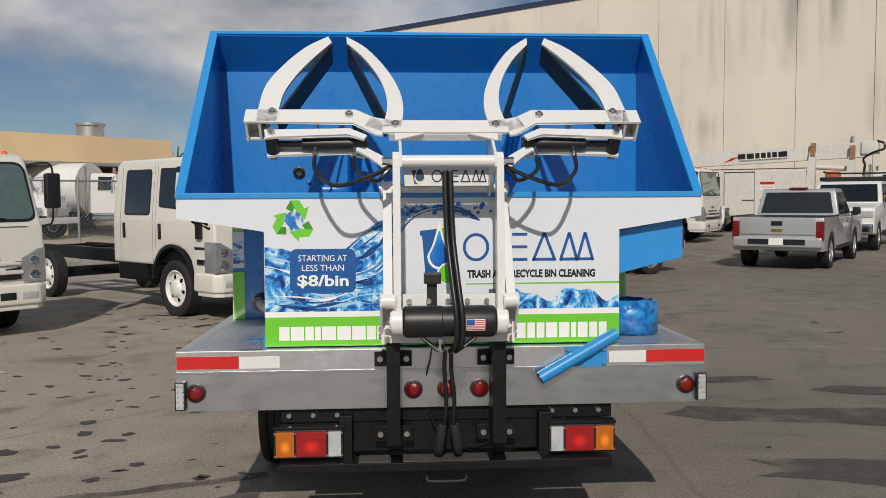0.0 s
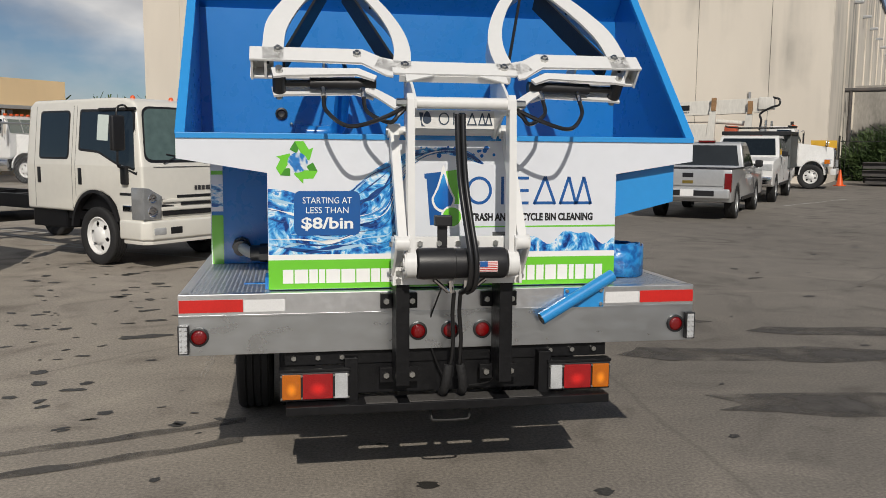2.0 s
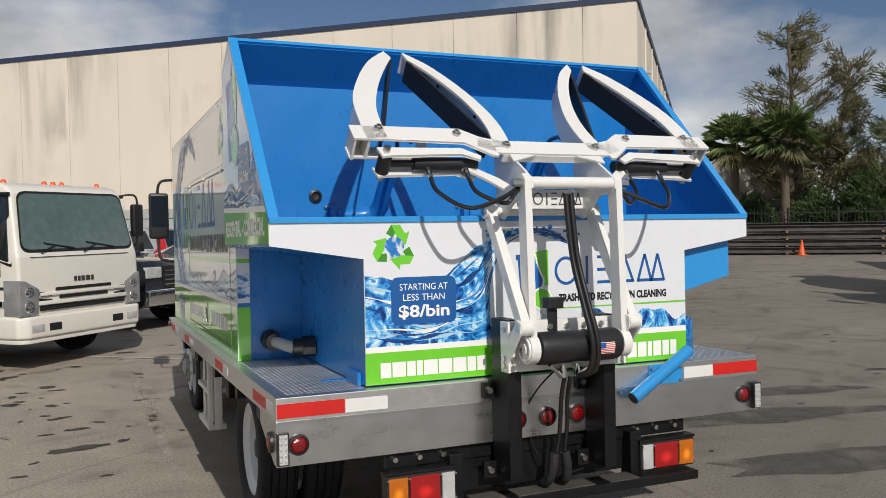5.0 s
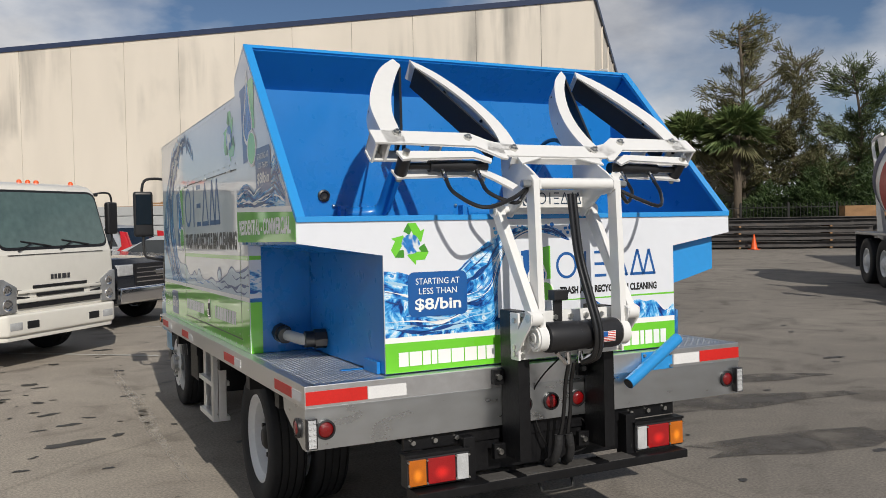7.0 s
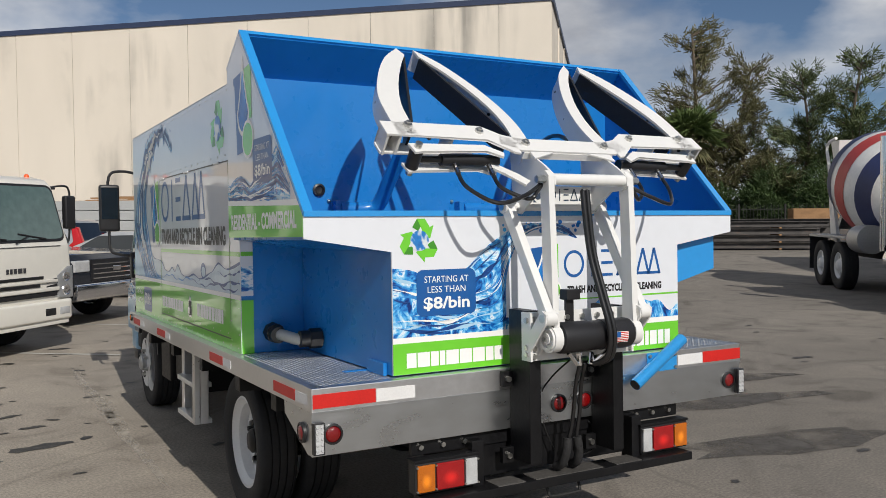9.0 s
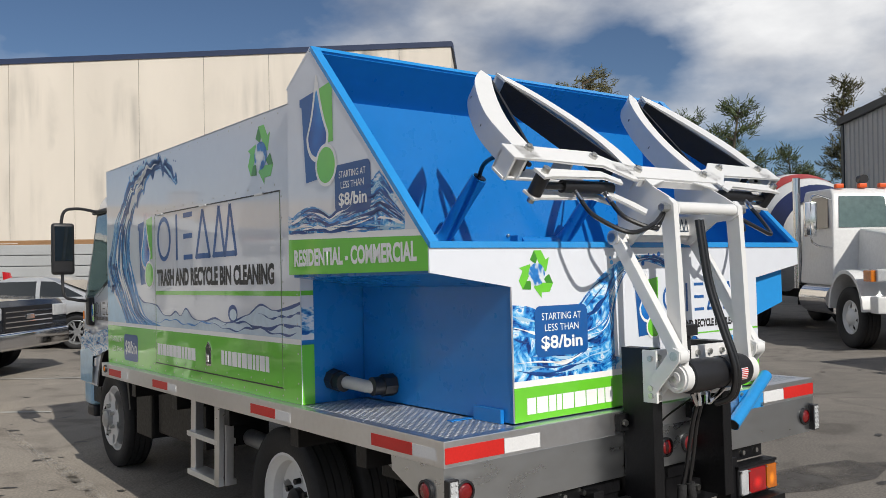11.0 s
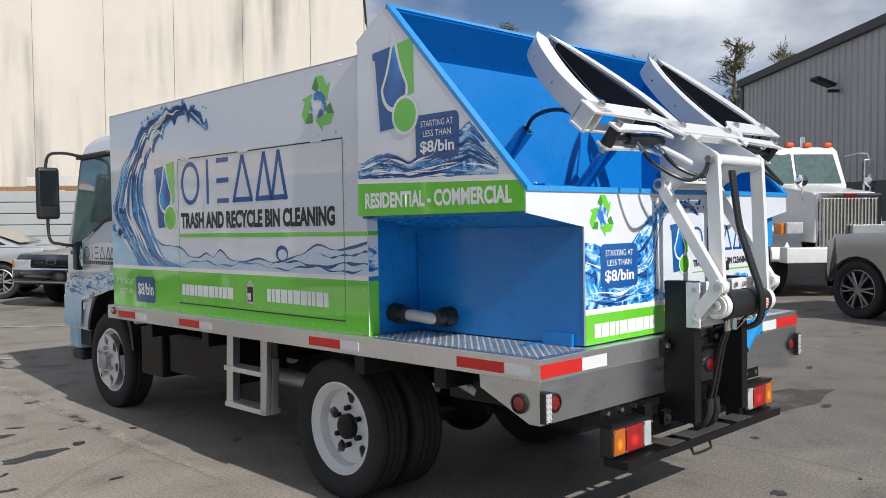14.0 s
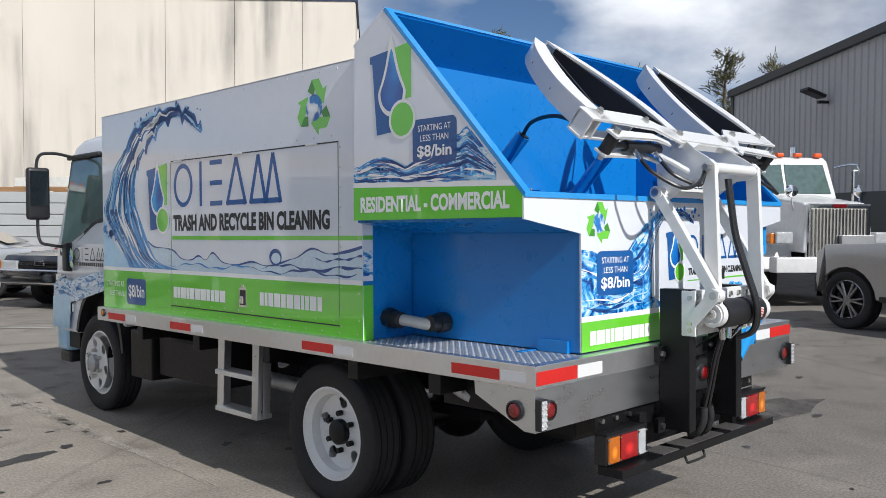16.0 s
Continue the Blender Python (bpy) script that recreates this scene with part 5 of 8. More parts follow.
            head_part("strap_bolt", rod(bmesh.new(), (p[0], p[1], -0.06), (p[0] + (Bn[k][0] - A[k][0]) * 0.25, p[1] + (Bn[k][1] - A[k][1]) * 0.25, -0.06), 0.008, 6), PLASTIC, "", claw)
    for u, v in ((-0.80, 0.088), (-0.445, 0.066), (-0.232, -0.012)):
        b0 = head_part("bolt", rod(bmesh.new(), (sx * u, v, 0.0), (sx * u, v, 0.012), 0.02, 6), BOLT, "zinc bolt")
        head_part("bolt_end", rod(bmesh.new(), (sx * u, v, 0.012), (sx * u, v, 0.022), 0.01, 10), BOLT, "", b0)
    # jaw linkage and cylinder below
    for w in (-0.035, -0.135):
        head_part("jaw_plate", slab(bmesh.new(), S([(-0.83, -0.01), (-0.77, -0.01), (-0.44, 0.0), (-0.36, -0.055), (-0.375, -0.085), (-0.45, -0.045), (-0.77, -0.065), (-0.82, -0.075)]), w, w + 0.012, 0.002), WHITE_STEEL, "white jaw link plate")
    head_part("jaw_pin", rod(bmesh.new(), (sx * -0.795, -0.04, -0.16), (sx * -0.795, -0.04, -0.0), 0.016, 14), BOLT, "", None, True)
    head_part("jaw_bush", rod(bmesh.new(), (sx * -0.795, -0.04, -0.12), (sx * -0.795, -0.04, -0.04), 0.03, 18), PLASTIC, "", None, True)
    cy = head_part("grip_cylinder", rod(bmesh.new(), (sx * -0.66, -0.035, -0.085), (sx * -0.36, -0.03, -0.085), 0.026, 20), PLASTIC, "black hydraulic grip cylinder", None, True)
    head_part("cylinder_rod", rod(bmesh.new(), (sx * -0.79, -0.038, -0.085), (sx * -0.66, -0.035, -0.085), 0.016, 14), HOSE, "", cy, True)
    for u in (-0.60, -0.42):
        head_part("hose_fitting", rod(bmesh.new(), (sx * u, -0.06, -0.09), (sx * u, -0.115, -0.10), 0.012, 8), CHROME, "chrome hose fitting", cy)
    head_part("diagonal_web", slab(bmesh.new(), S([(-0.43, 0.0), (-0.29, -0.12), (-0.25, -0.17), (-0.29, -0.20), (-0.36, -0.12), (-0.45, -0.04)]), -0.10, -0.088, 0.002), WHITE_STEEL)
    for u, e in ((-0.60, -0.03), (-0.42, 0.0)):
        pts = [(sx * u, -0.115, -0.10), (sx * (u + 0.01), -0.20, -0.11), (sx * (u + 0.10), -0.285 + e, -0.10), (sx * (u + 0.24 if u < -0.5 else u + 0.14), -0.27 + e, -0.07), (sx * -0.235, -0.23, -0.05)]
        bm = tube(bmesh.new(), pts, 0.0095, 8, 7)
        head_part("hydraulic_hose", bm, HOSE, "thin black hydraulic hose", None, True)
# thick hose pair down to the actuator, wiring, switch box
for dx in (-0.012, 0.012):
    part("hydraulic_hose", tube(bmesh.new(), [(dx, -0.262, 1.80), (dx + 0.0, -0.275, 1.70), (dx + 0.006, -0.30, 1.52), (dx + 0.022, -0.35, 1.34), (dx + 0.038, -0.392, 1.18), (dx + 0.035, -0.375, 1.07), (dx + 0.015, -0.31, 1.03)], 0.0125, 10, 7), HOSE, lift, "black hydraulic hose", True)
    part("hydraulic_hose", tube(bmesh.new(), [(dx * 1.2 + 0.0, -0.23, 1.02), (dx * 1.3, -0.20, 0.92), (dx * 1.5 + 0.012, -0.17, 0.80), (dx * 1.6 + 0.01, -0.15, 0.70), (dx * 2.5, -0.13, 0.60)], 0.0095, 10, 6), HOSE, lift, "", True)
SLEEVE = mat("black_sleeve", (0.014, 0.014, 0.015), 0.8, vary=0.3, scale=40, bump=0.6, bscale=50)
for x in (-0.03, 0.042):
    part("hose_sleeve", tube(bmesh.new(), [(x * 0.75, -0.145, 0.67), (x, -0.145, 0.61), (x * 1.2, -0.12, 0.55), (x * 1.3, -0.075, 0.525)], 0.021, 10, 4), SLEEVE, lift, "black fabric hose sleeve", True)
for pts in ([(-0.07, -0.24, 1.05), (-0.075, -0.1, 0.95), (-0.09, -0.03, 0.85), (-0.08, -0.04, 0.72), (-0.03, -0.05, 0.6)], [(0.20, -0.02, 0.70), (0.23, -0.03, 0.64), (0.20, -0.04, 0.56), (0.10, -0.03, 0.54)]):
    part("wire", tube(bmesh.new(), pts, 0.004, 6, 6), HOSE, lift, "", True)
for sx in (-1, 1):
    part("hose_fitting", rod(bmesh.new(), (sx * 0.115, -0.28, 1.085), (sx * 0.045, -0.25, 1.025), 0.010, 8), CHROME, lift, "chrome elbow fitting")
    part("hose_fitting", rod(bmesh.new(), (sx * 0.035, -0.25, 1.075), (sx * 0.03, -0.25, 1.02), 0.014, 8), CHROME, lift)
sw = part("switch_box", boxed(-0.105, -0.03, -0.26, -0.205, 1.315, 1.362, 0.006), PLASTIC, lift, "black sensor box on a bracket")
part("switch_bracket", boxed(-0.092, -0.048, -0.235, -0.222, 1.215, 1.318, 0.002), PLASTIC, sw)

# chassis, axles, wheels
for sx in (-1, 1):
    part("chassis_rail", boxed(sx * 0.40 - 0.035, sx * 0.40 + 0.035, 0.12, 5.4, 0.62, 0.80, 0.006), BLACK_STEEL, truck, "black chassis rail")
for y in (0.6, 1.2, 2.0, 2.8, 3.6):
    part("cross_member", boxed(-1.17, 1.17, y, y + 0.08, 0.80, 0.905, 0.004), BLACK_STEEL, truck)
RY, FY = 1.615, 4.80
part("rear_axle", rod(bmesh.new(), (-0.75, RY, 0.43), (0.75, RY, 0.43), 0.09, 16), BLACK_STEEL, truck, "", True)
bm = bmesh.new()
bmesh.ops.create_uvsphere(bm, u_segments=20, v_segments=12, radius=0.19, matrix=pose(0, RY, 0.43))
part("differential", bm, BLACK_STEEL, truck, "", True)
part("fuel_tank", boxed(-0.95, -0.50, 2.9, 3.8, 0.50, 0.80, 0.03), BLACK_STEEL, truck, "black tank under the bed")
part("battery_box", boxed(-0.98, -0.5, 3.85, 4.2, 0.45, 0.82, 0.02), BLACK_STEEL, truck)
part("exhaust_pipe", tube(bmesh.new(), [(-0.62, 3.2, 0.55), (-0.66, 2.6, 0.55), (-0.70, 2.25, 0.56), (-0.72, 2.02, 0.56)], 0.055, 14, 4), GALV, truck, "steel exhaust pipe", True)
# added black box, keeps the space under the tail dark
part("underside_filler", boxed(-0.36, 0.36, 0.45, 0.95, 0.46, 0.78, 0.03), BLACK_STEEL, truck, "black filler box added to darken the underside")
part("tool_tray", boxed(-1.0, -0.6, 0.35, 0.75, 0.72, 0.86, 0.01), BLACK_STEEL, truck)
vl = part("drain_valve", rod(bmesh.new(), (-1.0, 0.75, 0.84), (-0.97, 0.58, 0.76), 0.035, 12), GALV, truck, "grey drain valve under the bed", True)
part("valve_handle", boxed(-1.03, -0.97, 0.60, 0.75, 0.79, 0.80), GALV, vl)
for sx in (-1, 1):
    part("spring_pack", boxed(sx * 0.42 - 0.04, sx * 0.42 + 0.04, 1.0, 2.3, 0.50, 0.56, 0.01), BLACK_STEEL, truck)
TYRE, TRIM = 0.392, 0.252
def truck_wheel(x, y, z, sx, dish, first={}):
    """Wheel with rim, hub and nuts; its outer side looks away from the truck."""
    at = pose(x, y, z, 0, 0, 0 if sx < 0 else 180)
    if "tyre" not in first:
        first["tyre"] = part("wheel", tyre_mesh(TYRE, TRIM, 0.215), RUBBER, truck, "black truck tyre", True, at)
        w_ = first["tyre"]
    else:
        w_ = again(first["tyre"], truck, at, "black truck tyre")
    key = "rim%g" % dish
    if key not in first:
        first[key] = part("rim", truck_rim_mesh(TRIM, 0.215, dish), RIM_WHITE, w_, "white steel rim with round hand holes", True)
    else:
        again(first[key], w_, Matrix())
    hx = -0.1075 + dish
    part("hub_cap", lathe(bmesh.new(), [(hx + 0.03, 0.075), (hx - 0.05, 0.07), (hx - 0.065, 0.05), (hx - 0.065, 0.0)], 20), BLACK_STEEL if dish > 0 else GALV, w_, "", True)
    for k in range(6):
        a = 2 * math.pi * (k + 0.5) / 6
        part("wheel_nut", rod(bmesh.new(), (hx - 0.012, 0.105 * math.cos(a), 0.105 * math.sin(a)), (hx - 0.045, 0.105 * math.cos(a), 0.105 * math.sin(a)), 0.016, 6), BLACK_STEEL if dish > 0 else BOLT, w_)
    return w_
for sx in (-1, 1):
    truck_wheel(sx * 0.945, RY, 0.432, sx, 0.115)
    truck_wheel(sx * 0.69, RY, 0.432, sx, 0.115)
    truck_wheel(sx * 0.875, FY, 0.492, sx, -0.005)
# folding steps
for y in (2.06, 2.50):
    part("step_rail", prism(bmesh.new(), [(y, 0.905), (y + 0.075, 0.905), (y + 0.10, 0.46), (y + 0.025, 0.46)], "x", -1.165, -1.115, 0.003), ALU_BRIGHT, truck, "aluminium boarding ladder rail")
for z in (0.475, 0.70):
    part("step_rung", boxed(-1.20, -1.09, 2.10, 2.56, z - 0.018, z + 0.012, 0.003), TREAD, truck, "perforated ladder rung")
part("ladder_panel", prism(bmesh.new(), [(2.06, 0.905), (2.13, 0.905), (2.15, 0.46), (2.09, 0.46)], "x", -1.20, -1.17), ALU, truck)


# ---- vehicles; each in its own frame: y forward, x to its right, the ground at z = 0 ----
U, N = Vector((0.792, -0.610, 0)), Vector((0.610, 0.792, 0))   # along and out through the big hall's front
HEAD_U, HEAD_N = -127.6, -37.6


def sn(s, n, z=0.0, turn=0.0):
    """A pose by the yard's own axes: s along the hall front, n towards it."""
    p = U * s + N * n
    return pose(p.x, p.y, z, 0, 0, turn)


def tapered(pts, z0, z1, w0, w1):
    """A body between two flanks that lean in from half width w0 at z0 to w1 at z1; pts are (y, z)."""
    bm = bmesh.new()
    def hw(z):
        return w0 + (w1 - w0) * min(1, max(0, (z - z0) / (z1 - z0)))
    L = [bm.verts.new((-hw(z), y, z)) for y, z in pts]
    R = [bm.verts.new((hw(z), y, z)) for y, z in pts]
    bm.faces.new(L); bm.faces.new(R)
    k = len(pts)
    for i in range(k):
        bm.faces.new((L[i], L[(i + 1) % k], R[(i + 1) % k], R[i]))
    return bm


def rounded(pts, r, n=4):
    """The outline pts with its corners turned at radius r."""
    out = []
    k = len(pts)
    for i in range(k):
        p_, a_, b_ = Vector(pts[i]), Vector(pts[i - 1]), Vector(pts[(i + 1) % k])
        da, db = (a_ - p_), (b_ - p_)
        q = min(r, da.length * 0.45, db.length * 0.45)
        u_, v_ = p_ + da.normalized() * q, p_ + db.normalized() * q
        for j in range(n + 1):
            f = j / n
            out.append(tuple(u_.lerp(p_, f).lerp(p_.lerp(v_, f), f)))
    return out


def soften(bm, r=0.03, seg=3, keep=None):
    """Rounds the sharp edges, but for those that lie at the height keep."""
    bmesh.ops.recalc_face_normals(bm, faces=bm.faces)
    ed = [e for e in bm.edges if len(e.link_faces) == 2 and e.calc_face_angle(0) > 0.35 and not (keep is not None and all(abs(v.co.z - keep) < 1e-4 for v in e.verts))]
    bmesh.ops.bevel(bm, geom=ed, offset=r, segments=seg, profile=0.6, affect="EDGES", clamp_overlap=True)
    return bm


def flank(pts, hw, sx, lift=0.006, thick=0.004):
    """A thin panel on a flank; pts are (y, z), hw(z) the half width there."""
    bm = bmesh.new()
    A = [bm.verts.new((sx * (hw(z) + lift), y, z)) for y, z in pts]
    Bv = [bm.verts.new((sx * (hw(z) + lift - thick), y, z)) for y, z in pts]
    bm.faces.new(A); bm.faces.new(Bv)
    k = len(pts)
    for i in range(k):
        bm.faces.new((A[i], A[(i + 1) % k], Bv[(i + 1) % k], Bv[i]))
    return bm


def arch(yc, r, z0, n=10):
    """Points over a wheel from front to rear, at the body's lower edge z0, wheel centre height included in r."""
    return [(yc + r * math.cos(math.pi * k / n), z0 + r * 0.95 * math.sin(math.pi * k / n)) for k in range(n + 1)]


def simple_wheel(owner, x, y, r, w, rim_r, sx, material=None, M=Matrix(), spokes=6, rim_mat=None, store={}):
    at = M @ pose(x, y, r, 0, 0, 0 if sx < 0 else 180)
    key = (r, w, rim_r)
    if key not in store:
        store[key] = part("wheel", tyre_mesh(r, rim_r, w), RUBBER, owner, "black tyre", True, at)
        o = store[key]
    else:
        o = again(store[key], owner, at, "black tyre")
    h = w / 2
    k2 = ("rim", r, w, rim_r, spokes, rim_mat.name if rim_mat else "")
    if k2 not in store:
        bm = bmesh.new()
        lathe(bm, [(-h * 0.80, rim_r + 0.008), (-h * 0.86, rim_r - 0.006), (-h * 0.5, rim_r - 0.03), (h * 0.7, rim_r - 0.03)], 40)
        if spokes:
            for k in range(spokes):
                a = 2 * math.pi * k / spokes
                for q in (-0.16, 0.16):
                    c0, c1 = a + q * 0.6, a + q
                    rod(bm, (-h * 0.70, 0.05 * math.cos(c0), 0.05 * math.sin(c0)), (-h * 0.66, (rim_r - 0.02) * math.cos(c1), (rim_r - 0.02) * math.sin(c1)), rim_r * 0.075, 6)
            lathe(bm, [(-h * 0.78, 0.0), (-h * 0.78, 0.07), (-h * 0.6, 0.08)], 20)
        else:
            disc_with_holes(bm, [(-h * 0.45, rim_r - 0.03), (-h * 0.5, rim_r * 0.82), (-h * 0.55, rim_r * 0.74), (-h * 0.57, rim_r * 0.66), (-h * 0.6, rim_r * 0.58), (-h * 0.62, rim_r * 0.5), (-h * 0.9, rim_r * 0.42), (-h * 1.05, rim_r * 0.3), (-h * 1.05, 0)], 6, rim_r * 0.13, rim_r * 0.66, 72)
        store[k2] = part("rim", bm, rim_mat or GALV, o, "wheel rim", True)
    else:
        again(store[k2], o, Matrix())
    part("brake_drum", rod(bmesh.new(), (-h * 0.2, 0, 0), (h * 0.4, 0, 0), rim_r * 0.8, 20), BLACK_STEEL, o)
    return o


def cabover(owner, M, crew=False, detail=True, wrap=False):
    """Forward-control cab with a tilted windscreen; y = 0 at the front axle."""
    back = -1.62 if crew else -0.55
    SILL = 1.37
    hw = lambda z: 0.985 - 0.095 * max(0, (z - SILL) / 0.905)
    def p(name, bm, m_, label="", parent=None, smooth=False):
        return part(name, moved(bm, M), m_, parent or owner, label, smooth)
    paint = VINYL if wrap else CAB_WHITE
    low = [(0.97, 0.60), (1.03, 0.66), (1.05, 1.0), (1.025, SILL), (back, SILL), (back, 0.72), (-0.50, 0.72), (-0.45, 0.84), (-0.33, 0.945), (-0.17, 1.005), (0.0, 1.02), (0.17, 1.005), (0.33, 0.945), (0.45, 0.84), (0.50, 0.72), (0.53, 0.60)]
    p("cab_body", soften(tapered(low, 0, 9, 0.985, 0.985), 0.05, 3, SILL), paint, "off-white pressed steel cab", None, True)
    up = [(1.025, SILL), (0.84, 2.14), (0.76, 2.23), (0.60, 2.27), (0.30, 2.285), (back + 0.14, 2.275), (back + 0.02, 2.20), (back, SILL)]
    p("cab_upper", soften(tapered(up, SILL, 2.275, 0.985, 0.89), 0.05, 3, SILL), paint, "", None, True)
    # windscreen with round corners
    def screen(y0, z0, y1, z1, w0, w1, out, r, bow=0.0):
        d = Vector((0, z1 - z0, y0 - y1)).normalized() * out
        bm = bmesh.new()
        v = []
        for u_, f in rounded([(-1, 0), (1, 0), (1, 1), (-1, 1)], r, 5):
            w_ = w0 + (w1 - w0) * f
            v.append(bm.verts.new((u_ * w_, y0 + (y1 - y0) * f + d.y - bow * u_ * u_, z0 + (z1 - z0) * f + d.z)))
        f = bm.faces.new(v)
        q = bmesh.ops.extrude_face_region(bm, geom=[f])
        bmesh.ops.translate(bm, verts=[g for g in q["geom"] if isinstance(g, bmesh.types.BMVert)], vec=-d * 0.8)
        return bm
    p("windscreen_seal", screen(1.012, 1.42, 0.862, 2.16, 0.925, 0.84, 0.006, 0.16), PLASTIC, "black windscreen surround")
    p("windscreen", screen(1.004, 1.455, 0.868, 2.13, 0.90, 0.815, 0.012, 0.15), GLASS_GREEN, "tinted windscreen")
    for q in (-0.55, 0.12):
        wi = p("wiper", rod(bmesh.new(), (q, 1.025, 1.46), (q + 0.46, 1.005, 1.53), 0.010, 6), PLASTIC, "black wiper")
        p("wiper_arm", rod(bmesh.new(), (q + 0.52, 1.03, 1.41), (q + 0.30, 1.022, 1.505), 0.008, 6), PLASTIC, "", wi)
    p("cowl_line", boxed(-0.80, 0.80, 1.018, 1.036, 1.362, 1.368), PLASTIC)
    # stepped grille with slots, lamps, bumper
    for z0, z1, w in ((0.945, 0.985, 0.46), (0.845, 0.885, 0.40), (0.715, 0.775, 0.70)):
        p("grille_slot", soften(boxed(-w, w, 1.04, 1.056, z0, z1), 0.008, 2), PLASTIC, "black grille slot")
    for sx in (-1, 1):
        for z in (0.905, 0.83):
            p("grille_slot", prism(bmesh.new(), [(sx * 0.52, z - 0.02), (sx * 0.70, z), (sx * 0.70, z + 0.04), (sx * 0.52, z + 0.018)], "y", 1.04, 1.056), PLASTIC, "black grille slot")
    p("grille_bar", soften(boxed(-0.70, 0.70, 1.045, 1.070, 0.895, 0.935), 0.01, 2), paint, "raised grille bar", None, True)
    p("grille_bar", soften(boxed(-0.72, 0.72, 1.045, 1.075, 0.785, 0.835), 0.01, 2), paint, "raised grille bar", None, True)
    bars("maker_badge", M @ Matrix(((-1, 0, 0, 0.17), (0, 0, 1, 1.056), (0, 1, 0, 1.045), (0, 0, 0, 1))), 0.34, 0.06, 5, mat("badge_grey", (0.10, 0.10, 0.11), 0.3, 0.6), owner, 0.2)
    LAMP = mat("lamp_cover", (0.32, 0.33, 0.34), 0.08, 0.3, vary=0.25, scale=14, coat=0.9)
    for sx in (-1, 1):
        def at_x(bm, x):
            return moved(bm, Matrix.Translation((sx * x, 0, 0)))
        cover = [(sx * 0.15, 0.67), (sx * 0.15, 1.10), (sx * 0.06, 1.09), (-sx * 0.14, 0.98), (-sx * 0.12, 0.68)]
        hl = p("head_lamp", at_x(soften(prism(bmesh.new(), cover, "y", 0.80, 1.062), 0.02, 2), 0.845), LAMP, "clear head lamp cluster", None, True)
        for z, r_ in ((0.78, 0.075), (0.955, 0.065)):
            p("reflector", moved(at_x(lathe(bmesh.new(), [(0.002, r_), (0.012, r_ * 0.9), (0.004, r_ * 0.6), (0.012, 0.0)], 22), 0), pose(sx * 0.86, 1.058, z, 0, 0, 90)), CHROME, "", hl, True)
        p("side_marker", soften(boxed(sx * 0.985 - 0.012, sx * 0.985 + 0.014, 0.62, 0.80, 0.775, 0.855), 0.01, 2), CHROME, "chrome side marker lamp")
        p("model_badge", boxed(sx * 0.985 - 0.004, sx * 0.985 + 0.004, 0.56, 0.86, 0.985, 1.02), PLASTIC, "plain dark badge")
        win = [(0.90, 1.31), (0.79, 2.09), (-0.32, 2.10), (-0.32, 1.60), (0.10, 1.57), (0.45, 1.44)]
        rim_ = [(0.945, 1.25), (0.825, 2.125), (-0.355, 2.135), (-0.355, 1.57), (0.10, 1.54), (0.45, 1.41)]
        p("window_frame", flank(rounded(rim_, 0.05), hw, sx, 0.003), PLASTIC, "black window frame")
        p("door_window", flank(rounded(win, 0.05), hw, sx), GLASS_GREEN if wrap else GLASS, "side window")
        p("window_visor", soften(boxed(sx * 0.925 - 0.02, sx * 0.925 + 0.02, 0.1, 0.86, 2.105, 2.145), 0.012, 2), PLASTIC, "black rain visor over the window")
        if crew:
            p("door_window", flank(rounded([(-0.60, 2.10), (-1.27, 2.10), (-1.27, 1.47), (-0.60, 1.47)], 0.06), hw, sx), GLASS, "rear side window")
            p("window_frame", flank(rounded([(-0.575, 2.125), (-1.295, 2.125), (-1.295, 1.445), (-0.575, 1.445)], 0.07), hw, sx, 0.003), PLASTIC, "black window frame")
        for y0, y1 in (((-0.42, 0.62), (-1.40, -0.50)) if crew else ((-0.5, 0.62),)):
            for q in (y0, y1):
                if q < 0.6:
                    p("door_gap", boxed(sx * 0.985 - 0.002, sx * 0.985 + 0.002, q - 0.004, q + 0.004, 0.76 if q < -0.45 else 0.93, SILL), mat("seam_shade", (0.22, 0.21, 0.20), 0.7), "thin door seam")
                    p("door_gap", flank([(q - 0.004, SILL), (q + 0.004, SILL), (q + 0.004, 2.19), (q - 0.004, 2.19)], hw, sx, 0.002), mat("seam_shade", (0.22, 0.21, 0.20), 0.7), "thin door seam")
            p("door_handle", soften(boxed(sx * 0.985 - 0.01, sx * 0.985 + 0.012, y0 + 0.07, y0 + 0.145, 1.10, 1.33), 0.012, 2), PLASTIC, "black door handle", None, True)
        ang = [math.pi * (0.10 + 0.86 * k / 18) for k in range(19)]
        bm = bmesh.new()
        rows = [[bm.verts.new((sx * x, rr * math.cos(t), 0.44 + (rr + 0.055) * math.sin(t))) for t in ang] for rr in (0.545, 0.50) for x in (0.90, 1.0)]
        for i in range(18):
            for r0, r1 in ((0, 1), (1, 3), (3, 2), (2, 0)):
                bm.faces.new((rows[r0][i], rows[r1][i], rows[r1][i + 1], rows[r0][i + 1]))
        p("wheel_arch", bm, PLASTIC, "black wheel arch lip", None, True)
        p("arch_liner", boxed(min(sx * 0.55, sx * 0.90), max(sx * 0.55, sx * 0.90), -0.49, 0.49, 0.75, 1.04), BLACK_STEEL)
        mx = sx * 1.20
        arm_ = p("mirror_arm", tube(bmesh.new(), [(sx * 0.92, 0.70, 2.12), (sx * 1.08, 0.84, 2.16), (mx, 0.86, 2.10), (mx, 0.86, 1.75), (mx, 0.84, 1.42), (sx * 1.12, 0.78, 1.36), (sx * 0.98, 0.70, 1.34)], 0.014, 8, 5), PLASTIC, "black mirror arm", None, True)
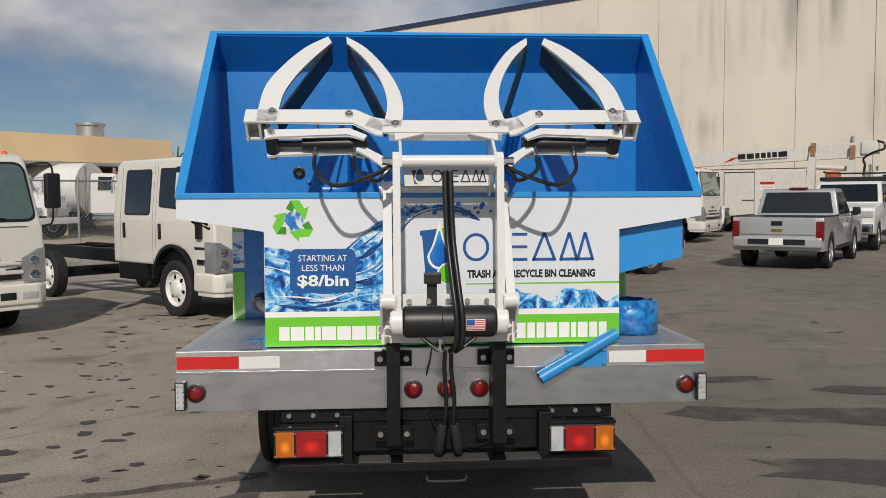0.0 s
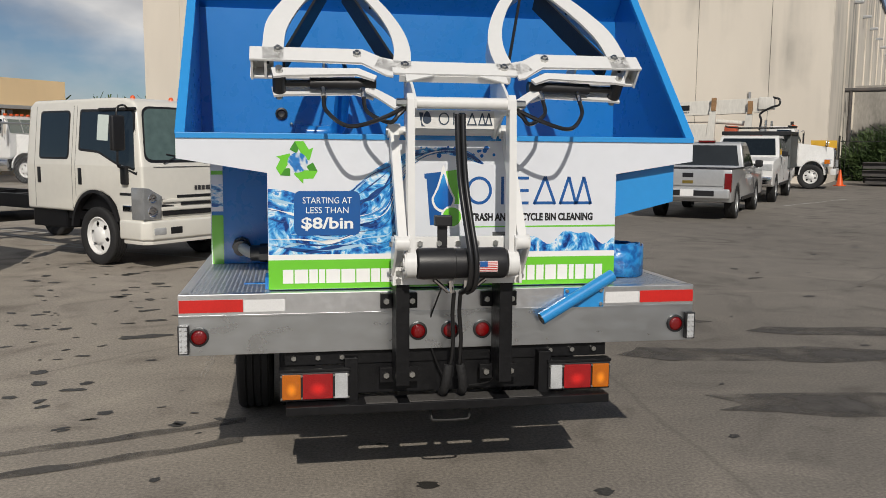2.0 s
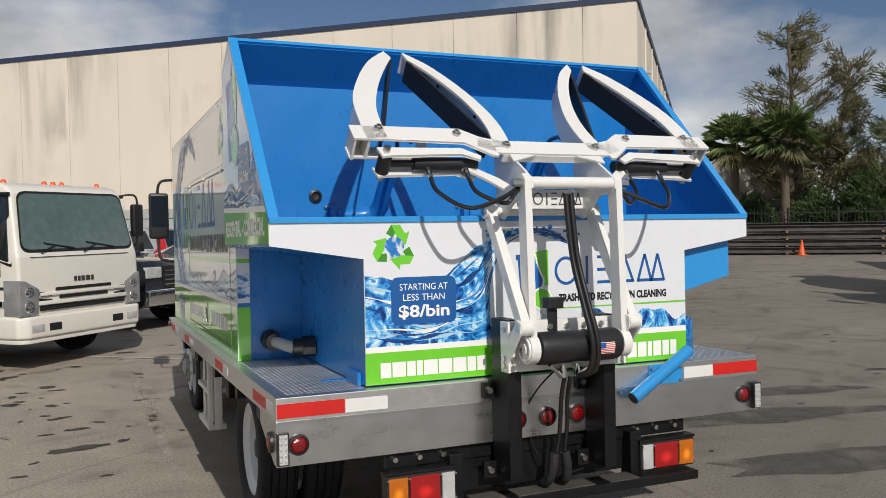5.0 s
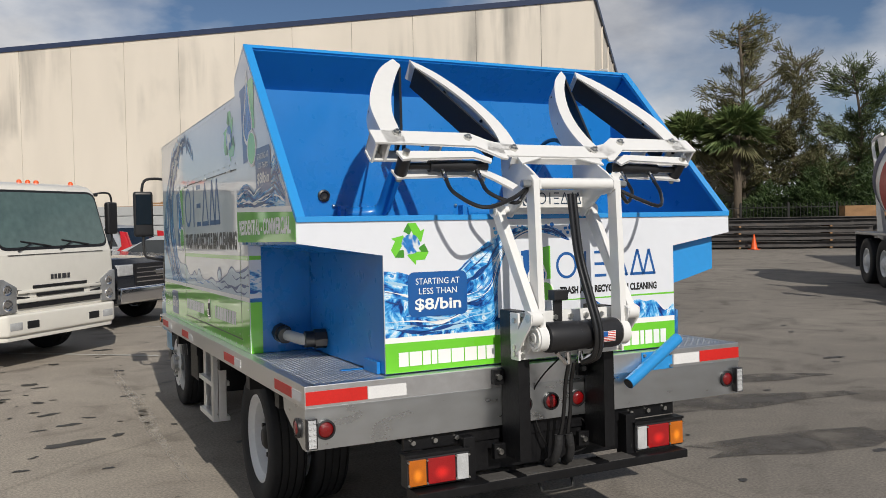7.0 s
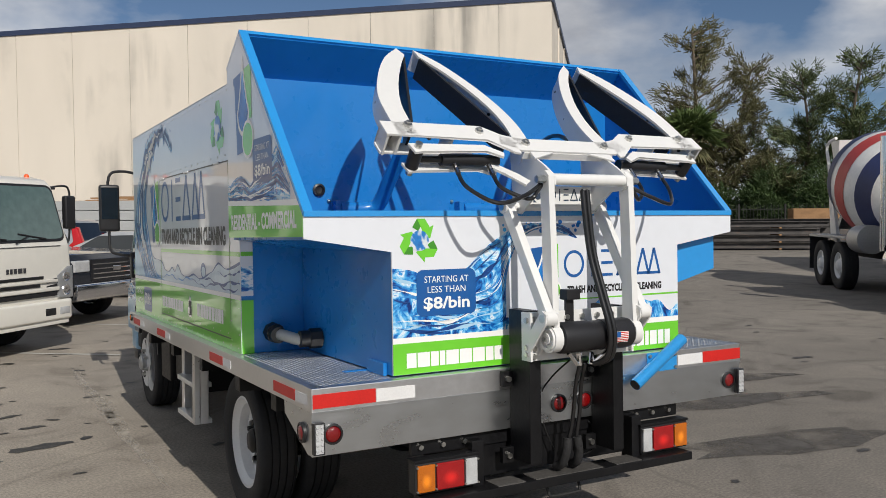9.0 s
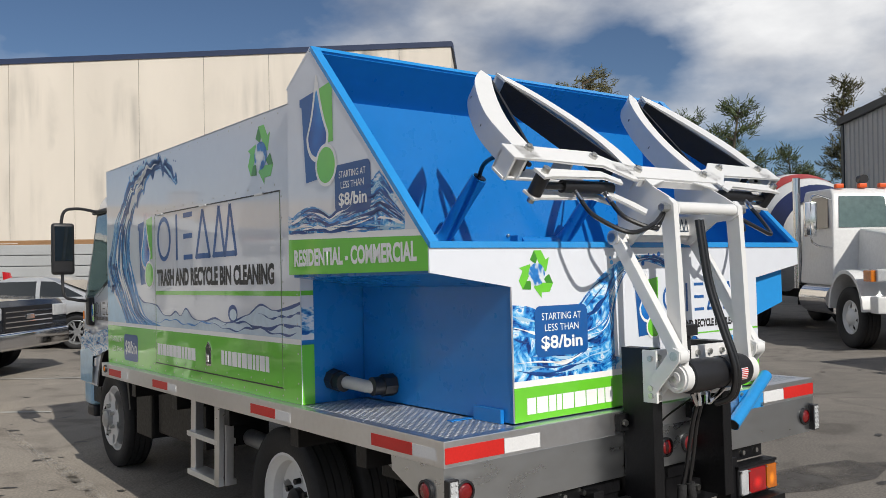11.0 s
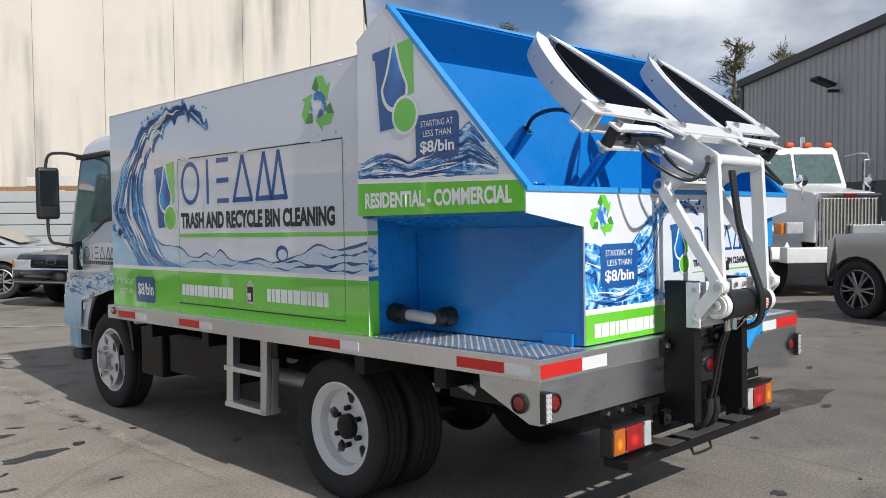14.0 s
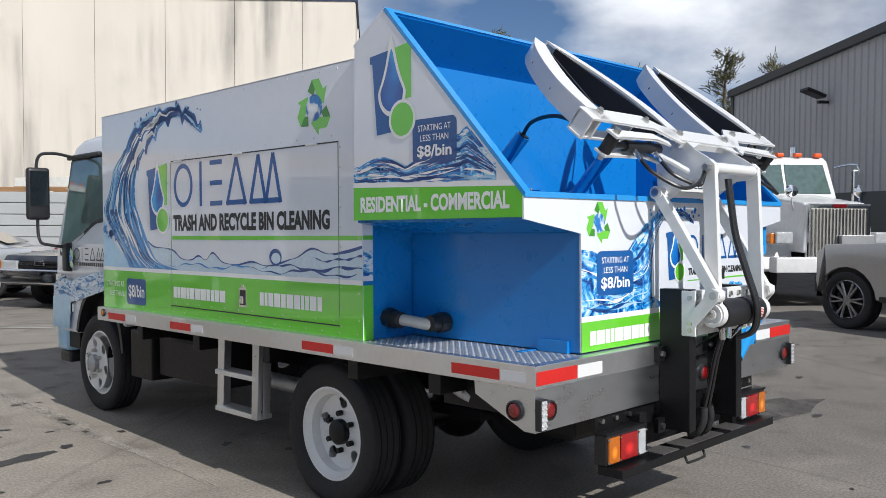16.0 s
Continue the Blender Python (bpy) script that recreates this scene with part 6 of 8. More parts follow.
        p("mirror", soften(boxed(mx - 0.095, mx + 0.095, 0.815, 0.895, 1.58, 2.03), 0.03), PLASTIC, "tall black door mirror", arm_, True)
        # dark glass colour stands in for what the mirror reflects
        p("mirror_glass", boxed(mx - 0.075, mx + 0.075, 0.808, 0.815, 1.70, 2.00), GLASS, "mirror glass with its dark reflection painted in", arm_)
        p("mirror_foot", soften(boxed(sx * 1.0 - 0.035, sx * 1.0 + 0.035, 0.64, 0.76, 1.13, 1.38), 0.02, 2), PLASTIC, "", arm_, True)
        p("cab_step", boxed(min(sx * 0.96, sx * 0.7), max(sx * 0.96, sx * 0.7), 0.54, 0.96, 0.46, 0.60, 0.01), BLACK_STEEL)
    if wrap:
        p("bumper", soften(boxed(-0.985, 0.985, 0.80, 1.06, 0.42, 0.655), 0.05), VINYL_PALE, "pale front bumper", None, True)
        p("bumper_skirt", soften(boxed(-0.97, 0.97, 0.78, 1.03, 0.32, 0.42), 0.03), PLASTIC, "black skirt under the bumper", None, True)
    else:
        p("bumper", soften(prism(bmesh.new(), [(-1.01, 0.55), (-1.01, 1.02), (-0.90, 1.10), (0.90, 1.10), (1.01, 1.02), (1.01, 0.55)], "z", 0.40, 0.66), 0.035, 3), CAB_WHITE, "off-white front bumper", None, True)
        p("bumper_lip", soften(prism(bmesh.new(), [(-0.98, 0.6), (-0.98, 1.0), (-0.88, 1.07), (0.88, 1.07), (0.98, 1.0), (0.98, 0.6)], "z", 0.34, 0.41), 0.02, 2), CAB_WHITE, "", None, True)
    for q in (-0.78, -0.52, 0.52, 0.78):
        p("fog_lamp", soften(boxed(q - 0.095, q + 0.095, 1.05, 1.106, 0.47, 0.565), 0.012, 2), CLEAR_LENS if abs(q) > 0.7 else PLASTIC, "fog lamp in a recess", None, True)
    for x in (-0.75, -0.14, 0.0, 0.14, 0.75):
        bm = lathe(bmesh.new(), [(0, 0.034), (0.03, 0.03), (0.045, 0.018), (0.05, 0.0)], 14)
        p("roof_lamp", moved(bm, pose(x, 0.58, 2.262, 0, -90, 0)), ORANGE, "orange roof marker lamp", None, True)
    p("cab_floor", boxed(-0.9, 0.9, back + 0.1, 0.9, 0.60, 0.72), BLACK_STEEL)


# the cleaning truck's own cab
CABM = Matrix.Translation((0, FY, 0.098)) @ Matrix.Diagonal((0.98, 0.86, 1, 1))
cabover(truck, CABM, False, True, True)
for x0, lift_ in ((-0.985, 0.008),):
    cut("printed_water", on_left(0, 0, lift_, x0), WATER_LINE, truck, [(-5.70, 1.10), (-5.55, 1.18), (-5.30, 1.15), (-5.05, 1.20), (-4.75, 1.24), (-4.35, 1.22), (-4.35, 1.13), (-4.50, 1.12), (-5.2, 0.98), (-5.70, 0.93)])
    cut("printed_pale_water", on_left(0, 0, lift_ + 0.0004, x0), VINYL_PALE, truck, [(-5.72, 1.0), (-5.45, 1.03), (-5.32, 1.0), (-5.33, 0.86), (-5.36, 0.73), (-5.72, 0.73)])
    bin_logo(on_left(5.36, 1.27, lift_ + 0.001, x0), 0.10, 0.17, truck)
    brand_shapes(on_left(5.24, 1.33, lift_, x0), 0.62, 0.105, truck, VINYL_BLACK)
    bars("slogan", on_left(5.24, 1.285, lift_, x0), 0.60, 0.028, 14, VINYL_BLACK, truck, 0.2)

# ---- parked cab-and-chassis trucks ----
def chassis_truck(m, crew, label):
    t = thing("chassis_truck", m, label, "truck", "chassis trucks in a row")
    cabover(t, Matrix.Diagonal((1, 1, 0.985, 1)), crew)
    for sx in (-1, 1):
        simple_wheel(t, sx * 0.86, 0, 0.395, 0.215, 0.252, sx, rim_mat=RIM_WHITE, spokes=0)
        simple_wheel(t, sx * 0.90, -3.9, 0.395, 0.215, 0.252, sx, rim_mat=RIM_WHITE, spokes=0)
        part("chassis_rail", boxed(sx * 0.40 - 0.035, sx * 0.40 + 0.035, -5.2, 0.6, 0.62, 0.84, 0.006), BLACK_STEEL, t, "bare black chassis rail")
        part("tank", boxed(min(sx * 0.5, sx * 0.92), max(sx * 0.5, sx * 0.92), -1.6, -0.75, 0.45, 0.75, 0.03), BLACK_STEEL, t)
    for y in (-2.6, -3.4, -4.4, -5.15):
        part("cross_member", boxed(-0.4, 0.4, y, y + 0.09, 0.64, 0.82), BLACK_STEEL, t)
    part("battery_box", boxed(-0.85, -0.45, -2.6, -2.1, 0.50, 0.80, 0.02), BLACK_STEEL, t)
    part("axle", rod(bmesh.new(), (-0.8, -3.9, 0.40), (0.8, -3.9, 0.40), 0.09, 12), BLACK_STEEL, t, "", True)
    return t
def front_at(x, y, head):
    """Pose by the middle of the front bumper."""
    return pose(x, y, 0, 0, 0, head) @ Matrix.Translation((0, -1.12, 0))
crew_truck = chassis_truck(front_at(-1.80, 8.30, -134.5), True, "off-white crew cab truck with a bare black chassis")
part("paper_notice", flank([(0.30, 1.68), (0.30, 2.02), (0.06, 2.03), (0.06, 1.69)], lambda z: 0.985 - 0.095 * max(0, (z / 0.985 - 1.37) / 0.905), 1, 0.010, 0.002), mat("pale_paper", (0.62, 0.70, 0.66), 0.6, vary=0.04), crew_truck, "pale paper behind the window")
chassis_truck(front_at(-5.14, 6.25, -134.5), False, "off-white single cab truck with a bare black chassis")


# ---- cars and pickups ----
def car(name, m, label, paint, length, width, hood_z, belt_z, roof_z, cab0, cab1, bed=False, rear_glass=None, wheel=(0.36, 0.23, 0.22), base=None, category="car", rim=None, spokes=6, ground_z=0.28, grille=True, slope=(0.55, 0.35), dark_trim=False, group="", chrome_bar=False, amber=False, over=None):
    """Body from lower shell with wheel arches, glasshouse, lamps, bumpers and wheels; y = 0 at the middle."""
    t = thing(name, m, label, category, group)
    L, W = length / 2, width / 2
    r, rim_r, tw = wheel
    wb = base or length * 0.6
    yf, yr = wb / 2 - 0.02 * length + 0.06, -wb / 2 - 0.02 * length + 0.06
    if over:
        yf = L - over
        yr = yf - wb
    g = ground_z
    af = [(yf + (r + 0.07) * math.cos(math.pi * k / 10), max(g, r + (r + 0.07) * math.sin(math.pi * k / 10))) for k in range(11)]
    ar = [(yr + (r + 0.07) * math.cos(math.pi * k / 10), max(g, r + (r + 0.07) * math.sin(math.pi * k / 10))) for k in range(11)]
    lowp = [(L - 0.04, g + 0.05), (L, g + 0.22), (L - 0.01, hood_z - 0.18), (L - 0.14, hood_z - 0.03), (cab1 + 0.02, belt_z), (cab0, belt_z)]
    if bed:
        lowp += [(cab0 - 0.02, belt_z + 0.02), (-L + 0.02, belt_z + 0.02), (-L, belt_z - 0.05), (-L + 0.02, g + 0.2)]
    else:
        lowp += [(-L + 0.12, belt_z), (-L, belt_z - 0.2), (-L + 0.02, g + 0.2)]
    lowp += [(-L + 0.08, g)] + list(reversed(ar)) + list(reversed(af)) + [(L - 0.15, g)]
    part("body", soften(tapered(lowp, 0, 9, W, W), 0.035, 2), paint, t, "painted body shell", True)
    part("underbody", boxed(-W + 0.12, W - 0.12, -L + 0.3, L - 0.3, g - 0.02, g + 0.25), BLACK_STEEL, t)
    for q in (yf, yr):
        part("wheel_well", boxed(-W + 0.06, W - 0.06, q - r - 0.05, q + r + 0.05, g + 0.2, r * 2 + 0.05), BLACK_STEEL, t)
    wr = W - 0.14
    hw = lambda z: W - 0.02 + (wr - W + 0.02) * min(1, max(0, (z - belt_z) / (roof_z - belt_z)))
    sf, sb = slope
    top = [(cab1, belt_z), (cab1 - sf, roof_z - 0.05), (cab1 - sf - 0.15, roof_z), (cab0 + sb + 0.1, roof_z), (cab0 + sb, roof_z - 0.04), (cab0, belt_z)]
    part("cabin", soften(tapered(top, belt_z, roof_z, W - 0.02, wr), 0.04, 2), paint, t, "", True)
    h = roof_z - belt_z
    def lerp(z):
        k = (z - belt_z) / h
        return cab1 - sf * k, cab0 + sb * k
    f0, b0 = lerp(belt_z + 0.06); f1, b1 = lerp(roof_z - 0.09)
    mid = (cab0 + cab1 - sf * 0.5) / 2
    for sx in (-1, 1):
        if cab1 - cab0 > 1.9:
            part("side_window", flank([(f0 - 0.22, belt_z + 0.05), (f1 - 0.12, roof_z - 0.09), (mid + 0.03, roof_z - 0.08), (mid + 0.03, belt_z + 0.05)], hw, sx), GLASS, t, "dark side window")
            part("side_window", flank([(mid - 0.05, belt_z + 0.05), (mid - 0.05, roof_z - 0.08), (b1 + 0.12, roof_z - 0.09), (b0 + 0.16, belt_z + 0.05)], hw, sx), GLASS, t, "dark side window")
            part("door_gap", boxed(sx * W - 0.003, sx * W + 0.003, mid - 0.012, mid - 0.004, g + 0.12, belt_z), PLASTIC, t)
        else:
            part("side_window", flank([(f0 - 0.2, belt_z + 0.05), (f1 - 0.12, roof_z - 0.09), (b1 + 0.12, roof_z - 0.09), (b0 + 0.12, belt_z + 0.05)], hw, sx), GLASS, t, "dark side window")
        part("door_gap", boxed(sx * W - 0.003, sx * W + 0.003, cab1 - 0.20, cab1 - 0.192, g + 0.15, belt_z), PLASTIC, t)
        part("door_handle", boxed(sx * W - 0.02, sx * W + 0.02, mid + 0.08, mid + 0.26, belt_z - 0.14, belt_z - 0.10, 0.008), CHROME if dark_trim else paint, t)
        mi = part("mirror", soften(boxed(sx * (W + 0.11) - 0.09, sx * (W + 0.11) + 0.09, cab1 - 0.28, cab1 - 0.14, belt_z + 0.02, belt_z + 0.20), 0.04), PLASTIC if dark_trim else paint, t, "door mirror", True)
        part("sill", boxed(sx * W - 0.04, sx * W + 0.03, yr + r + 0.15, yf - r - 0.15, g - 0.02, g + 0.06, 0.01), PLASTIC, t)
        simple_wheel(t, sx * (W - tw / 2 + 0.005), yf, r, tw, rim_r, sx, rim_mat=rim or GALV, spokes=spokes)
        simple_wheel(t, sx * (W - tw / 2 + 0.005), yr, r, tw, rim_r, sx, rim_mat=rim or GALV, spokes=spokes)
        hl = part("head_lamp", soften(boxed(sx * (W - 0.20) - 0.18, sx * (W - 0.20) + 0.18, L - 0.16, L + 0.012, hood_z - 0.30, hood_z - 0.12), 0.02), CLEAR_LENS, t, "clear head lamp", True)
        if amber:
            part("indicator", boxed(sx * (W - 0.03) - 0.05, sx * (W - 0.03) + 0.05, L - 0.2, L + 0.004, hood_z - 0.30, hood_z - 0.12, 0.01), AMBER, hl, "amber indicator")
        tl = part("tail_lamp", soften(boxed(sx * (W - 0.07) - 0.075, sx * (W - 0.07) + 0.075, -L - 0.012, -L + 0.12, belt_z - 0.48, belt_z - 0.06), 0.012), RED_LENS, t, "red tail lamp", True)
    # front and rear glass
    def pane(y0, z0, y1, z1, w0, w1, out):
        d = Vector((0, z1 - z0, y0 - y1)).normalized() * out
        bm = bmesh.new()
        v = [bm.verts.new((x, y + d.y, z + d.z)) for x, y, z in ((-w0, y0, z0), (w0, y0, z0), (w1, y1, z1), (-w1, y1, z1))]
        f = bm.faces.new(v)
        rr = bmesh.ops.extrude_face_region(bm, geom=[f])
        bmesh.ops.translate(bm, verts=[q for q in rr["geom"] if isinstance(q, bmesh.types.BMVert)], vec=-d * 0.7)
        return bm
    part("windscreen", pane(cab1 - sf * 0.08, belt_z + 0.06 * h * 1.3, cab1 - sf * 0.88, roof_z - 0.10, W - 0.14, wr - 0.09, 0.012), GLASS, t, "windscreen")
    part("rear_window", pane(cab0 + sb * 0.10, belt_z + 0.08, cab0 + sb * 0.86, roof_z - 0.09, W - 0.14, wr - 0.09, -0.012 if sb >= 0 else 0.012), GLASS, t, "dark rear window")
    part("front_bumper", soften(boxed(-W + 0.02, W - 0.02, L - 0.2, L + 0.06, g + 0.04, g + 0.30), 0.04), CHROME if chrome_bar else (PLASTIC if dark_trim else paint), t, "front bumper", True)
    part("rear_bumper", soften(boxed(-W + 0.02, W - 0.02, -L - 0.08, -L + 0.15, g + 0.08, g + 0.30), 0.04), SILVER if bed else paint, t, "rear bumper", True)
    part("bumper_inset", boxed(-W + 0.35, W - 0.35, -L - 0.087, -L - 0.07, g + 0.14, g + 0.26), PLASTIC, t)
    part("number_plate", boxed(-0.15, 0.15, -L - 0.092, -L - 0.086, g + 0.13, g + 0.28), VINYL_LIGHT, t, "plain number plate")
    if grille:
        gr = part("grille", boxed(-W + 0.42, W - 0.42, L - 0.05, L + 0.02, g + 0.32, hood_z - 0.11, 0.01), PLASTIC, t, "black grille")
        for k in range(4):
            z = g + 0.36 + k * (hood_z - g - 0.52) / 3.5
            part("grille_bar", boxed(-W + 0.44, W - 0.44, L + 0.014, L + 0.028, z, z + 0.018), CHROME if chrome_bar else BLACK_STEEL, gr)
        part("maker_badge", boxed(-0.10, 0.10, L + 0.02, L + 0.04, (g + hood_z) / 2 + 0.08, (g + hood_z) / 2 + 0.16, 0.01), CHROME, gr, "plain chrome badge")
    if bed:
        for sx in (-1, 1):
            part("bed_rail", boxed(sx * W - 0.06, sx * W + 0.002, -L + 0.05, cab0 - 0.03, belt_z + 0.02, belt_z + 0.05, 0.01), PLASTIC, t)
        part("tonneau", boxed(-W + 0.06, W - 0.06, -L + 0.06, cab0 - 0.03, belt_z + 0.015, belt_z + 0.028), PLASTIC, t)
        tg = part("tailgate", soften(boxed(-W + 0.16, W - 0.16, -L - 0.018, -L + 0.03, g + 0.36, belt_z + 0.02), 0.015), paint, t, "tailgate", True)
        part("gate_handle", boxed(-0.12, 0.12, -L - 0.026, -L - 0.017, belt_z - 0.16, belt_z - 0.06, 0.006), PLASTIC, tg)
        part("gate_badge", boxed(-0.12, 0.12, -L - 0.024, -L - 0.017, belt_z - 0.30, belt_z - 0.23, 0.004), mat("brass_badge", (0.5, 0.36, 0.1), 0.3, 0.9), tg, "plain brass-coloured badge")
        part("brake_lamp", boxed(-0.2, 0.2, cab0 + sb - 0.02, cab0 + sb + 0.08, roof_z - 0.015, roof_z + 0.03, 0.006), RED_LENS, t)
    return t


p = Vector((8.92, 15.22, 0)) + N * 1.55
car("pickup", pose(p.x, p.y, 0, 0, 0, HEAD_N), "silver double cab pickup parked facing the hall", SILVER, 5.4, 1.89, 1.10, 1.13, 1.78, -0.75, 1.15, True, wheel=(0.385, 0.24, 0.25), base=3.26, category="pickup", ground_z=0.42, dark_trim=True, slope=(0.75, 0.16), spokes=5)
p = Vector((13.9, 20.0, 0)) + N * 1.9 - U * 1.0
f350 = car("work_pickup", pose(p.x, p.y, 0, 0, 0, HEAD_N + 180), "white crew cab work pickup with a dark dump body", TRUCK_WHITE, 6.0, 2.03, 1.28, 1.35, 2.02, -1.0, 1.25, True, wheel=(0.41, 0.24, 0.25), base=3.9, category="pickup", ground_z=0.5, dark_trim=True, slope=(0.65, 0.1), chrome_bar=True)
part("dump_body", soften(boxed(-1.08, 1.08, -3.6, -1.1, 0.95, 2.05), 0.02), mat("grey_dump_body", (0.11, 0.12, 0.12), 0.5, 0.2, vary=0.2, scale=3), f350, "dark grey dump body")
part("rack", tube(bmesh.new(), [(-1.0, -0.9, 2.35), (-1.0, -3.6, 2.35), (1.0, -3.6, 2.35), (1.0, -0.9, 2.35)], 0.03, 8, 2), IRON, f350, "black ladder rack")
part("tarp_roll", boxed(-1.1, 1.1, -3.5, -0.8, 2.05, 2.18, 0.03), PLASTIC, f350, "black rolled tarpaulin")
p = Vector((9.32, -0.05, 0))
car("pickup", pose(p.x, p.y, 0, 0, 0, -18), "warm silver pickup with black and chrome wheels", CHAMPAGNE, 5.85, 2.03, 1.26, 1.28, 1.90, -0.8, 1.35, True, wheel=(0.42, 0.29, 0.28), base=3.7, category="pickup", ground_z=0.46, dark_trim=True, slope=(0.8, 0.15), rim=mat("machined_black_rim", (0.30, 0.30, 0.31), 0.25, 0.9, vary=0.3, scale=20), spokes=6, over=0.52)
p = Vector((-0.30, 11.75, 0)) - Vector((0.70, -0.714, 0)) * 2.7
car("pickup", pose(p.x, p.y, 0, 0, 0, HEAD_U - 8), "dark blue-grey pickup truck with a chrome grille bar", DARK_PAINT, 5.6, 2.0, 1.16, 1.20, 1.86, -0.8, 1.0, True, wheel=(0.39, 0.23, 0.25), category="pickup", ground_z=0.38, dark_trim=True, chrome_bar=True, slope=(0.7, 0.3))
p = Vector((1.45, 12.85, 0)) + Vector((0.902, 0.431, 0)) * 2.35
car("compact_pickup", pose(p.x, p.y, 0, 0, 0, 115.5), "black compact pickup with amber corner lamps", DARK_PAINT, 4.7, 1.75, 0.95, 1.0, 1.55, -0.6, 0.75, True, wheel=(0.34, 0.2, 0.22), category="pickup", ground_z=0.4, dark_trim=True, chrome_bar=True, amber=True, slope=(0.6, 0.12))
p = Vector((0.21, 17.28, 0)) + U * 0.6
car("sedan", pose(p.x, p.y, 0, 0, 0, HEAD_U + 184), "silver sedan with dark alloy wheels", SILVER, 4.65, 1.80, 0.92, 0.98, 1.42, -1.85, 1.0, False, wheel=(0.33, 0.235, 0.21), ground_z=0.24, slope=(0.95, 0.95))
p = Vector((1.0, 19.1, 0)) - U * 2.75
RED_CORNER = mat("bright_red_lens", (0.5, 0.012, 0.015), 0.15, vary=0.2, scale=12, coat=0.6)
cross = car("crossover", pose(p.x, p.y, 0, 0, 0, HEAD_U + 180), "light silver crossover with tall red tail lamps", SILVER_LIGHT, 4.55, 1.82, 1.02, 1.10, 1.68, -2.15, 0.95, False, wheel=(0.345, 0.22, 0.22), ground_z=0.28, slope=(0.8, 0.45))
for sx in (-1, 1):
    part("corner_lamp", soften(prism(bmesh.new(), [(-2.30, 0.92), (-2.30, 1.12), (-2.16, 1.50), (-2.02, 1.52), (-2.06, 1.16), (-1.86, 0.98), (-1.92, 0.92)], "x", sx * 0.80, sx * 0.925), 0.012, 2), RED_CORNER, cross, "tall red corner lamp", True)
p = Vector((10.3, 29.9, 0))
car("work_pickup", pose(p.x, p.y, 0, 0, 0, HEAD_U + 10), "white pickup with a black grille", TRUCK_WHITE, 5.8, 2.03, 1.22, 1.26, 1.92, -0.9, 1.25, True, wheel=(0.41, 0.24, 0.25), category="pickup", ground_z=0.46, dark_trim=True, slope=(0.7, 0.12))

# white cab-over box truck beyond the tail
p = Vector((11.35, 24.6, 0)) - U * 0.55
hino = thing("delivery_truck", pose(p.x, p.y, 0, 0, 0, HEAD_U) @ Matrix.Translation((0, -1.12, 0)), "white cab-over delivery truck with a black grille", "truck")
cabover(hino, Matrix.Diagonal((1.08, 1.05, 1.12, 1)), False)
for sx in (-1, 1):
    simple_wheel(hino, sx * 0.92, 0, 0.42, 0.23, 0.26, sx, rim_mat=RIM_WHITE, spokes=0)
    simple_wheel(hino, sx * 0.92, -4.2, 0.42, 0.23, 0.26, sx, rim_mat=RIM_WHITE, spokes=0)
part("cargo_box", soften(boxed(-1.2, 1.2, -6.6, -0.75, 0.95, 2.35), 0.03), TRUCK_WHITE, hino, "plain white cargo body")
part("chassis", boxed(-0.5, 0.5, -6.4, 0.5, 0.6, 0.95), BLACK_STEEL, hino)


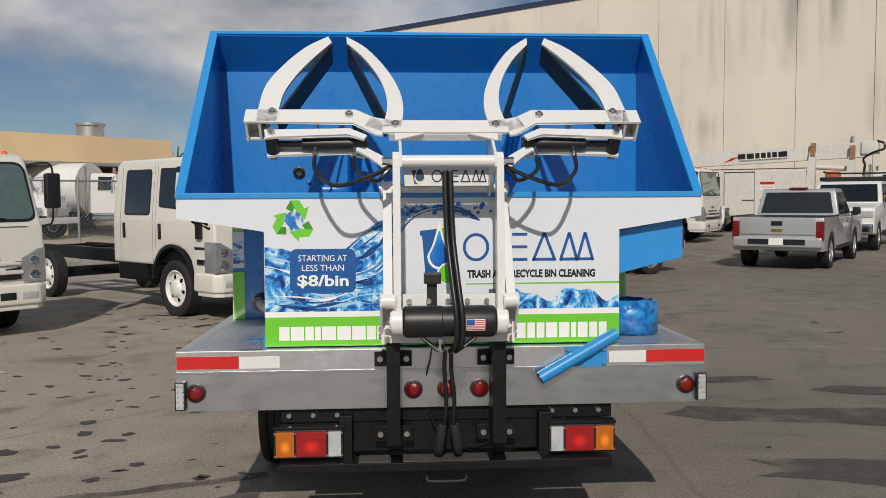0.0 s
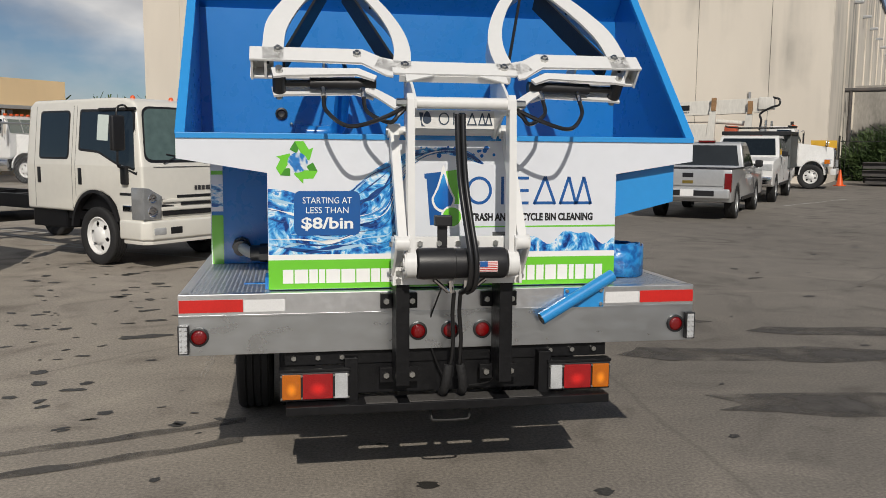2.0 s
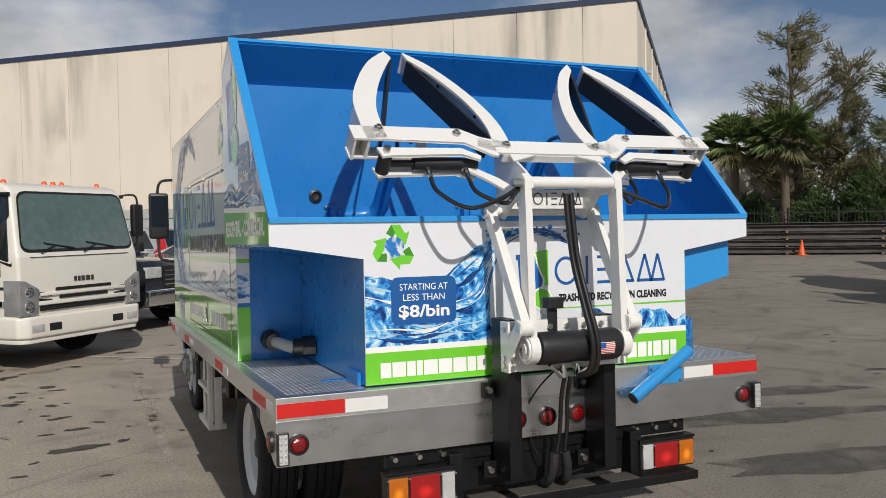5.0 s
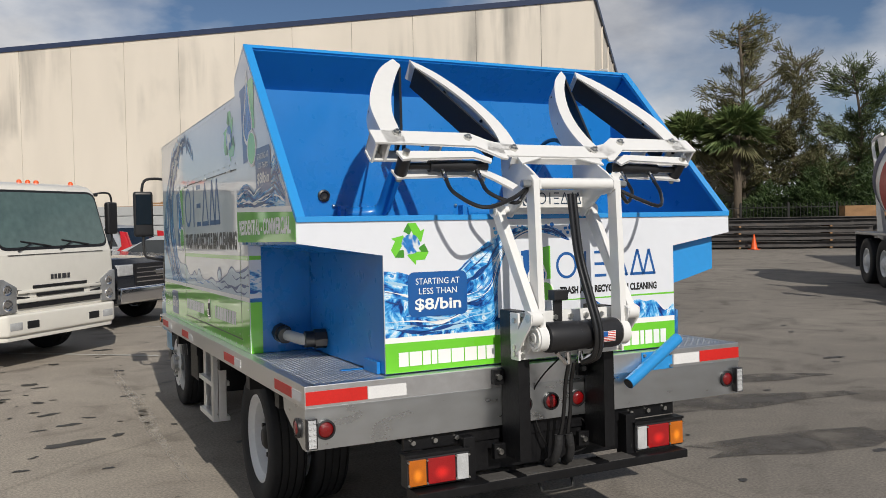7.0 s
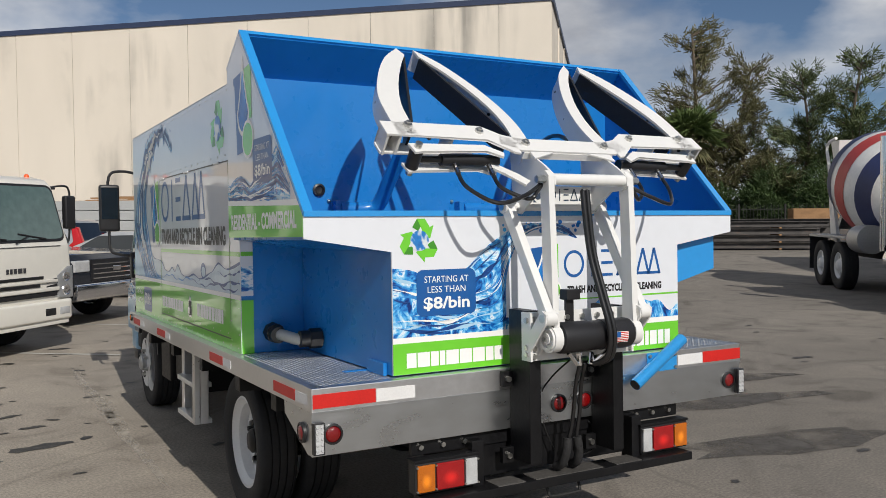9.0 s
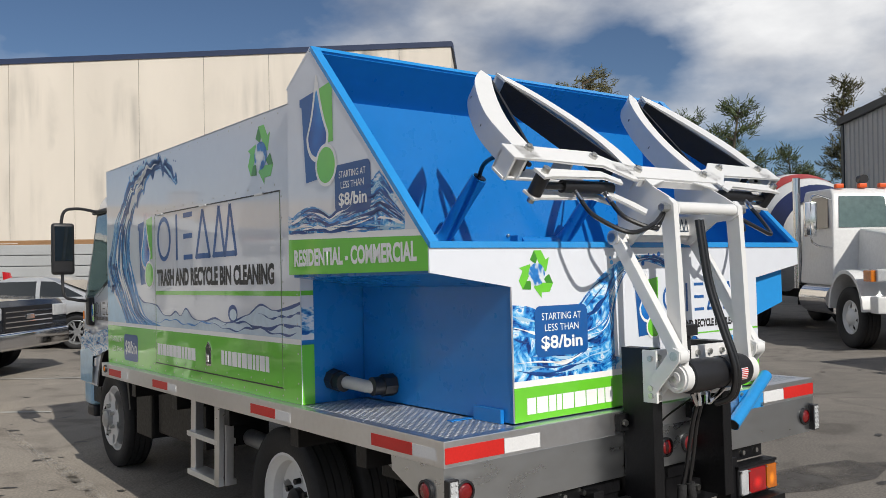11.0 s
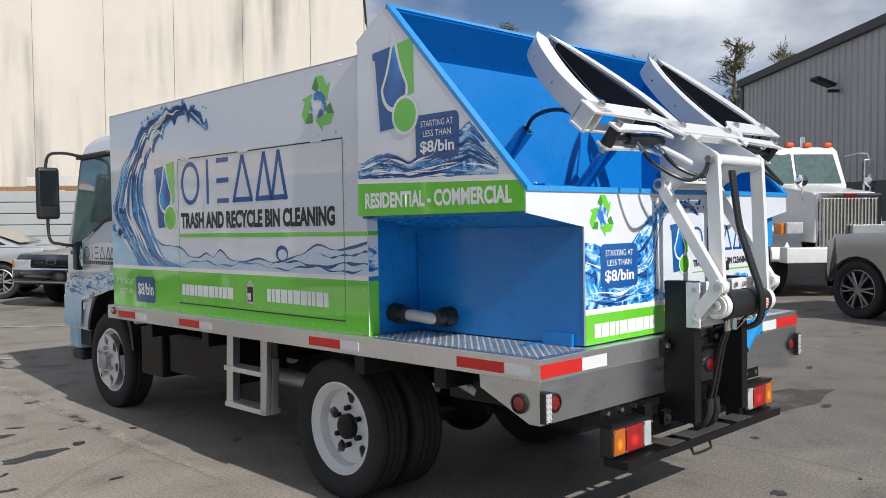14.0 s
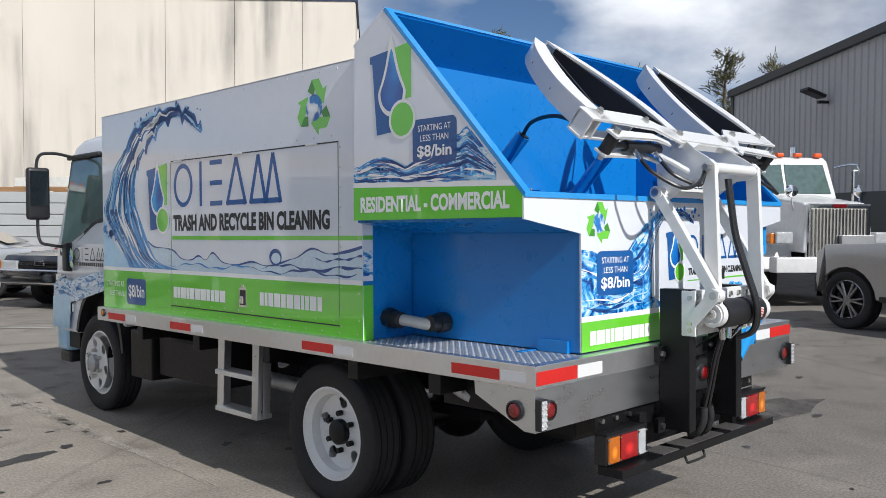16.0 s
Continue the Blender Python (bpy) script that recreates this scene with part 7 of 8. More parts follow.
# ---- conventional trucks ----
def bonnet_cab(t, paint, M=Matrix(), chrome=True):
    """Long-nosed cab; y = 0 at the front axle."""
    def q(name, bm, m_, label="", smooth=False, parent=None):
        return part(name, moved(bm, M), m_, parent or t, label, smooth)
    q("hood", soften(tapered([(0.95, 0.95), (0.95, 1.72), (0.80, 1.80), (-0.75, 1.98), (-0.75, 0.95), (-0.62, 0.95)] , 0.9, 2.0, 0.62, 0.55), 0.05), paint, "long painted bonnet", True)
    q("cab", soften(tapered([(-0.75, 1.0), (-0.75, 1.95), (-0.95, 2.62), (-1.05, 2.70), (-2.1, 2.72), (-2.15, 2.6), (-2.15, 1.0)], 1.95, 2.7, 1.0, 0.90), 0.05), paint, "painted steel cab", True)
    d = Vector((0, 0.67, 0.2)).normalized() * 0.015
    for sx in (-1, 1):
        bm = bmesh.new()
        v = [bm.verts.new((sx * x, y + d.y, z + d.z)) for x, y, z in ((0.03, -0.765, 2.0), (0.88, -0.765, 2.0), (0.80, -0.93, 2.55), (0.03, -0.93, 2.55))]
        f = bm.faces.new(v)
        r = bmesh.ops.extrude_face_region(bm, geom=[f])
        bmesh.ops.translate(bm, verts=[g for g in r["geom"] if isinstance(g, bmesh.types.BMVert)], vec=-d * 0.7)
        q("windscreen", bm, GLASS_GREEN, "split windscreen pane")
        q("side_window", flank([(-0.92, 2.0), (-1.08, 2.55), (-1.75, 2.57), (-1.75, 2.0)], lambda z: 1.0 - 0.1 * max(0, (z - 1.95) / 0.75), sx), GLASS, "side window")
        fe = [(0.62 * math.cos(a), 0.62 + 0.66 * math.sin(a)) for a in [math.pi * k / 12 for k in range(13)]]
        fi = [(0.56 * math.cos(a), 0.62 + 0.60 * math.sin(a)) for a in [math.pi * k / 12 for k in range(13)]]
        bm = bmesh.new()
        rows = [[bm.verts.new((sx * x, y, z)) for y, z in line] for line in (fe, fi) for x in (0.60, 1.15)]
        for i in range(12):
            for r0, r1 in ((0, 1), (1, 3), (3, 2), (2, 0)):
                bm.faces.new((rows[r0][i], rows[r1][i], rows[r1][i + 1], rows[r0][i + 1]))
        q("fender", bm, paint, "rounded white front fender", True)
        q("head_lamp", soften(boxed(sx * 0.88 - 0.15, sx * 0.88 + 0.15, 0.55, 0.85, 1.10, 1.30), 0.03), CLEAR_LENS, "clear head lamp", True)
        q("indicator", boxed(sx * 1.06 - 0.045, sx * 1.06 + 0.045, 0.55, 0.80, 1.10, 1.28, 0.02), AMBER, "amber indicator")
        q("mirror_arm", tube(bmesh.new(), [(sx * 0.98, -0.85, 2.5), (sx * 1.35, -0.7, 2.55), (sx * 1.38, -0.7, 2.2), (sx * 1.36, -0.7, 1.75), (sx * 0.98, -0.8, 1.65)], 0.018, 8, 3), CHROME, "chrome mirror arm", True)
        q("mirror", soften(boxed(sx * 1.38 - 0.1, sx * 1.38 + 0.1, -0.76, -0.68, 1.85, 2.45), 0.02), CHROME if chrome else PLASTIC, "tall mirror", True)
        q("nose_mirror", moved(lathe(bmesh.new(), [(0, 0.11), (0.04, 0.10), (0.06, 0.0)], 18), pose(sx * 0.62, 0.55, 2.0, 0, 0, 90)), CHROME, "round chrome nose mirror", True)
        q("mirror_post", rod(bmesh.new(), (sx * 0.60, 0.6, 1.65), (sx * 0.62, 0.55, 1.95), 0.012, 6), CHROME)
        q("exhaust_stack", rod(bmesh.new(), (sx * 0.98, -2.3, 0.9), (sx * 0.98, -2.3, 3.0), 0.07, 14), CHROME, "tall exhaust stack", True)
        q("step_tank", rod(bmesh.new(), (sx * 0.82, -0.85, 0.75), (sx * 0.82, -2.0, 0.75), 0.28, 18), CHROME if chrome else paint, "round tank under the cab", True)
    gl = q("grille", boxed(-0.50, 0.50, 0.93, 0.985, 0.88, 1.70, 0.02), mat("grille_backing", (0.34, 0.32, 0.28), 0.5, 0.4, vary=0.3, scale=20), "tall upright grille")
    q("grille_frame", boxed(-0.56, 0.56, 0.90, 0.975, 0.82, 1.78, 0.03), CHROME, "chrome grille surround", False, gl)
    for k in range(17):
        x = -0.48 + k * 0.06
        q("grille_bar", boxed(x - 0.009, x + 0.009, 0.982, 1.0, 0.89, 1.69), CHROME, "", False, gl)
    q("maker_badge", soften(boxed(-0.12, 0.12, 0.97, 1.0, 1.71, 1.77), 0.02), RED_LENS, "plain red badge", False, gl)
    q("bumper", soften(boxed(-1.15, 1.15, 0.85, 1.10, 0.62, 0.88), 0.02), paint, "wide front bumper", True)
    q("vent_box", boxed(-0.55, 0.02, 1.0, 1.1, 0.95, 1.25, 0.01), GALV, "perforated box on the grille")
    for x in (-0.75, -0.35, 0, 0.35, 0.75):
        q("roof_lamp", soften(boxed(x - 0.07, x + 0.07, -1.08, -0.98, 2.70, 2.78), 0.02), ORANGE, "orange roof lamp", True)
    q("horn", rod(bmesh.new(), (0.3, -1.2, 2.86), (0.3, -1.05, 2.86), 0.08, 14), PLASTIC, "", True)


mixer = thing("concrete_mixer_truck", pose(12.5, 4.5, 0, 0, 0, 142.2), "white conventional concrete mixer with a red, white and blue drum", "truck")
bonnet_cab(mixer, TRUCK_WHITE, Matrix.Diagonal((1.08, 1.06, 1.06, 1)))
part("chassis", boxed(-0.45, 0.45, -7.9, 0.6, 0.70, 1.0), BLACK_STEEL, mixer, "black chassis")
for sx in (-1, 1):
    simple_wheel(mixer, sx * 1.02, 0, 0.53, 0.32, 0.29, sx, rim_mat=RIM_WHITE, spokes=0)
    for y in (-4.95, -6.3):
        simple_wheel(mixer, sx * 1.02, y, 0.53, 0.32, 0.29, sx, rim_mat=RIM_WHITE, spokes=0)
    part("fender", boxed(min(sx * 0.75, sx * 1.22), max(sx * 0.75, sx * 1.22), -7.05, -4.25, 1.14, 1.20, 0.02), GALV, mixer)
    part("mud_flap", boxed(min(sx * 0.78, sx * 1.2), max(sx * 0.78, sx * 1.2), -7.07, -7.05, 0.35, 1.15), RUBBER, mixer)
    part("water_tank", rod(bmesh.new(), (sx * 0.95, -4.1, 1.15), (sx * 0.95, -3.4, 1.15), 0.30, 20), GALV, mixer, "silver water tank", True)
    part("drum_stand", prism(bmesh.new(), [(-7.15, 1.0), (-6.65, 1.0), (-7.15, 2.3), (-7.35, 2.9), (-7.5, 2.9)], "x", sx * 0.6, sx * 0.68), TRUCK_WHITE, mixer, "white drum stand")
    part("drum_frame", tube(bmesh.new(), [(sx * 0.65, -7.45, 2.9), (sx * 0.65, -7.65, 3.4), (sx * 0.55, -7.25, 3.55)], 0.04, 8, 3), TRUCK_WHITE, mixer)
dr = [(-6.45, 0.55), (-6.0, 0.78), (-5.0, 1.12), (-4.2, 1.22), (-3.4, 1.15), (-2.7, 0.85), (-2.5, 0.6), (-2.45, 0.0)]
RED_PAINT = mat("faded_red_paint", (0.42, 0.05, 0.045), 0.5, vary=0.18, scale=3)
NAVY_PAINT = mat("faded_navy_paint", (0.02, 0.03, 0.10), 0.5, vary=0.2, scale=3)
DM = pose(0, -5.35, 2.35, 0, 0, 0) @ pose(0, 0, 0, -11, 0, 0)
def drum_band(u0, u1, material, owner, k=0.0):
    prof = []
    for i in range(9):
        y = u0 + (u1 - u0) * i / 8
        for (a, ra), (b, rb) in zip(dr, dr[1:]):
            if a <= y <= b:
                prof.append((y, ra + (rb - ra) * (y - a) / (b - a) + k))
                break
    bm = lathe(bmesh.new(), prof, 40)
    moved(bm, pose(0, 0, 0, 0, 0, 90))
    moved(bm, DM @ Matrix.Translation((0, 4.4, 0)))
    return part("drum" if k == 0 else "drum_band", bm, material, owner, "painted mixing drum" if k == 0 else "painted drum stripe", True)
drum = drum_band(-6.44, -2.46, TRUCK_WHITE, mixer)
for i, (a, b) in enumerate(((-6.2, -5.7), (-5.35, -4.5), (-4.1, -3.6), (-3.2, -2.75))):
    drum_band(a, b, NAVY_PAINT if i % 2 else RED_PAINT, drum, 0.008)
part("hopper_chute", tapered([(-7.55, 2.9), (-7.85, 3.5), (-7.15, 3.5), (-7.25, 2.9)], 0, 9, 0.5, 0.5), TRUCK_WHITE, mixer, "white charge hopper")
part("discharge_chute", prism(bmesh.new(), [(-7.45, 2.0), (-7.95, 1.4), (-7.85, 1.3), (-7.35, 1.85)], "x", -0.3, 0.3), GALV, mixer)

# crane service truck in front of the hall
crane = thing("crane_truck", sn(-1.1, 34.9, 0, HEAD_U), "weathered white service truck with a box body and a folded boom", "truck")
bonnet_cab(crane, TRUCK_WHITE, Matrix.Translation((0, 0.22, 0)) @ Matrix.Diagonal((1, 0.80, 0.92, 1)), False)
part("chassis", boxed(-0.45, 0.45, -14.0, 0.6, 0.55, 0.85), BLACK_STEEL, crane)
for sx in (-1, 1):
    for y in (0.18, -7.6, -8.9):
        simple_wheel(crane, sx * 1.0, y, 0.49, 0.30, 0.27, sx, rim_mat=RIM_WHITE, spokes=0)
part("box_body", soften(boxed(-1.0, 1.0, -13.0, -3.95, 0.72, 2.60), 0.03), DIRTY_WHITE, crane, "weathered white box body")
dd = part("box_door", boxed(1.0, 1.015, -7.2, -5.98, 0.80, 2.54, 0.004), DIRTY_WHITE, crane, "steel side door with a bar latch")
for y in (-7.23, -5.98):
    part("door_frame", boxed(1.0, 1.022, y, y + 0.03, 0.78, 2.56), GALV, dd)
part("door_frame", boxed(1.0, 1.03, -7.23, -5.95, 2.54, 2.58), mat("dark_seal", (0.05, 0.05, 0.05), 0.7), dd)
part("door_latch", boxed(1.015, 1.04, -6.45, -5.98, 1.36, 1.40), mat("rusty_latch", (0.16, 0.09, 0.05), 0.8, 0.4, vary=0.4), dd)
for z in (1.05, 1.78):
    sg = part("safety_sign", boxed(1.002, 1.012, -5.75, -5.15, z, z + 0.38), VINYL_LIGHT, crane, "white safety notice with a red head")
    part("sign_head", boxed(1.012, 1.016, -5.74, -5.16, z + 0.25, z + 0.37), RED_TAPE, sg)
    for k in range(3):
        part("sign_line", boxed(1.012, 1.015, -5.68, -5.22, z + 0.05 + 0.06 * k, z + 0.068 + 0.06 * k), mat("pale_red_print", (0.55, 0.25, 0.22), 0.6), sg)
boom = part("boom", prism(bmesh.new(), [(-14.0, 2.62), (-1.9, 3.06), (-1.45, 3.20), (-1.35, 3.58), (-1.6, 3.66), (-14.0, 3.20)], "x", 0.35, 0.85, 0.02), DIRTY_WHITE, crane, "long white folded boom")
BOOMX = Matrix(((0, 0, 1, 0.856), (1, 0, 0, -7.15), (0, 1, 0, 2.95), (0, 0, 0, 1))) @ pose(0, 0, 0, 0, 0, 2.1)
bars("company_name", BOOMX @ Matrix.Translation((0.45, 0.13, 0)), 2.05, 0.22, 7, VINYL_BLACK, boom, 0.22)
bars("company_line", BOOMX @ Matrix.Translation((0.50, 0.02, 0)), 1.95, 0.07, 20, mat("grey_letters", (0.2, 0.2, 0.21), 0.5), boom, 0.25)
cut("company_swoosh", BOOMX, RED_TAPE, boom, [(-0.2, 0.0), (0.22, 0.22), (0.5, 0.24), (0.22, 0.10)])
part("boom_rail", boxed(0.84, 0.93, -9.0, -3.9, 2.66, 2.70), BEAM, crane, "rusty rail under the boom")
for y, z1 in ((-3.8, 3.30), (-2.35, 3.10)):
    part("boom_support", prism(bmesh.new(), [(y - 0.30, 0.75), (y + 0.12, 0.75), (y + 0.20, z1), (y - 0.04, z1)], "x", 0.86, 1.02), DIRTY_WHITE, crane, "white outrigger post")
for y, z in ((-3.7, 3.15), (-2.25, 3.0)):
    part("wood_block", boxed(0.9, 1.06, y - 0.09, y + 0.09, z, z + 0.52), WOOD, crane, "worn wooden boom pad")
part("boom_cylinder", rod(bmesh.new(), (0.7, -3.7, 2.72), (0.7, -2.4, 2.62), 0.10, 14), DIRTY_WHITE, crane, "white lift cylinder", True)
part("boom_knuckle", soften(boxed(0.3, 0.95, -1.95, -1.35, 3.18, 3.68), 0.05, 2), DIRTY_WHITE, crane, "rounded boom end", True)
part("boom_hose", tube(bmesh.new(), [(0.98, -1.85, 2.35), (1.0, -1.8, 2.75), (1.0, -1.85, 3.0), (1.0, -1.45, 3.25), (0.98, -1.15, 3.35), (0.95, -1.15, 3.58), (0.9, -1.4, 3.66)], 0.045, 8, 4), HOSE, crane, "black boom hose", True)
part("exhaust_stack", rod(bmesh.new(), (0.9, -1.75, 1.9), (0.9, -1.75, 2.5), 0.13, 16), GALV, crane, "short fat exhaust", True)
part("orange_drum", soften(boxed(0.35, 0.95, -3.25, -2.75, 2.0, 2.52), 0.06, 3), mat("faded_orange", (0.48, 0.09, 0.04), 0.6, vary=0.25, scale=8), crane, "orange equipment", True)
part("yellow_rack", boxed(-0.8, -0.7, 0.0, 1.0, 1.55, 1.95), mat("yellow_paint", (0.62, 0.36, 0.03), 0.5, vary=0.15), crane, "yellow steel rack behind the bonnet")

# two fleet trucks behind the fence
for x, y, h in ((-10.6, 34.0, HEAD_U + 20), (-14.5, 32.0, HEAD_U + 20)):
    ft = thing("fleet_truck", pose(x, y, 0, 0, 0, h), "white conventional tank truck behind the fence", "truck", "trucks behind the fence")
    bonnet_cab(ft, TRUCK_WHITE)
    for sx in (-1, 1):
        simple_wheel(ft, sx * 1.02, 0, 0.53, 0.32, 0.29, sx, rim_mat=RIM_WHITE, spokes=0)
        simple_wheel(ft, sx * 1.02, -5.0, 0.53, 0.32, 0.29, sx, rim_mat=RIM_WHITE, spokes=0)
    part("tank", rod(bmesh.new(), (0, -7.5, 2.1), (0, -2.8, 2.1), 1.1, 28), TRUCK_WHITE, ft, "white tank", True)
    part("chassis", boxed(-0.45, 0.45, -7.6, 0.6, 0.7, 1.05), BLACK_STEEL, ft)

# slatted trailer with timber, beyond the parked cars
tr = thing("dump_trailer", pose(3.6, 23.6, 0, 0, 0, HEAD_U + 180), "grey-white ribbed trailer loaded with timber", "trailer")
for k in range(5):
    part("side_board", boxed(-1.2, -1.14, -4.5, 4.5, 0.75 + 0.3 * k, 1.03 + 0.3 * k, 0.02), mat("trailer_grey", (0.42, 0.43, 0.43), 0.6, vary=0.12), tr, "ribbed grey side board")
part("bed", boxed(-1.14, 1.2, -4.5, 4.5, 0.75, 2.2), mat("trailer_body", (0.34, 0.34, 0.34), 0.6, vary=0.12), tr)
part("chassis", boxed(-0.5, 0.5, -4.4, 4.4, 0.35, 0.75), BLACK_STEEL, tr)
for sx in (-1, 1):
    for y in (-1.0, 0.2):
        simple_wheel(tr, sx * 1.1, y, 0.4, 0.22, 0.24, sx, spokes=0)
rt = random.Random(2)
for k in range(14):
    y0 = rt.uniform(-4.3, 0.5)
    part("timber", moved(boxed(-0.06, 0.06, 0, rt.uniform(2, 3.8), 0, 0.05), pose(rt.uniform(-1.0, 1.0), y0, 2.2 + 0.05 * (k % 4), 0, 0, rt.uniform(-4, 4))), WOOD, tr, "weathered timber")


# ---- the big precast hall ----
def stained_wall(name, base, stain, streak):
    m = bpy.data.materials.new(name)
    m.use_nodes = True
    n, l = m.node_tree.nodes, m.node_tree.links
    pr = n["Principled BSDF"]
    pr.inputs["Roughness"].default_value = 0.92
    tc = n.new("ShaderNodeTexCoord")
    def noise_tex(scale, stretch, detail=7, distortion=0.2):
        mp, x = n.new("ShaderNodeMapping"), n.new("ShaderNodeTexNoise")
        mp.inputs["Scale"].default_value = stretch
        x.inputs["Scale"].default_value, x.inputs["Detail"].default_value, x.inputs["Distortion"].default_value = scale, detail, distortion
        l.new(tc.outputs["Object"], mp.inputs[0]); l.new(mp.outputs[0], x.inputs["Vector"])
        return x.outputs["Fac"]
    def ramp(src, a, b, c0, c1):
        r = n.new("ShaderNodeValToRGB")
        r.color_ramp.elements[0].position, r.color_ramp.elements[1].position = a, b
        r.color_ramp.elements[0].color, r.color_ramp.elements[1].color = rgb(c0), rgb(c1)
        l.new(src, r.inputs[0])
        return r.outputs[0]
    s1 = ramp(noise_tex(1.1, (1, 1, 0.10)), 0.42, 0.70, (0, 0, 0), (1, 1, 1))
    s2 = ramp(noise_tex(0.16, (1, 1, 0.8)), 0.47, 0.62, (0, 0, 0), (1, 1, 1))
    mu = n.new("ShaderNodeMath"); mu.operation = "MULTIPLY"
    l.new(s1, mu.inputs[0]); l.new(s2, mu.inputs[1])
    sc = n.new("ShaderNodeMath"); sc.operation = "MULTIPLY"; sc.inputs[1].default_value = streak
    l.new(mu.outputs[0], sc.inputs[0])
    tone = ramp(noise_tex(0.35, (1, 1, 0.3), 6), 0.3, 0.7, [c * 0.94 for c in base], [min(1, c * 1.05) for c in base])
    mx = n.new("ShaderNodeMixRGB")
    l.new(sc.outputs[0], mx.inputs[0]); l.new(tone, mx.inputs[1]); mx.inputs[2].default_value = rgb(stain)
    l.new(mx.outputs[0], pr.inputs["Base Color"])
    bp = n.new("ShaderNodeBump")
    bp.inputs["Strength"].default_value, bp.inputs["Distance"].default_value = 0.15, 0.02
    l.new(noise_tex(6, (1, 1, 1)), bp.inputs["Height"]); l.new(bp.outputs[0], pr.inputs["Normal"])
    return m


HALL = stained_wall("stained_cream_precast", (0.70, 0.64, 0.555), (0.28, 0.265, 0.24), 0.9)
TRIM_BLUE = mat("dark_blue_roof_trim", (0.025, 0.04, 0.09), 0.5, vary=0.15)
hall = thing("hall", sn(0, 39.1, 0, -37.6), "tall cream precast hall with weather stains and dark roof trim", "building")
# in its own frame x runs along the front, y into the building
X0, X1, DEEP = -42.6, -0.7, 60.0
def roof_h(x):
    return 11.65 + 0.95 * (x - X0) / (X1 - X0)
joint = [X1 - 2.6 - 3.28 * k for k in range(13)]
edges = [X1] + joint[:12] + [X0]
for a, b in zip(edges, edges[1:]):
    bm = prism(bmesh.new(), [(b + 0.012, 0), (a - 0.012, 0), (a - 0.012, roof_h(a) - 0.25), (b + 0.012, roof_h(b) - 0.25)], "y", 0.0, 0.25)
    part("wall_panel", bm, HALL, hall, "cream precast wall panel")
part("core_wall", prism(bmesh.new(), [(X0 + 0.02, 0), (X1 - 0.02, 0), (X1 - 0.02, roof_h(X1) - 0.28), (X0 + 0.02, roof_h(X0) - 0.28)], "y", 0.03, DEEP), mat("joint_grey", (0.16, 0.15, 0.14), 0.9), hall)
part("roof_trim", prism(bmesh.new(), [(X0 - 0.05, roof_h(X0) - 0.27), (X1 + 0.05, roof_h(X1) - 0.27), (X1 + 0.05, roof_h(X1)), (X0 - 0.05, roof_h(X0))], "y", -0.06, 0.3), TRIM_BLUE, hall, "dark blue roof edge trim")
for k in range(10):
    y0 = 0.27 + k * 6.0
    xa, xb = X1 + 0.045 * y0, X1 + 0.045 * (y0 + 5.97)
    part("wall_panel", prism(bmesh.new(), [(xa - 0.3, y0), (xa, y0), (xb, y0 + 5.97), (xb - 0.3, y0 + 5.97)], "z", 0, 12.35), HALL, hall, "cream precast side panel")
    part("pilaster", boxed(xb - 0.05, xb + 0.06, y0 + 5.7, y0 + 6.0, 0, 12.3), HALL, hall)
    la = part("wall_lamp", boxed(xa + 0.1, xa + 0.6, y0 + 2.9, y0 + 3.2, 9.3, 9.45, 0.03), GALV, hall, "grey downlight on an arm")
part("roof_trim", prism(bmesh.new(), [(X1 - 0.3, 0.3), (X1 + 0.12, 0.3), (X1 + 0.12 + 0.045 * DEEP, DEEP), (X1 - 0.3 + 0.045 * DEEP, DEEP)], "z", 12.33, 12.62), TRIM_BLUE, hall)
part("downpipe", rod(bmesh.new(), (X1 - 3.4, -0.1, 0.0), (X1 - 3.4, -0.1, 4.2), 0.06, 10), GALV, hall, "", True)

# concrete screen wall beyond the hall's corner
scr = thing("wall_screen", sn(3.2, 52.0, 0, -37.6), "grey stained concrete yard wall", "wall", kind="structure")
part("wall_panel", boxed(-3.6, 6.0, 0, 0.25, 0, 5.2), CONCRETE, scr)
gate = thing("pipe_portal", sn(0.8, 46.0, 0, -37.6), "brown steel pipe portal by the hall corner", "portal")
for x in (-0.9, 1.1):
    part("post", rod(bmesh.new(), (x, 0, 0), (x, 0, 4.6), 0.09, 10), BEAM, gate, "", True)
part("lintel", rod(bmesh.new(), (-1.2, 0, 4.6), (1.4, 0, 4.6), 0.11, 10), BEAM, gate, "", True)

# ---- beige building far to the left, with a deep shed front ----
BEIGE = stained_wall("beige_render", (0.76, 0.57, 0.34), (0.35, 0.27, 0.18), 0.4)
bei = thing("beige_building", pose(-11.0, 40.0, 0, 0, 0, 52.4), "beige flat-roofed building with an open shed front", "building")
# x runs away to the left along -N
part("parapet", boxed(-26, 0, 0, 12, 3.25, 4.48), BEIGE, bei, "beige parapet")
# near-black colour puts the shade inside the shed onto its back wall
part("back_wall", boxed(-26, 0, 6, 12, 0, 3.25), mat("shed_shade_colour", (0.05, 0.045, 0.04), 0.9, vary=0.2), bei, "shed back wall, painted dark for the shade inside")
part("end_wall", boxed(-0.3, 0, 0, 6, 0, 3.25), BEIGE, bei)
for k in range(5):
    part("column", boxed(-6 - 5 * k, -5.7 - 5 * k, 0.1, 0.4, 0, 3.25), BEIGE, bei)
part("gutter", boxed(-26, 0, -0.15, 0.02, 3.12, 3.28), GALV, bei, "grey gutter")
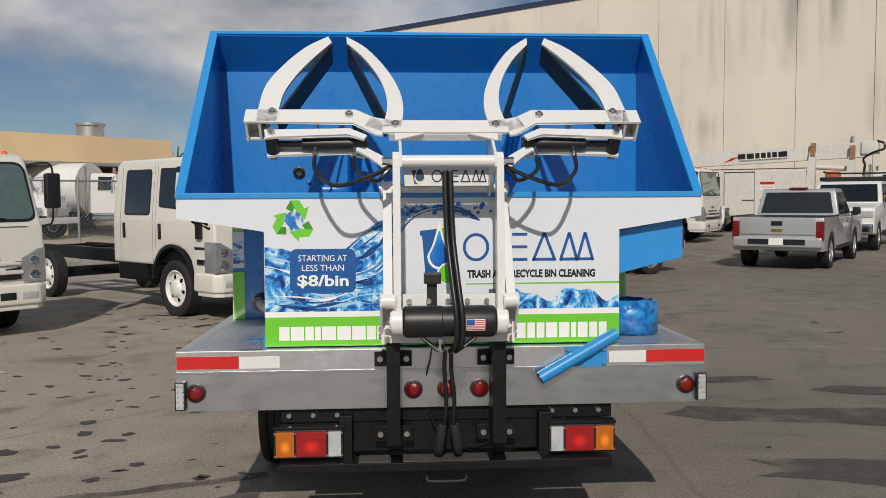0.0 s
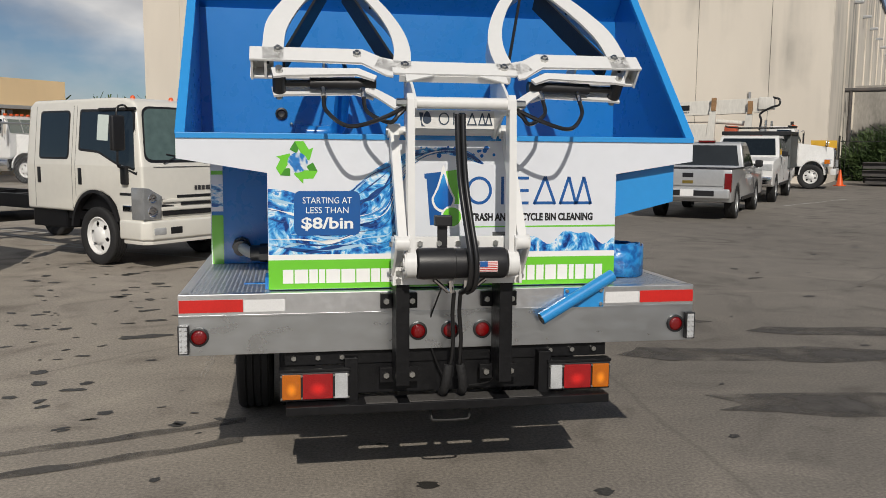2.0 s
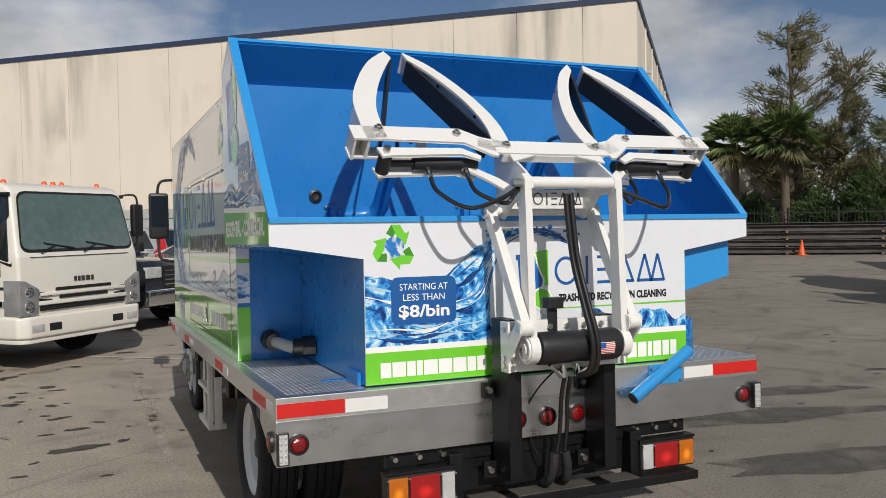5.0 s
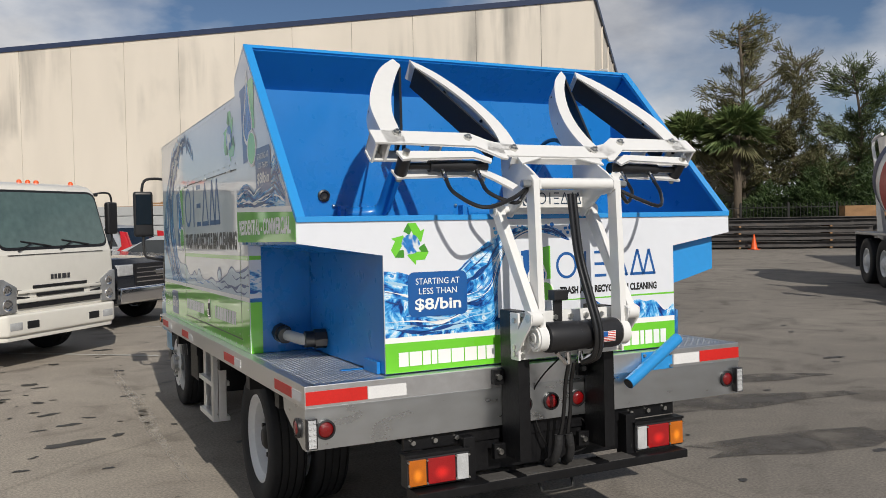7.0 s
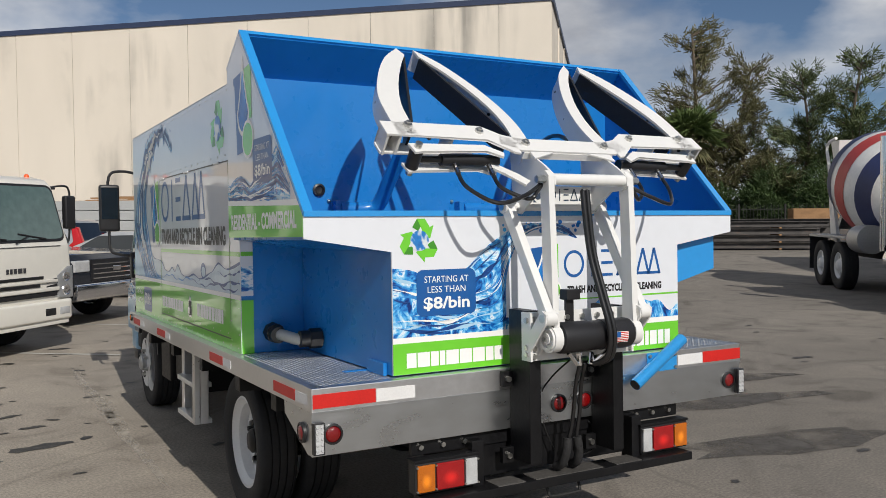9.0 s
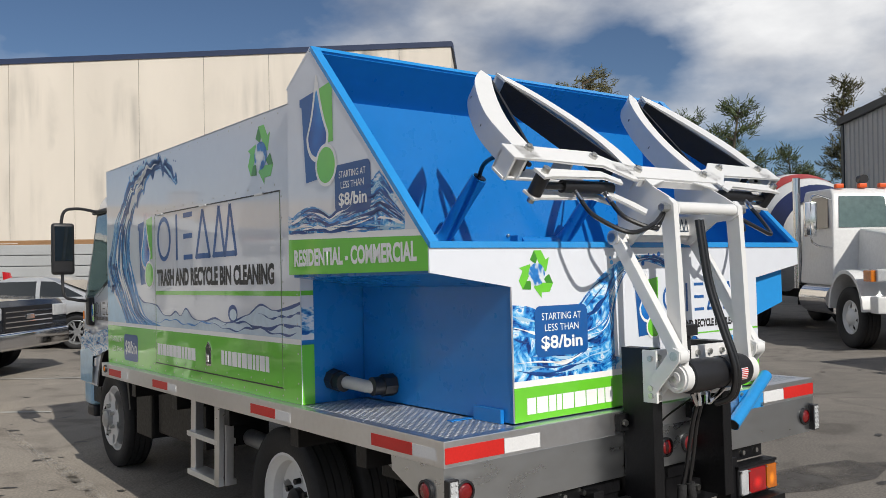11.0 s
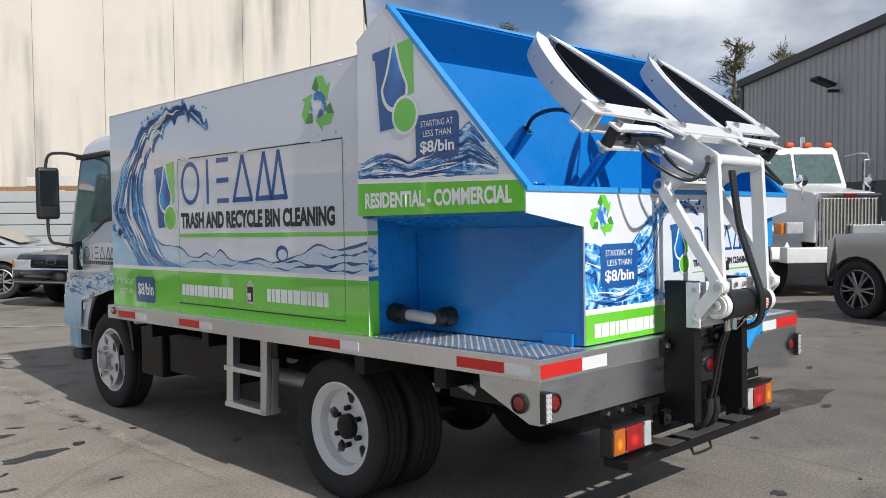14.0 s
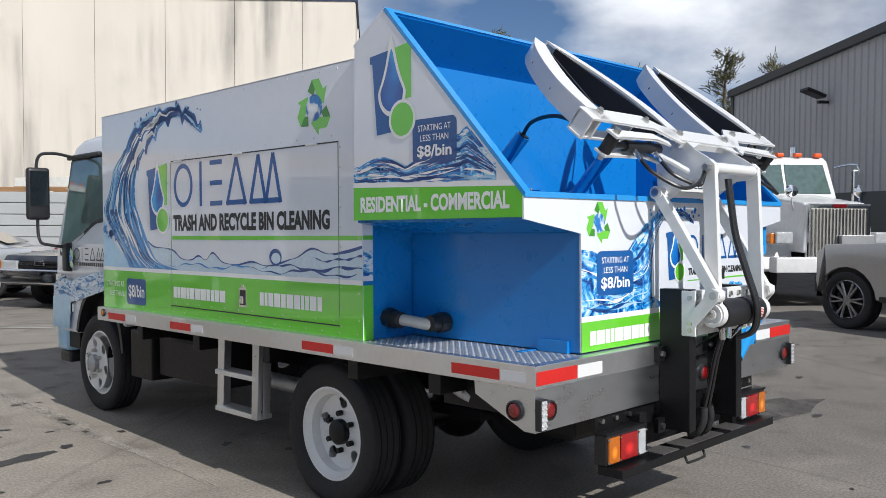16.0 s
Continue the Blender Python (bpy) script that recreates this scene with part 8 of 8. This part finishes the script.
vent = part("roof_vent", rod(bmesh.new(), (-3.7, 1.2, 4.48), (-3.7, 1.2, 5.18), 0.62, 24), GALV, bei, "round metal roof vent", True)
part("vent_cap", rod(bmesh.new(), (-3.7, 1.2, 5.05), (-3.7, 1.2, 5.15), 0.70, 24), GALV, vent, "", True)
bpy.context.view_layer.update()

# ---- grey ribbed metal building on the right ----
RIBBED = mat("grey_ribbed_sheet", (0.42, 0.43, 0.44), 0.5, 0.1, vary=0.06, scale=1.5)
GREY_LOW = mat("dark_grey_wainscot", (0.055, 0.07, 0.08), 0.5, vary=0.1)
gb = thing("metal_building", sn(12.2, 24.7, 0, 142.4), "grey ribbed metal building with a dark gable trim", "building")
# x = 0 at the corner, y runs along the gable towards the viewer
def gable(y):
    return 5.93 + 0.055 * min(y, 24 - y)
bm = bmesh.new()
def rib_strip(bm, y0, y1, z0, zf, x):
    k = 0
    y = y0
    pts = []
    while y < y1:
        pts += [(y, x), (y + 0.10, x), (y + 0.13, x - 0.035), (y + 0.17, x - 0.035), (y + 0.20, x)]
        y += 0.30
    pts.append((y1, x))
    lo_ = [bm.verts.new((px, py, z0)) for py, px in pts]
    hi_ = [bm.verts.new((px, py, zf(py))) for py, px in pts]
    for i in range(len(pts) - 1):
        bm.faces.new((lo_[i], lo_[i + 1], hi_[i + 1], hi_[i]))
rib_strip(bm, 0.0, 24.0, 2.35, gable, 0.0)
moved(bm, Matrix(((-1, 0, 0, 0), (0, 1, 0, 0), (0, 0, 1, 0), (0, 0, 0, 1))))
part("gable_sheet", bm, RIBBED, gb, "grey vertically ribbed sheet wall")
part("core", prism(bmesh.new(), [(0, 0), (24, 0), (24, 5.9), (12, 6.55), (0, 5.9)], "x", -20.0, -0.05), RIBBED, gb)
part("wainscot", boxed(-0.02, 0.06, 0, 24, 0, 2.35), GREY_LOW, gb, "dark grey lower wall")
for a, b in ((-0.15, 12.0), (12.0, 24.15)):
    part("gable_trim", prism(bmesh.new(), [(a, gable(a) - 0.02 if a > 0 else 5.90), (b, gable(b) - 0.02 if b < 24 else 5.90), (b, (gable(b) if b < 24 else 5.92) + 0.22), (a, (gable(a) if a > 0 else 5.92) + 0.22)], "x", -0.1, 0.16), mat("charcoal_trim", (0.04, 0.045, 0.05), 0.5, vary=0.1), gb, "charcoal gable trim")
part("corner_trim", boxed(-0.08, 0.07, -0.06, 0.10, 0, 5.9), GREY_LOW, gb)
wl_ = part("wall_lamp", moved(soften(boxed(0.25, 0.85, -0.22, 0.22, 0.0, 0.10), 0.03), pose(0, 5.9, 4.95, 0, -20, 0)), PLASTIC, gb, "black wall flood lamp")
part("lamp_arm", boxed(0.04, 0.35, 5.85, 5.95, 4.90, 4.98), PLASTIC, wl_)

# ---- steel stacks, fences, cone ----
rb = random.Random(11)
stack = thing("steel_stack", sn(0.9, 38.0, 0, -37.6), "long stack of mill-grey steel beams on bearers", "steel beams")
first_beam = None
for row in range(4):
    z = 0.10 + row * 0.33
    for k in range(5):
        x0 = rb.uniform(-0.1, 0.3) if row < 3 else rb.uniform(0.2, 1.6)
        ln = rb.uniform(10.8, 11.6) if row < 3 else rb.uniform(7.5, 10)
        y = 0.05 + k * 0.36
        bm = bmesh.new()
        box(bm, 0, ln, 0, 0.30, 0, 0.025); box(bm, 0, ln, 0, 0.30, 0.235, 0.26); box(bm, 0, ln, 0.135, 0.165, 0.025, 0.235)
        part("beam", moved(bm, Matrix.Translation((x0, y, z))), BEAM, stack, "mill-grey steel beam")
    for x in (1.5, 5.0, 9.0):
        part("bearer", boxed(x, x + 0.1, 0.0, 1.9, z - 0.07, z), WOOD, stack)
stack2 = thing("steel_stack", sn(1.5, 41.0, 0, -37.6), "farther stack of rusty steel beams", "steel beams")
for k in range(6):
    bm = bmesh.new()
    box(bm, 0, 12.5, 0, 0.30, 0, 0.025); box(bm, 0, 12.5, 0, 0.30, 0.235, 0.26); box(bm, 0, 12.5, 0.135, 0.165, 0.025, 0.235)
    part("beam", moved(bm, Matrix.Translation((rb.uniform(0, 3), 0.4 * (k % 3), 0.9 + 0.3 * (k // 3)))), BEAM, stack2)
part("bearer", boxed(0.5, 15, 0, 1.2, 0, 0.9), BEAM, stack2)
ply = tagged(part("plywood_pile", moved(boxed(-1.2, 1.2, 0, 1.2, 0, 0.9, 0.01), Matrix()), WOOD, None, "", False, sn(12.6, 41.5, 1.0, -37.6)), "pile of brown plywood behind the steel", "plywood")
ply.matrix_basis = sn(12.6, 41.5, 0.0, -37.6)
ply.scale = (1, 1, 2.2)
cone = thing("traffic_cone", pose(22.95, 29.8, 0), "orange traffic cone beside the steel stack", "traffic cone", "traffic cones")
part("cone", moved(lathe(bmesh.new(), [(0.03, 0.17), (0.10, 0.14), (0.70, 0.03), (0.71, 0.0)], 20), pose(0, 0, 0, 0, -90, 0)), ORANGE, cone, "", True)
part("base", boxed(-0.19, 0.19, -0.19, 0.19, 0, 0.035, 0.006), ORANGE, cone)
copy_thing(cone, pose(28.2, 25.9, 0))

fence = thing("iron_fence", sn(-0.4, 44.0, 0, -37.6), "black iron picket fence along the yard", "fence")
bm = bmesh.new()
me_p, me_s = None, None
for k in range(16):
    o = part("post", boxed(-0.045, 0.045, -0.045, 0.045, 0, 2.25), IRON, fence, "", False, pose(k * 2.4, 0, 0)) if me_p is None else again(me_p, fence, pose(k * 2.4, 0, 0))
    me_p = me_p or o
for k in range(200):
    o = part("picket", boxed(-0.011, 0.011, -0.011, 0.011, 0.08, 2.2), IRON, fence, "", False, pose(0.12 + k * 0.18, 0, 0)) if me_s is None else again(me_s, fence, pose(0.12 + k * 0.18, 0, 0))
    me_s = me_s or o
for z in (0.25, 1.95):
    part("fence_rail", boxed(0, 36, -0.02, 0.02, z, z + 0.04), IRON, fence)

# chain-link fence behind the chassis trucks
cl = thing("chain_link_fence", pose(-13.0, 11.2, 0, 0, 0, 52.4), "galvanised chain-link fence on posts", "fence")
bm = bmesh.new()
LEN, HT, CELL = 14.0, 2.1, 0.10
def wire(a, b, r=0.0028):
    d = (Vector(b) - Vector(a)).normalized()
    s_ = Vector((0, 1, 0)) * r
    u_ = d.cross(Vector((0, 1, 0))) * r
    A = [bm.verts.new(Vector(a) + q) for q in (s_, u_, -s_ - u_ * 0.5)]
    C = [bm.verts.new(Vector(b) + q) for q in (s_, u_, -s_ - u_ * 0.5)]
    for k in range(3):
        bm.faces.new((A[k], A[(k + 1) % 3], C[(k + 1) % 3], C[k]))
for k in range(int((LEN + HT) / CELL)):
    x = k * CELL
    x0, x1 = max(0, x - HT), min(LEN, x)
    wire((x0, 0, x - x0), (x1, 0, x - x1))
    wire((x0, 0, HT - (x - x0)), (x1, 0, HT - (x - x1)))
part("mesh", bm, GALV, cl, "galvanised wire mesh", kind="stuff")
for k in range(6):
    part("post", rod(bmesh.new(), (k * 2.8, 0, 0), (k * 2.8, 0, 2.2), 0.03, 10), GALV, cl, "", True)
part("top_rail", rod(bmesh.new(), (0, 0, 2.1), (LEN, 0, 2.1), 0.022, 8), GALV, cl, "", True)
kb = part("kerb", boxed(-14, 0, -0.1, 0.1, 0, 0.13, 0.02), CONCRETE, None, "", False, pose(-13.3, 10.9, 0, 0, 0, 232.4))
tagged(kb, "low concrete kerb under the fence", "kerb", kind="structure")

# ---- trees ----
LEAF_PINE = ramp_mat("feathery_needles", [(0.3, (0.04, 0.06, 0.02)), (0.55, (0.085, 0.115, 0.04)), (0.8, (0.15, 0.16, 0.065))], 2.5, 4, 0.2, 0.7)
LEAF_BROWN = ramp_mat("dry_needles", [(0.3, (0.08, 0.085, 0.035)), (0.6, (0.14, 0.13, 0.06)), (0.8, (0.21, 0.17, 0.085))], 2.5, 4, 0.2, 0.75)
LEAF_PALM = ramp_mat("palm_fronds", [(0.3, (0.06, 0.10, 0.03)), (0.55, (0.12, 0.17, 0.055)), (0.8, (0.20, 0.22, 0.085))], 1.5, 4, 0.2, 0.55)
LEAF_BUSH = ramp_mat("dense_leaves", [(0.3, (0.025, 0.05, 0.014)), (0.55, (0.055, 0.095, 0.028)), (0.8, (0.10, 0.14, 0.045))], 2.0, 4, 0.2, 0.6)
BARK = mat("grey_brown_bark", (0.12, 0.095, 0.07), 0.9, vary=0.3, scale=4, bump=0.6, bscale=14, stretch=(1, 1, 0.25))


def limb(bm, pts, r0, r1, seg=7):
    line = smooth_line(pts, 4)
    rings = []
    for i, p_ in enumerate(line):
        d = (line[min(i + 1, len(line) - 1)] - line[max(i - 1, 0)]).normalized()
        s_ = d.cross(Vector((0.3, 0.9, 0.2))).normalized()
        u_ = s_.cross(d)
        r = r0 + (r1 - r0) * i / (len(line) - 1)
        rings.append([bm.verts.new(p_ + (s_ * math.cos(2 * math.pi * k / seg) + u_ * math.sin(2 * math.pi * k / seg)) * r) for k in range(seg)])
    for a, b in zip(rings, rings[1:]):
        for k in range(seg):
            bm.faces.new((a[k], a[(k + 1) % seg], b[(k + 1) % seg], b[k]))


def tuft(vs, fs, c, d, size, rnd, count):
    """A spray of narrow drooping blades at the end of a twig."""
    for _ in range(count):
        v = (d + Vector((rnd.gauss(0, 0.55), rnd.gauss(0, 0.55), rnd.gauss(0, 0.5) + 0.1))).normalized()
        s_ = v.cross(Vector((rnd.gauss(0, 1), rnd.gauss(0, 1), rnd.gauss(0, 1)))).normalized() * size * 0.06
        o = c + Vector((rnd.gauss(0, 1), rnd.gauss(0, 1), rnd.gauss(0, 1))) * size * 0.35
        q = o + v * size * rnd.uniform(0.6, 1.1)
        k = len(vs)
        vs += [o - s_, o + s_, q + s_ * 0.6 + Vector((0, 0, -0.05 * size)), q - s_ * 0.6 + Vector((0, 0, -0.05 * size))]
        fs.append((k, k + 1, k + 2, k + 3))


def casuarina(m, h, spread, seed, label, leaf, gaps=0.5, lean=(0.0, 0.0), group="casuarina trees"):
    rnd = random.Random(seed)
    t = thing("pine_tree", m, label, "tree", group)
    bm = bmesh.new()
    top = Vector((lean[0] * h, lean[1] * h, h))
    spine = [Vector((0, 0, 0)), top * 0.3 + Vector((rnd.uniform(-.2, .2), rnd.uniform(-.2, .2), 0)), top * 0.6 + Vector((rnd.uniform(-.4, .4), rnd.uniform(-.4, .4), 0)), top]
    limb(bm, spine, h * 0.022, h * 0.004)
    line = smooth_line(spine, 10)
    vs, fs = [], []
    nb = int(h * 4.2)
    for b in range(nb):
        k = 0.22 + 0.78 * (b + rnd.random()) / nb
        p0 = line[min(len(line) - 1, int(k * (len(line) - 1)))]
        a = rnd.uniform(0, 2 * math.pi)
        ln = spread * (1.1 - 0.75 * k) * rnd.uniform(0.45, 1.15)
        d = Vector((math.cos(a), math.sin(a), rnd.uniform(0.25, 0.95)))
        p1 = p0 + d * ln * 0.5
        p2 = p1 + Vector((d.x, d.y, d.z * 0.9 + 0.1)) * ln * 0.5
        limb(bm, [p0, p1, p2], h * 0.006, h * 0.0012, 5)
        n_t = max(5, int(ln * 11))
        for q in range(n_t):
            f = 0.2 + 0.85 * q / n_t
            if rnd.random() < gaps * 0.5:
                continue
            c = p0.lerp(p2, f) + Vector((rnd.gauss(0, 0.18), rnd.gauss(0, 0.18), rnd.gauss(0, 0.16)))
            tuft(vs, fs, c, (d + Vector((0, 0, 0.2))).normalized(), rnd.uniform(0.22, 0.50), rnd, 20)
    part("trunk", bm, BARK, t, "grey-brown trunk with limbs", True)
    me = bpy.data.meshes.new("crown")
    me.from_pydata(vs, [], fs)
    me.materials.append(leaf)
    o = new("crown", me)
    o.parent = t
    return t


def palm(m, h, seed, label):
    rnd = random.Random(seed)
    t = thing("palm_tree", m, label, "palm", "sabal palms")
    bm = bmesh.new()
    limb(bm, [(0, 0, 0), (0.05, 0, h * 0.5), (0.0, 0.05, h)], 0.23, 0.19, 12)
    part("trunk", bm, BARK, t, "fibrous palm trunk", True)
    for f_i in range(64):
        a = rnd.uniform(0, 2 * math.pi)
        el = rnd.uniform(-0.75, 1.3)
        d = Vector((math.cos(a) * math.cos(el), math.sin(a) * math.cos(el), math.sin(el)))
        stem = [Vector((0, 0, h)), Vector((0, 0, h)) + d * 0.95, Vector((0, 0, h)) + d * 1.5 + Vector((0, 0, -0.12))]
        vs, fs = [], []
        c, e = stem[1], stem[2]
        side = d.cross(Vector((0, 0, 1))).normalized()
        nrm = side.cross(d)
        k = len(vs)
        vs += [stem[0] - side * 0.02, stem[0] + side * 0.02, c + side * 0.015, c - side * 0.015]
        fs.append((k, k + 1, k + 2, k + 3))
        for b in range(17):
            w = (b - 8) / 8 * 1.25
            v = (d * math.cos(w) + side * math.sin(w)).normalized()
            ln = 1.25 * (1 - 0.25 * abs(w) / 1.25) * rnd.uniform(0.85, 1.1)
            droop = Vector((0, 0, -0.10 - 0.30 * rnd.random()))
            m1, m2 = c + v * ln * 0.55, c + v * ln + droop
            s_ = v.cross(nrm).normalized() * 0.07
            k = len(vs)
            vs += [c, m1 - s_, m1 + s_, m2]
            fs += [(k, k + 1, k + 3), (k, k + 3, k + 2)]
        me = bpy.data.meshes.new("frond")
        me.from_pydata(vs, [], fs)
        me.materials.append(LEAF_PALM if el > -0.45 else LEAF_BROWN)
        o = new("frond", me)
        o.parent = t
    return t


def bush(m, w, h, seed, label, leaf, count):
    rnd = random.Random(seed)
    t = thing("shrub", m, label, "shrub", "shrubs along the fence")
    bm = bmesh.new()
    vs, fs = [], []
    for k in range(7):
        a = rnd.uniform(0, 6.28)
        q = Vector((math.cos(a) * w * 0.35, math.sin(a) * w * 0.35, h * rnd.uniform(0.5, 0.85)))
        limb(bm, [(0, 0, 0), q * 0.5 + Vector((0, 0, 0.2)), q], 0.06, 0.01, 5)
    for k in range(count):
        a, r = rnd.uniform(0, 6.28), w * 0.5 * rnd.random() ** 0.5
        bulge = 0.75 + 0.25 * math.sin(a * 3 + seed) 
        z = h * (0.12 + 0.88 * rnd.random()) * (1 - 0.35 * (r / (w * 0.5)) ** 2) * bulge
        tuft(vs, fs, Vector((r * math.cos(a), r * math.sin(a), z)), Vector((math.cos(a), math.sin(a), 0.7)).normalized(), rnd.uniform(0.25, 0.48), rnd, 14)
    part("stems", bm, BARK, t, "", True)
    me = bpy.data.meshes.new("leaves")
    me.from_pydata(vs, [], fs)
    me.materials.append(leaf)
    o = new("leaves", me)
    o.parent = t


palm(sn(6.7, 44.6), 5.9, 3, "sabal palm with a full round crown")
palm(sn(4.3, 46.0), 5.8, 5, "sabal palm with a full round crown")
casuarina(sn(8.0, 50.0), 12.6, 4.2, 21, "tall thin casuarina with brownish feathery foliage", LEAF_BROWN, 0.95, (-0.10, -0.05))
casuarina(sn(10.6, 49.0), 10.4, 3.4, 22, "casuarina with open feathery crown", LEAF_BROWN, 0.8, (0.03, 0))
casuarina(sn(13.4, 48.0), 9.6, 3.6, 23, "dense green casuarina behind the iron fence", LEAF_PINE, 0.35)
casuarina(sn(16.4, 47.5), 10.4, 3.2, 24, "dense green casuarina behind the iron fence", LEAF_PINE, 0.55, (0.02, 0))
casuarina(sn(20.0, 49.0), 7.6, 2.6, 25, "green casuarina behind the yard", LEAF_PINE, 0.8)
casuarina(sn(24.0, 50.0), 12.6, 1.9, 26, "slender sparse casuarina behind the yard", LEAF_BROWN, 0.8)
casuarina(sn(27.8, 51.0), 12.2, 1.9, 27, "slender sparse casuarina behind the yard", LEAF_BROWN, 0.8)
for k, (s, n, w, h) in enumerate(((1.6, 45.6, 4.0, 2.6), (9.4, 48.0, 4.6, 3.6), (11.8, 47.0, 5.0, 4.6), (15.0, 46.8, 5.5, 5.2), (18.5, 46.8, 5.5, 4.6), (5.0, 50.0, 4.5, 3.6), (22.0, 46.5, 5.5, 4.6), (26.0, 46.5, 6.0, 4.6))):
    bush(sn(s, n), w, h, 40 + k, "dense dark green shrub by the fence", LEAF_BUSH, 1500)
# far woods all round the yard, so that the horizon is closed
vs, fs = [], []
rf = random.Random(77)
for k in range(2600):
    a = rf.uniform(0, 2 * math.pi)
    r = rf.uniform(150, 200)
    tuft(vs, fs, Vector((r * math.sin(a), r * math.cos(a), rf.uniform(0.2, 1.0) ** 1.3 * 8.0)), Vector((0, 0, 1)), rf.uniform(2.0, 4.0), rf, 4)
me = bpy.data.meshes.new("far_woods")
me.from_pydata(vs, [], fs)
me.materials.append(LEAF_BUSH)
tagged(new("far_woods", me), "low far woods along the horizon", "woods", kind="stuff")

# ---- marks on the ground ----
def blob(bm, x, y, r, rnd, z=0.004, sq=1.0, turn=0.0):
    n = 14
    c, s_ = math.cos(turn), math.sin(turn)
    pts = []
    ph = rnd.uniform(0, 6)
    for k in range(n):
        a = 2 * math.pi * k / n
        q = r * (1 + 0.28 * math.sin(2 * a + ph) + 0.16 * math.sin(5 * a + ph * 2) + rnd.uniform(-0.1, 0.1))
        px, py = q * math.cos(a) * sq, q * math.sin(a)
        pts.append(bm.verts.new((x + c * px - s_ * py, y + s_ * px + c * py, z)))
    bm.faces.new(pts)
rg = random.Random(9)
bm = bmesh.new()
for k in range(150):
    blob(bm, -2.6 + rg.gauss(0, 1.1), rg.uniform(1.0, 9.0), abs(rg.gauss(0.015, 0.022)) + 0.008, rg, 0.004, rg.uniform(1.0, 2.2), rg.uniform(-0.4, 0.4))
for k in range(260):
    blob(bm, rg.uniform(-7, 9), rg.uniform(-2.5, 20), abs(rg.gauss(0.012, 0.02)) + 0.008, rg, 0.004, rg.uniform(1.0, 2.0), rg.uniform(-0.4, 0.4))
stains = part("oil_spots", bm, STAIN, None, "", False)
tagged(stains, "dark oil spots on the asphalt", "oil spots", kind="stuff")
for x, y, r, sq, tn in ((3.2, 2.3, 0.28, 4.2, -0.25), (2.9, 1.0, 0.22, 5.0, -0.12), (4.3, 3.0, 0.20, 4.0, -0.3), (2.4, 3.6, 0.16, 4.5, 0.1)):
    bm = bmesh.new()
    blob(bm, x, y, r, rg, 0.005, sq, tn)
    tagged(part("damp_patch", bm, WET), "long dark damp patch on the asphalt", "damp patch", kind="stuff")
for k in range(2):
    bm = bmesh.new()
    pts_a, pts_b = [], []
    for q in range(30):
        x = -1.0 - 3.6 * q / 29
        y = 0.9 + 0.35 * k + 0.55 * math.sin(q / 29 * 2.2) * -1
        pts_a.append(bm.verts.new((x, y, 0.0045))); pts_b.append(bm.verts.new((x, y + 0.10 + 0.02 * math.sin(q * 1.7), 0.0045)))
    for q in range(29):
        bm.faces.new((pts_a[q], pts_a[q + 1], pts_b[q + 1], pts_b[q]))
    tagged(part("tyre_mark", bm, WET), "faint curved tyre mark on the asphalt", "tyre mark", kind="stuff")
bm = bmesh.new()
for n_ in range(9):   # overlapping strands that waver and run out
    u, z = rg.gauss(0, 0.035), 0.0040 + 0.00025 * n_
    ya, yb = 2.2 + rg.uniform(0, 2.0), 7.4 - rg.uniform(0, 2.2)
    ph, half = rg.uniform(0, 6), rg.uniform(0.02, 0.05)
    rows = []
    for k in range(61):
        f = k / 60
        y = ya + (yb - ya) * f
        x = -1.36 + u + 0.02 * math.sin(y * 2.1 + ph) + rg.gauss(0, 0.004)
        w = half * math.sin(f * math.pi) ** 0.7 * rg.uniform(0.65, 1.2) + 0.001
        rows.append([bm.verts.new((x + w * q, y, z)) for q in (-1, 1)])
    for q0, q1 in zip(rows, rows[1:]):
        bm.faces.new((q0[0], q1[0], q1[1], q0[1]))
for k in range(40):
    blob(bm, -0.3 + rg.gauss(0, 0.35), -0.2 + rg.gauss(0, 0.1), rg.uniform(0.008, 0.03), rg, 0.0042, 1.5)
tagged(part("dry_residue", bm, DRY), "pale dried residue trail", "residue", kind="stuff")
def paint_line(name, a, b, w):
    a, b = Vector((*a, 0.006)), Vector((*b, 0.006))
    d = (b - a).normalized()
    s_ = Vector((-d.y, d.x, 0)) * w / 2
    bm = bmesh.new()
    n = 24
    A = [bm.verts.new(a.lerp(b, k / n) + s_ * rg.uniform(0.75, 1.0)) for k in range(n + 1)]
    C = [bm.verts.new(a.lerp(b, k / n) - s_ * rg.uniform(0.75, 1.0)) for k in range(n + 1)]
    for k in range(n):
        if rg.random() > 0.08:
            bm.faces.new((A[k], A[k + 1], C[k + 1], C[k]))
    tagged(part(name, bm, LINE), "faded white parking line", "parking line", kind="structure")
for x, y in ((-6.6, 14.0), (-4.7, 11.0), (-7.9, 7.6), (-2.9, 13.2)):
    paint_line("parking_line", (x, y), (x + 0.79 * 5, y - 0.61 * 5), 0.1)
paint_line("parking_line", (-6.0, 13.0), (-3.4, 10.0), 0.1)
paint_line("parking_line", (13.0, 18.2), (17.0, 21.0), 0.12)
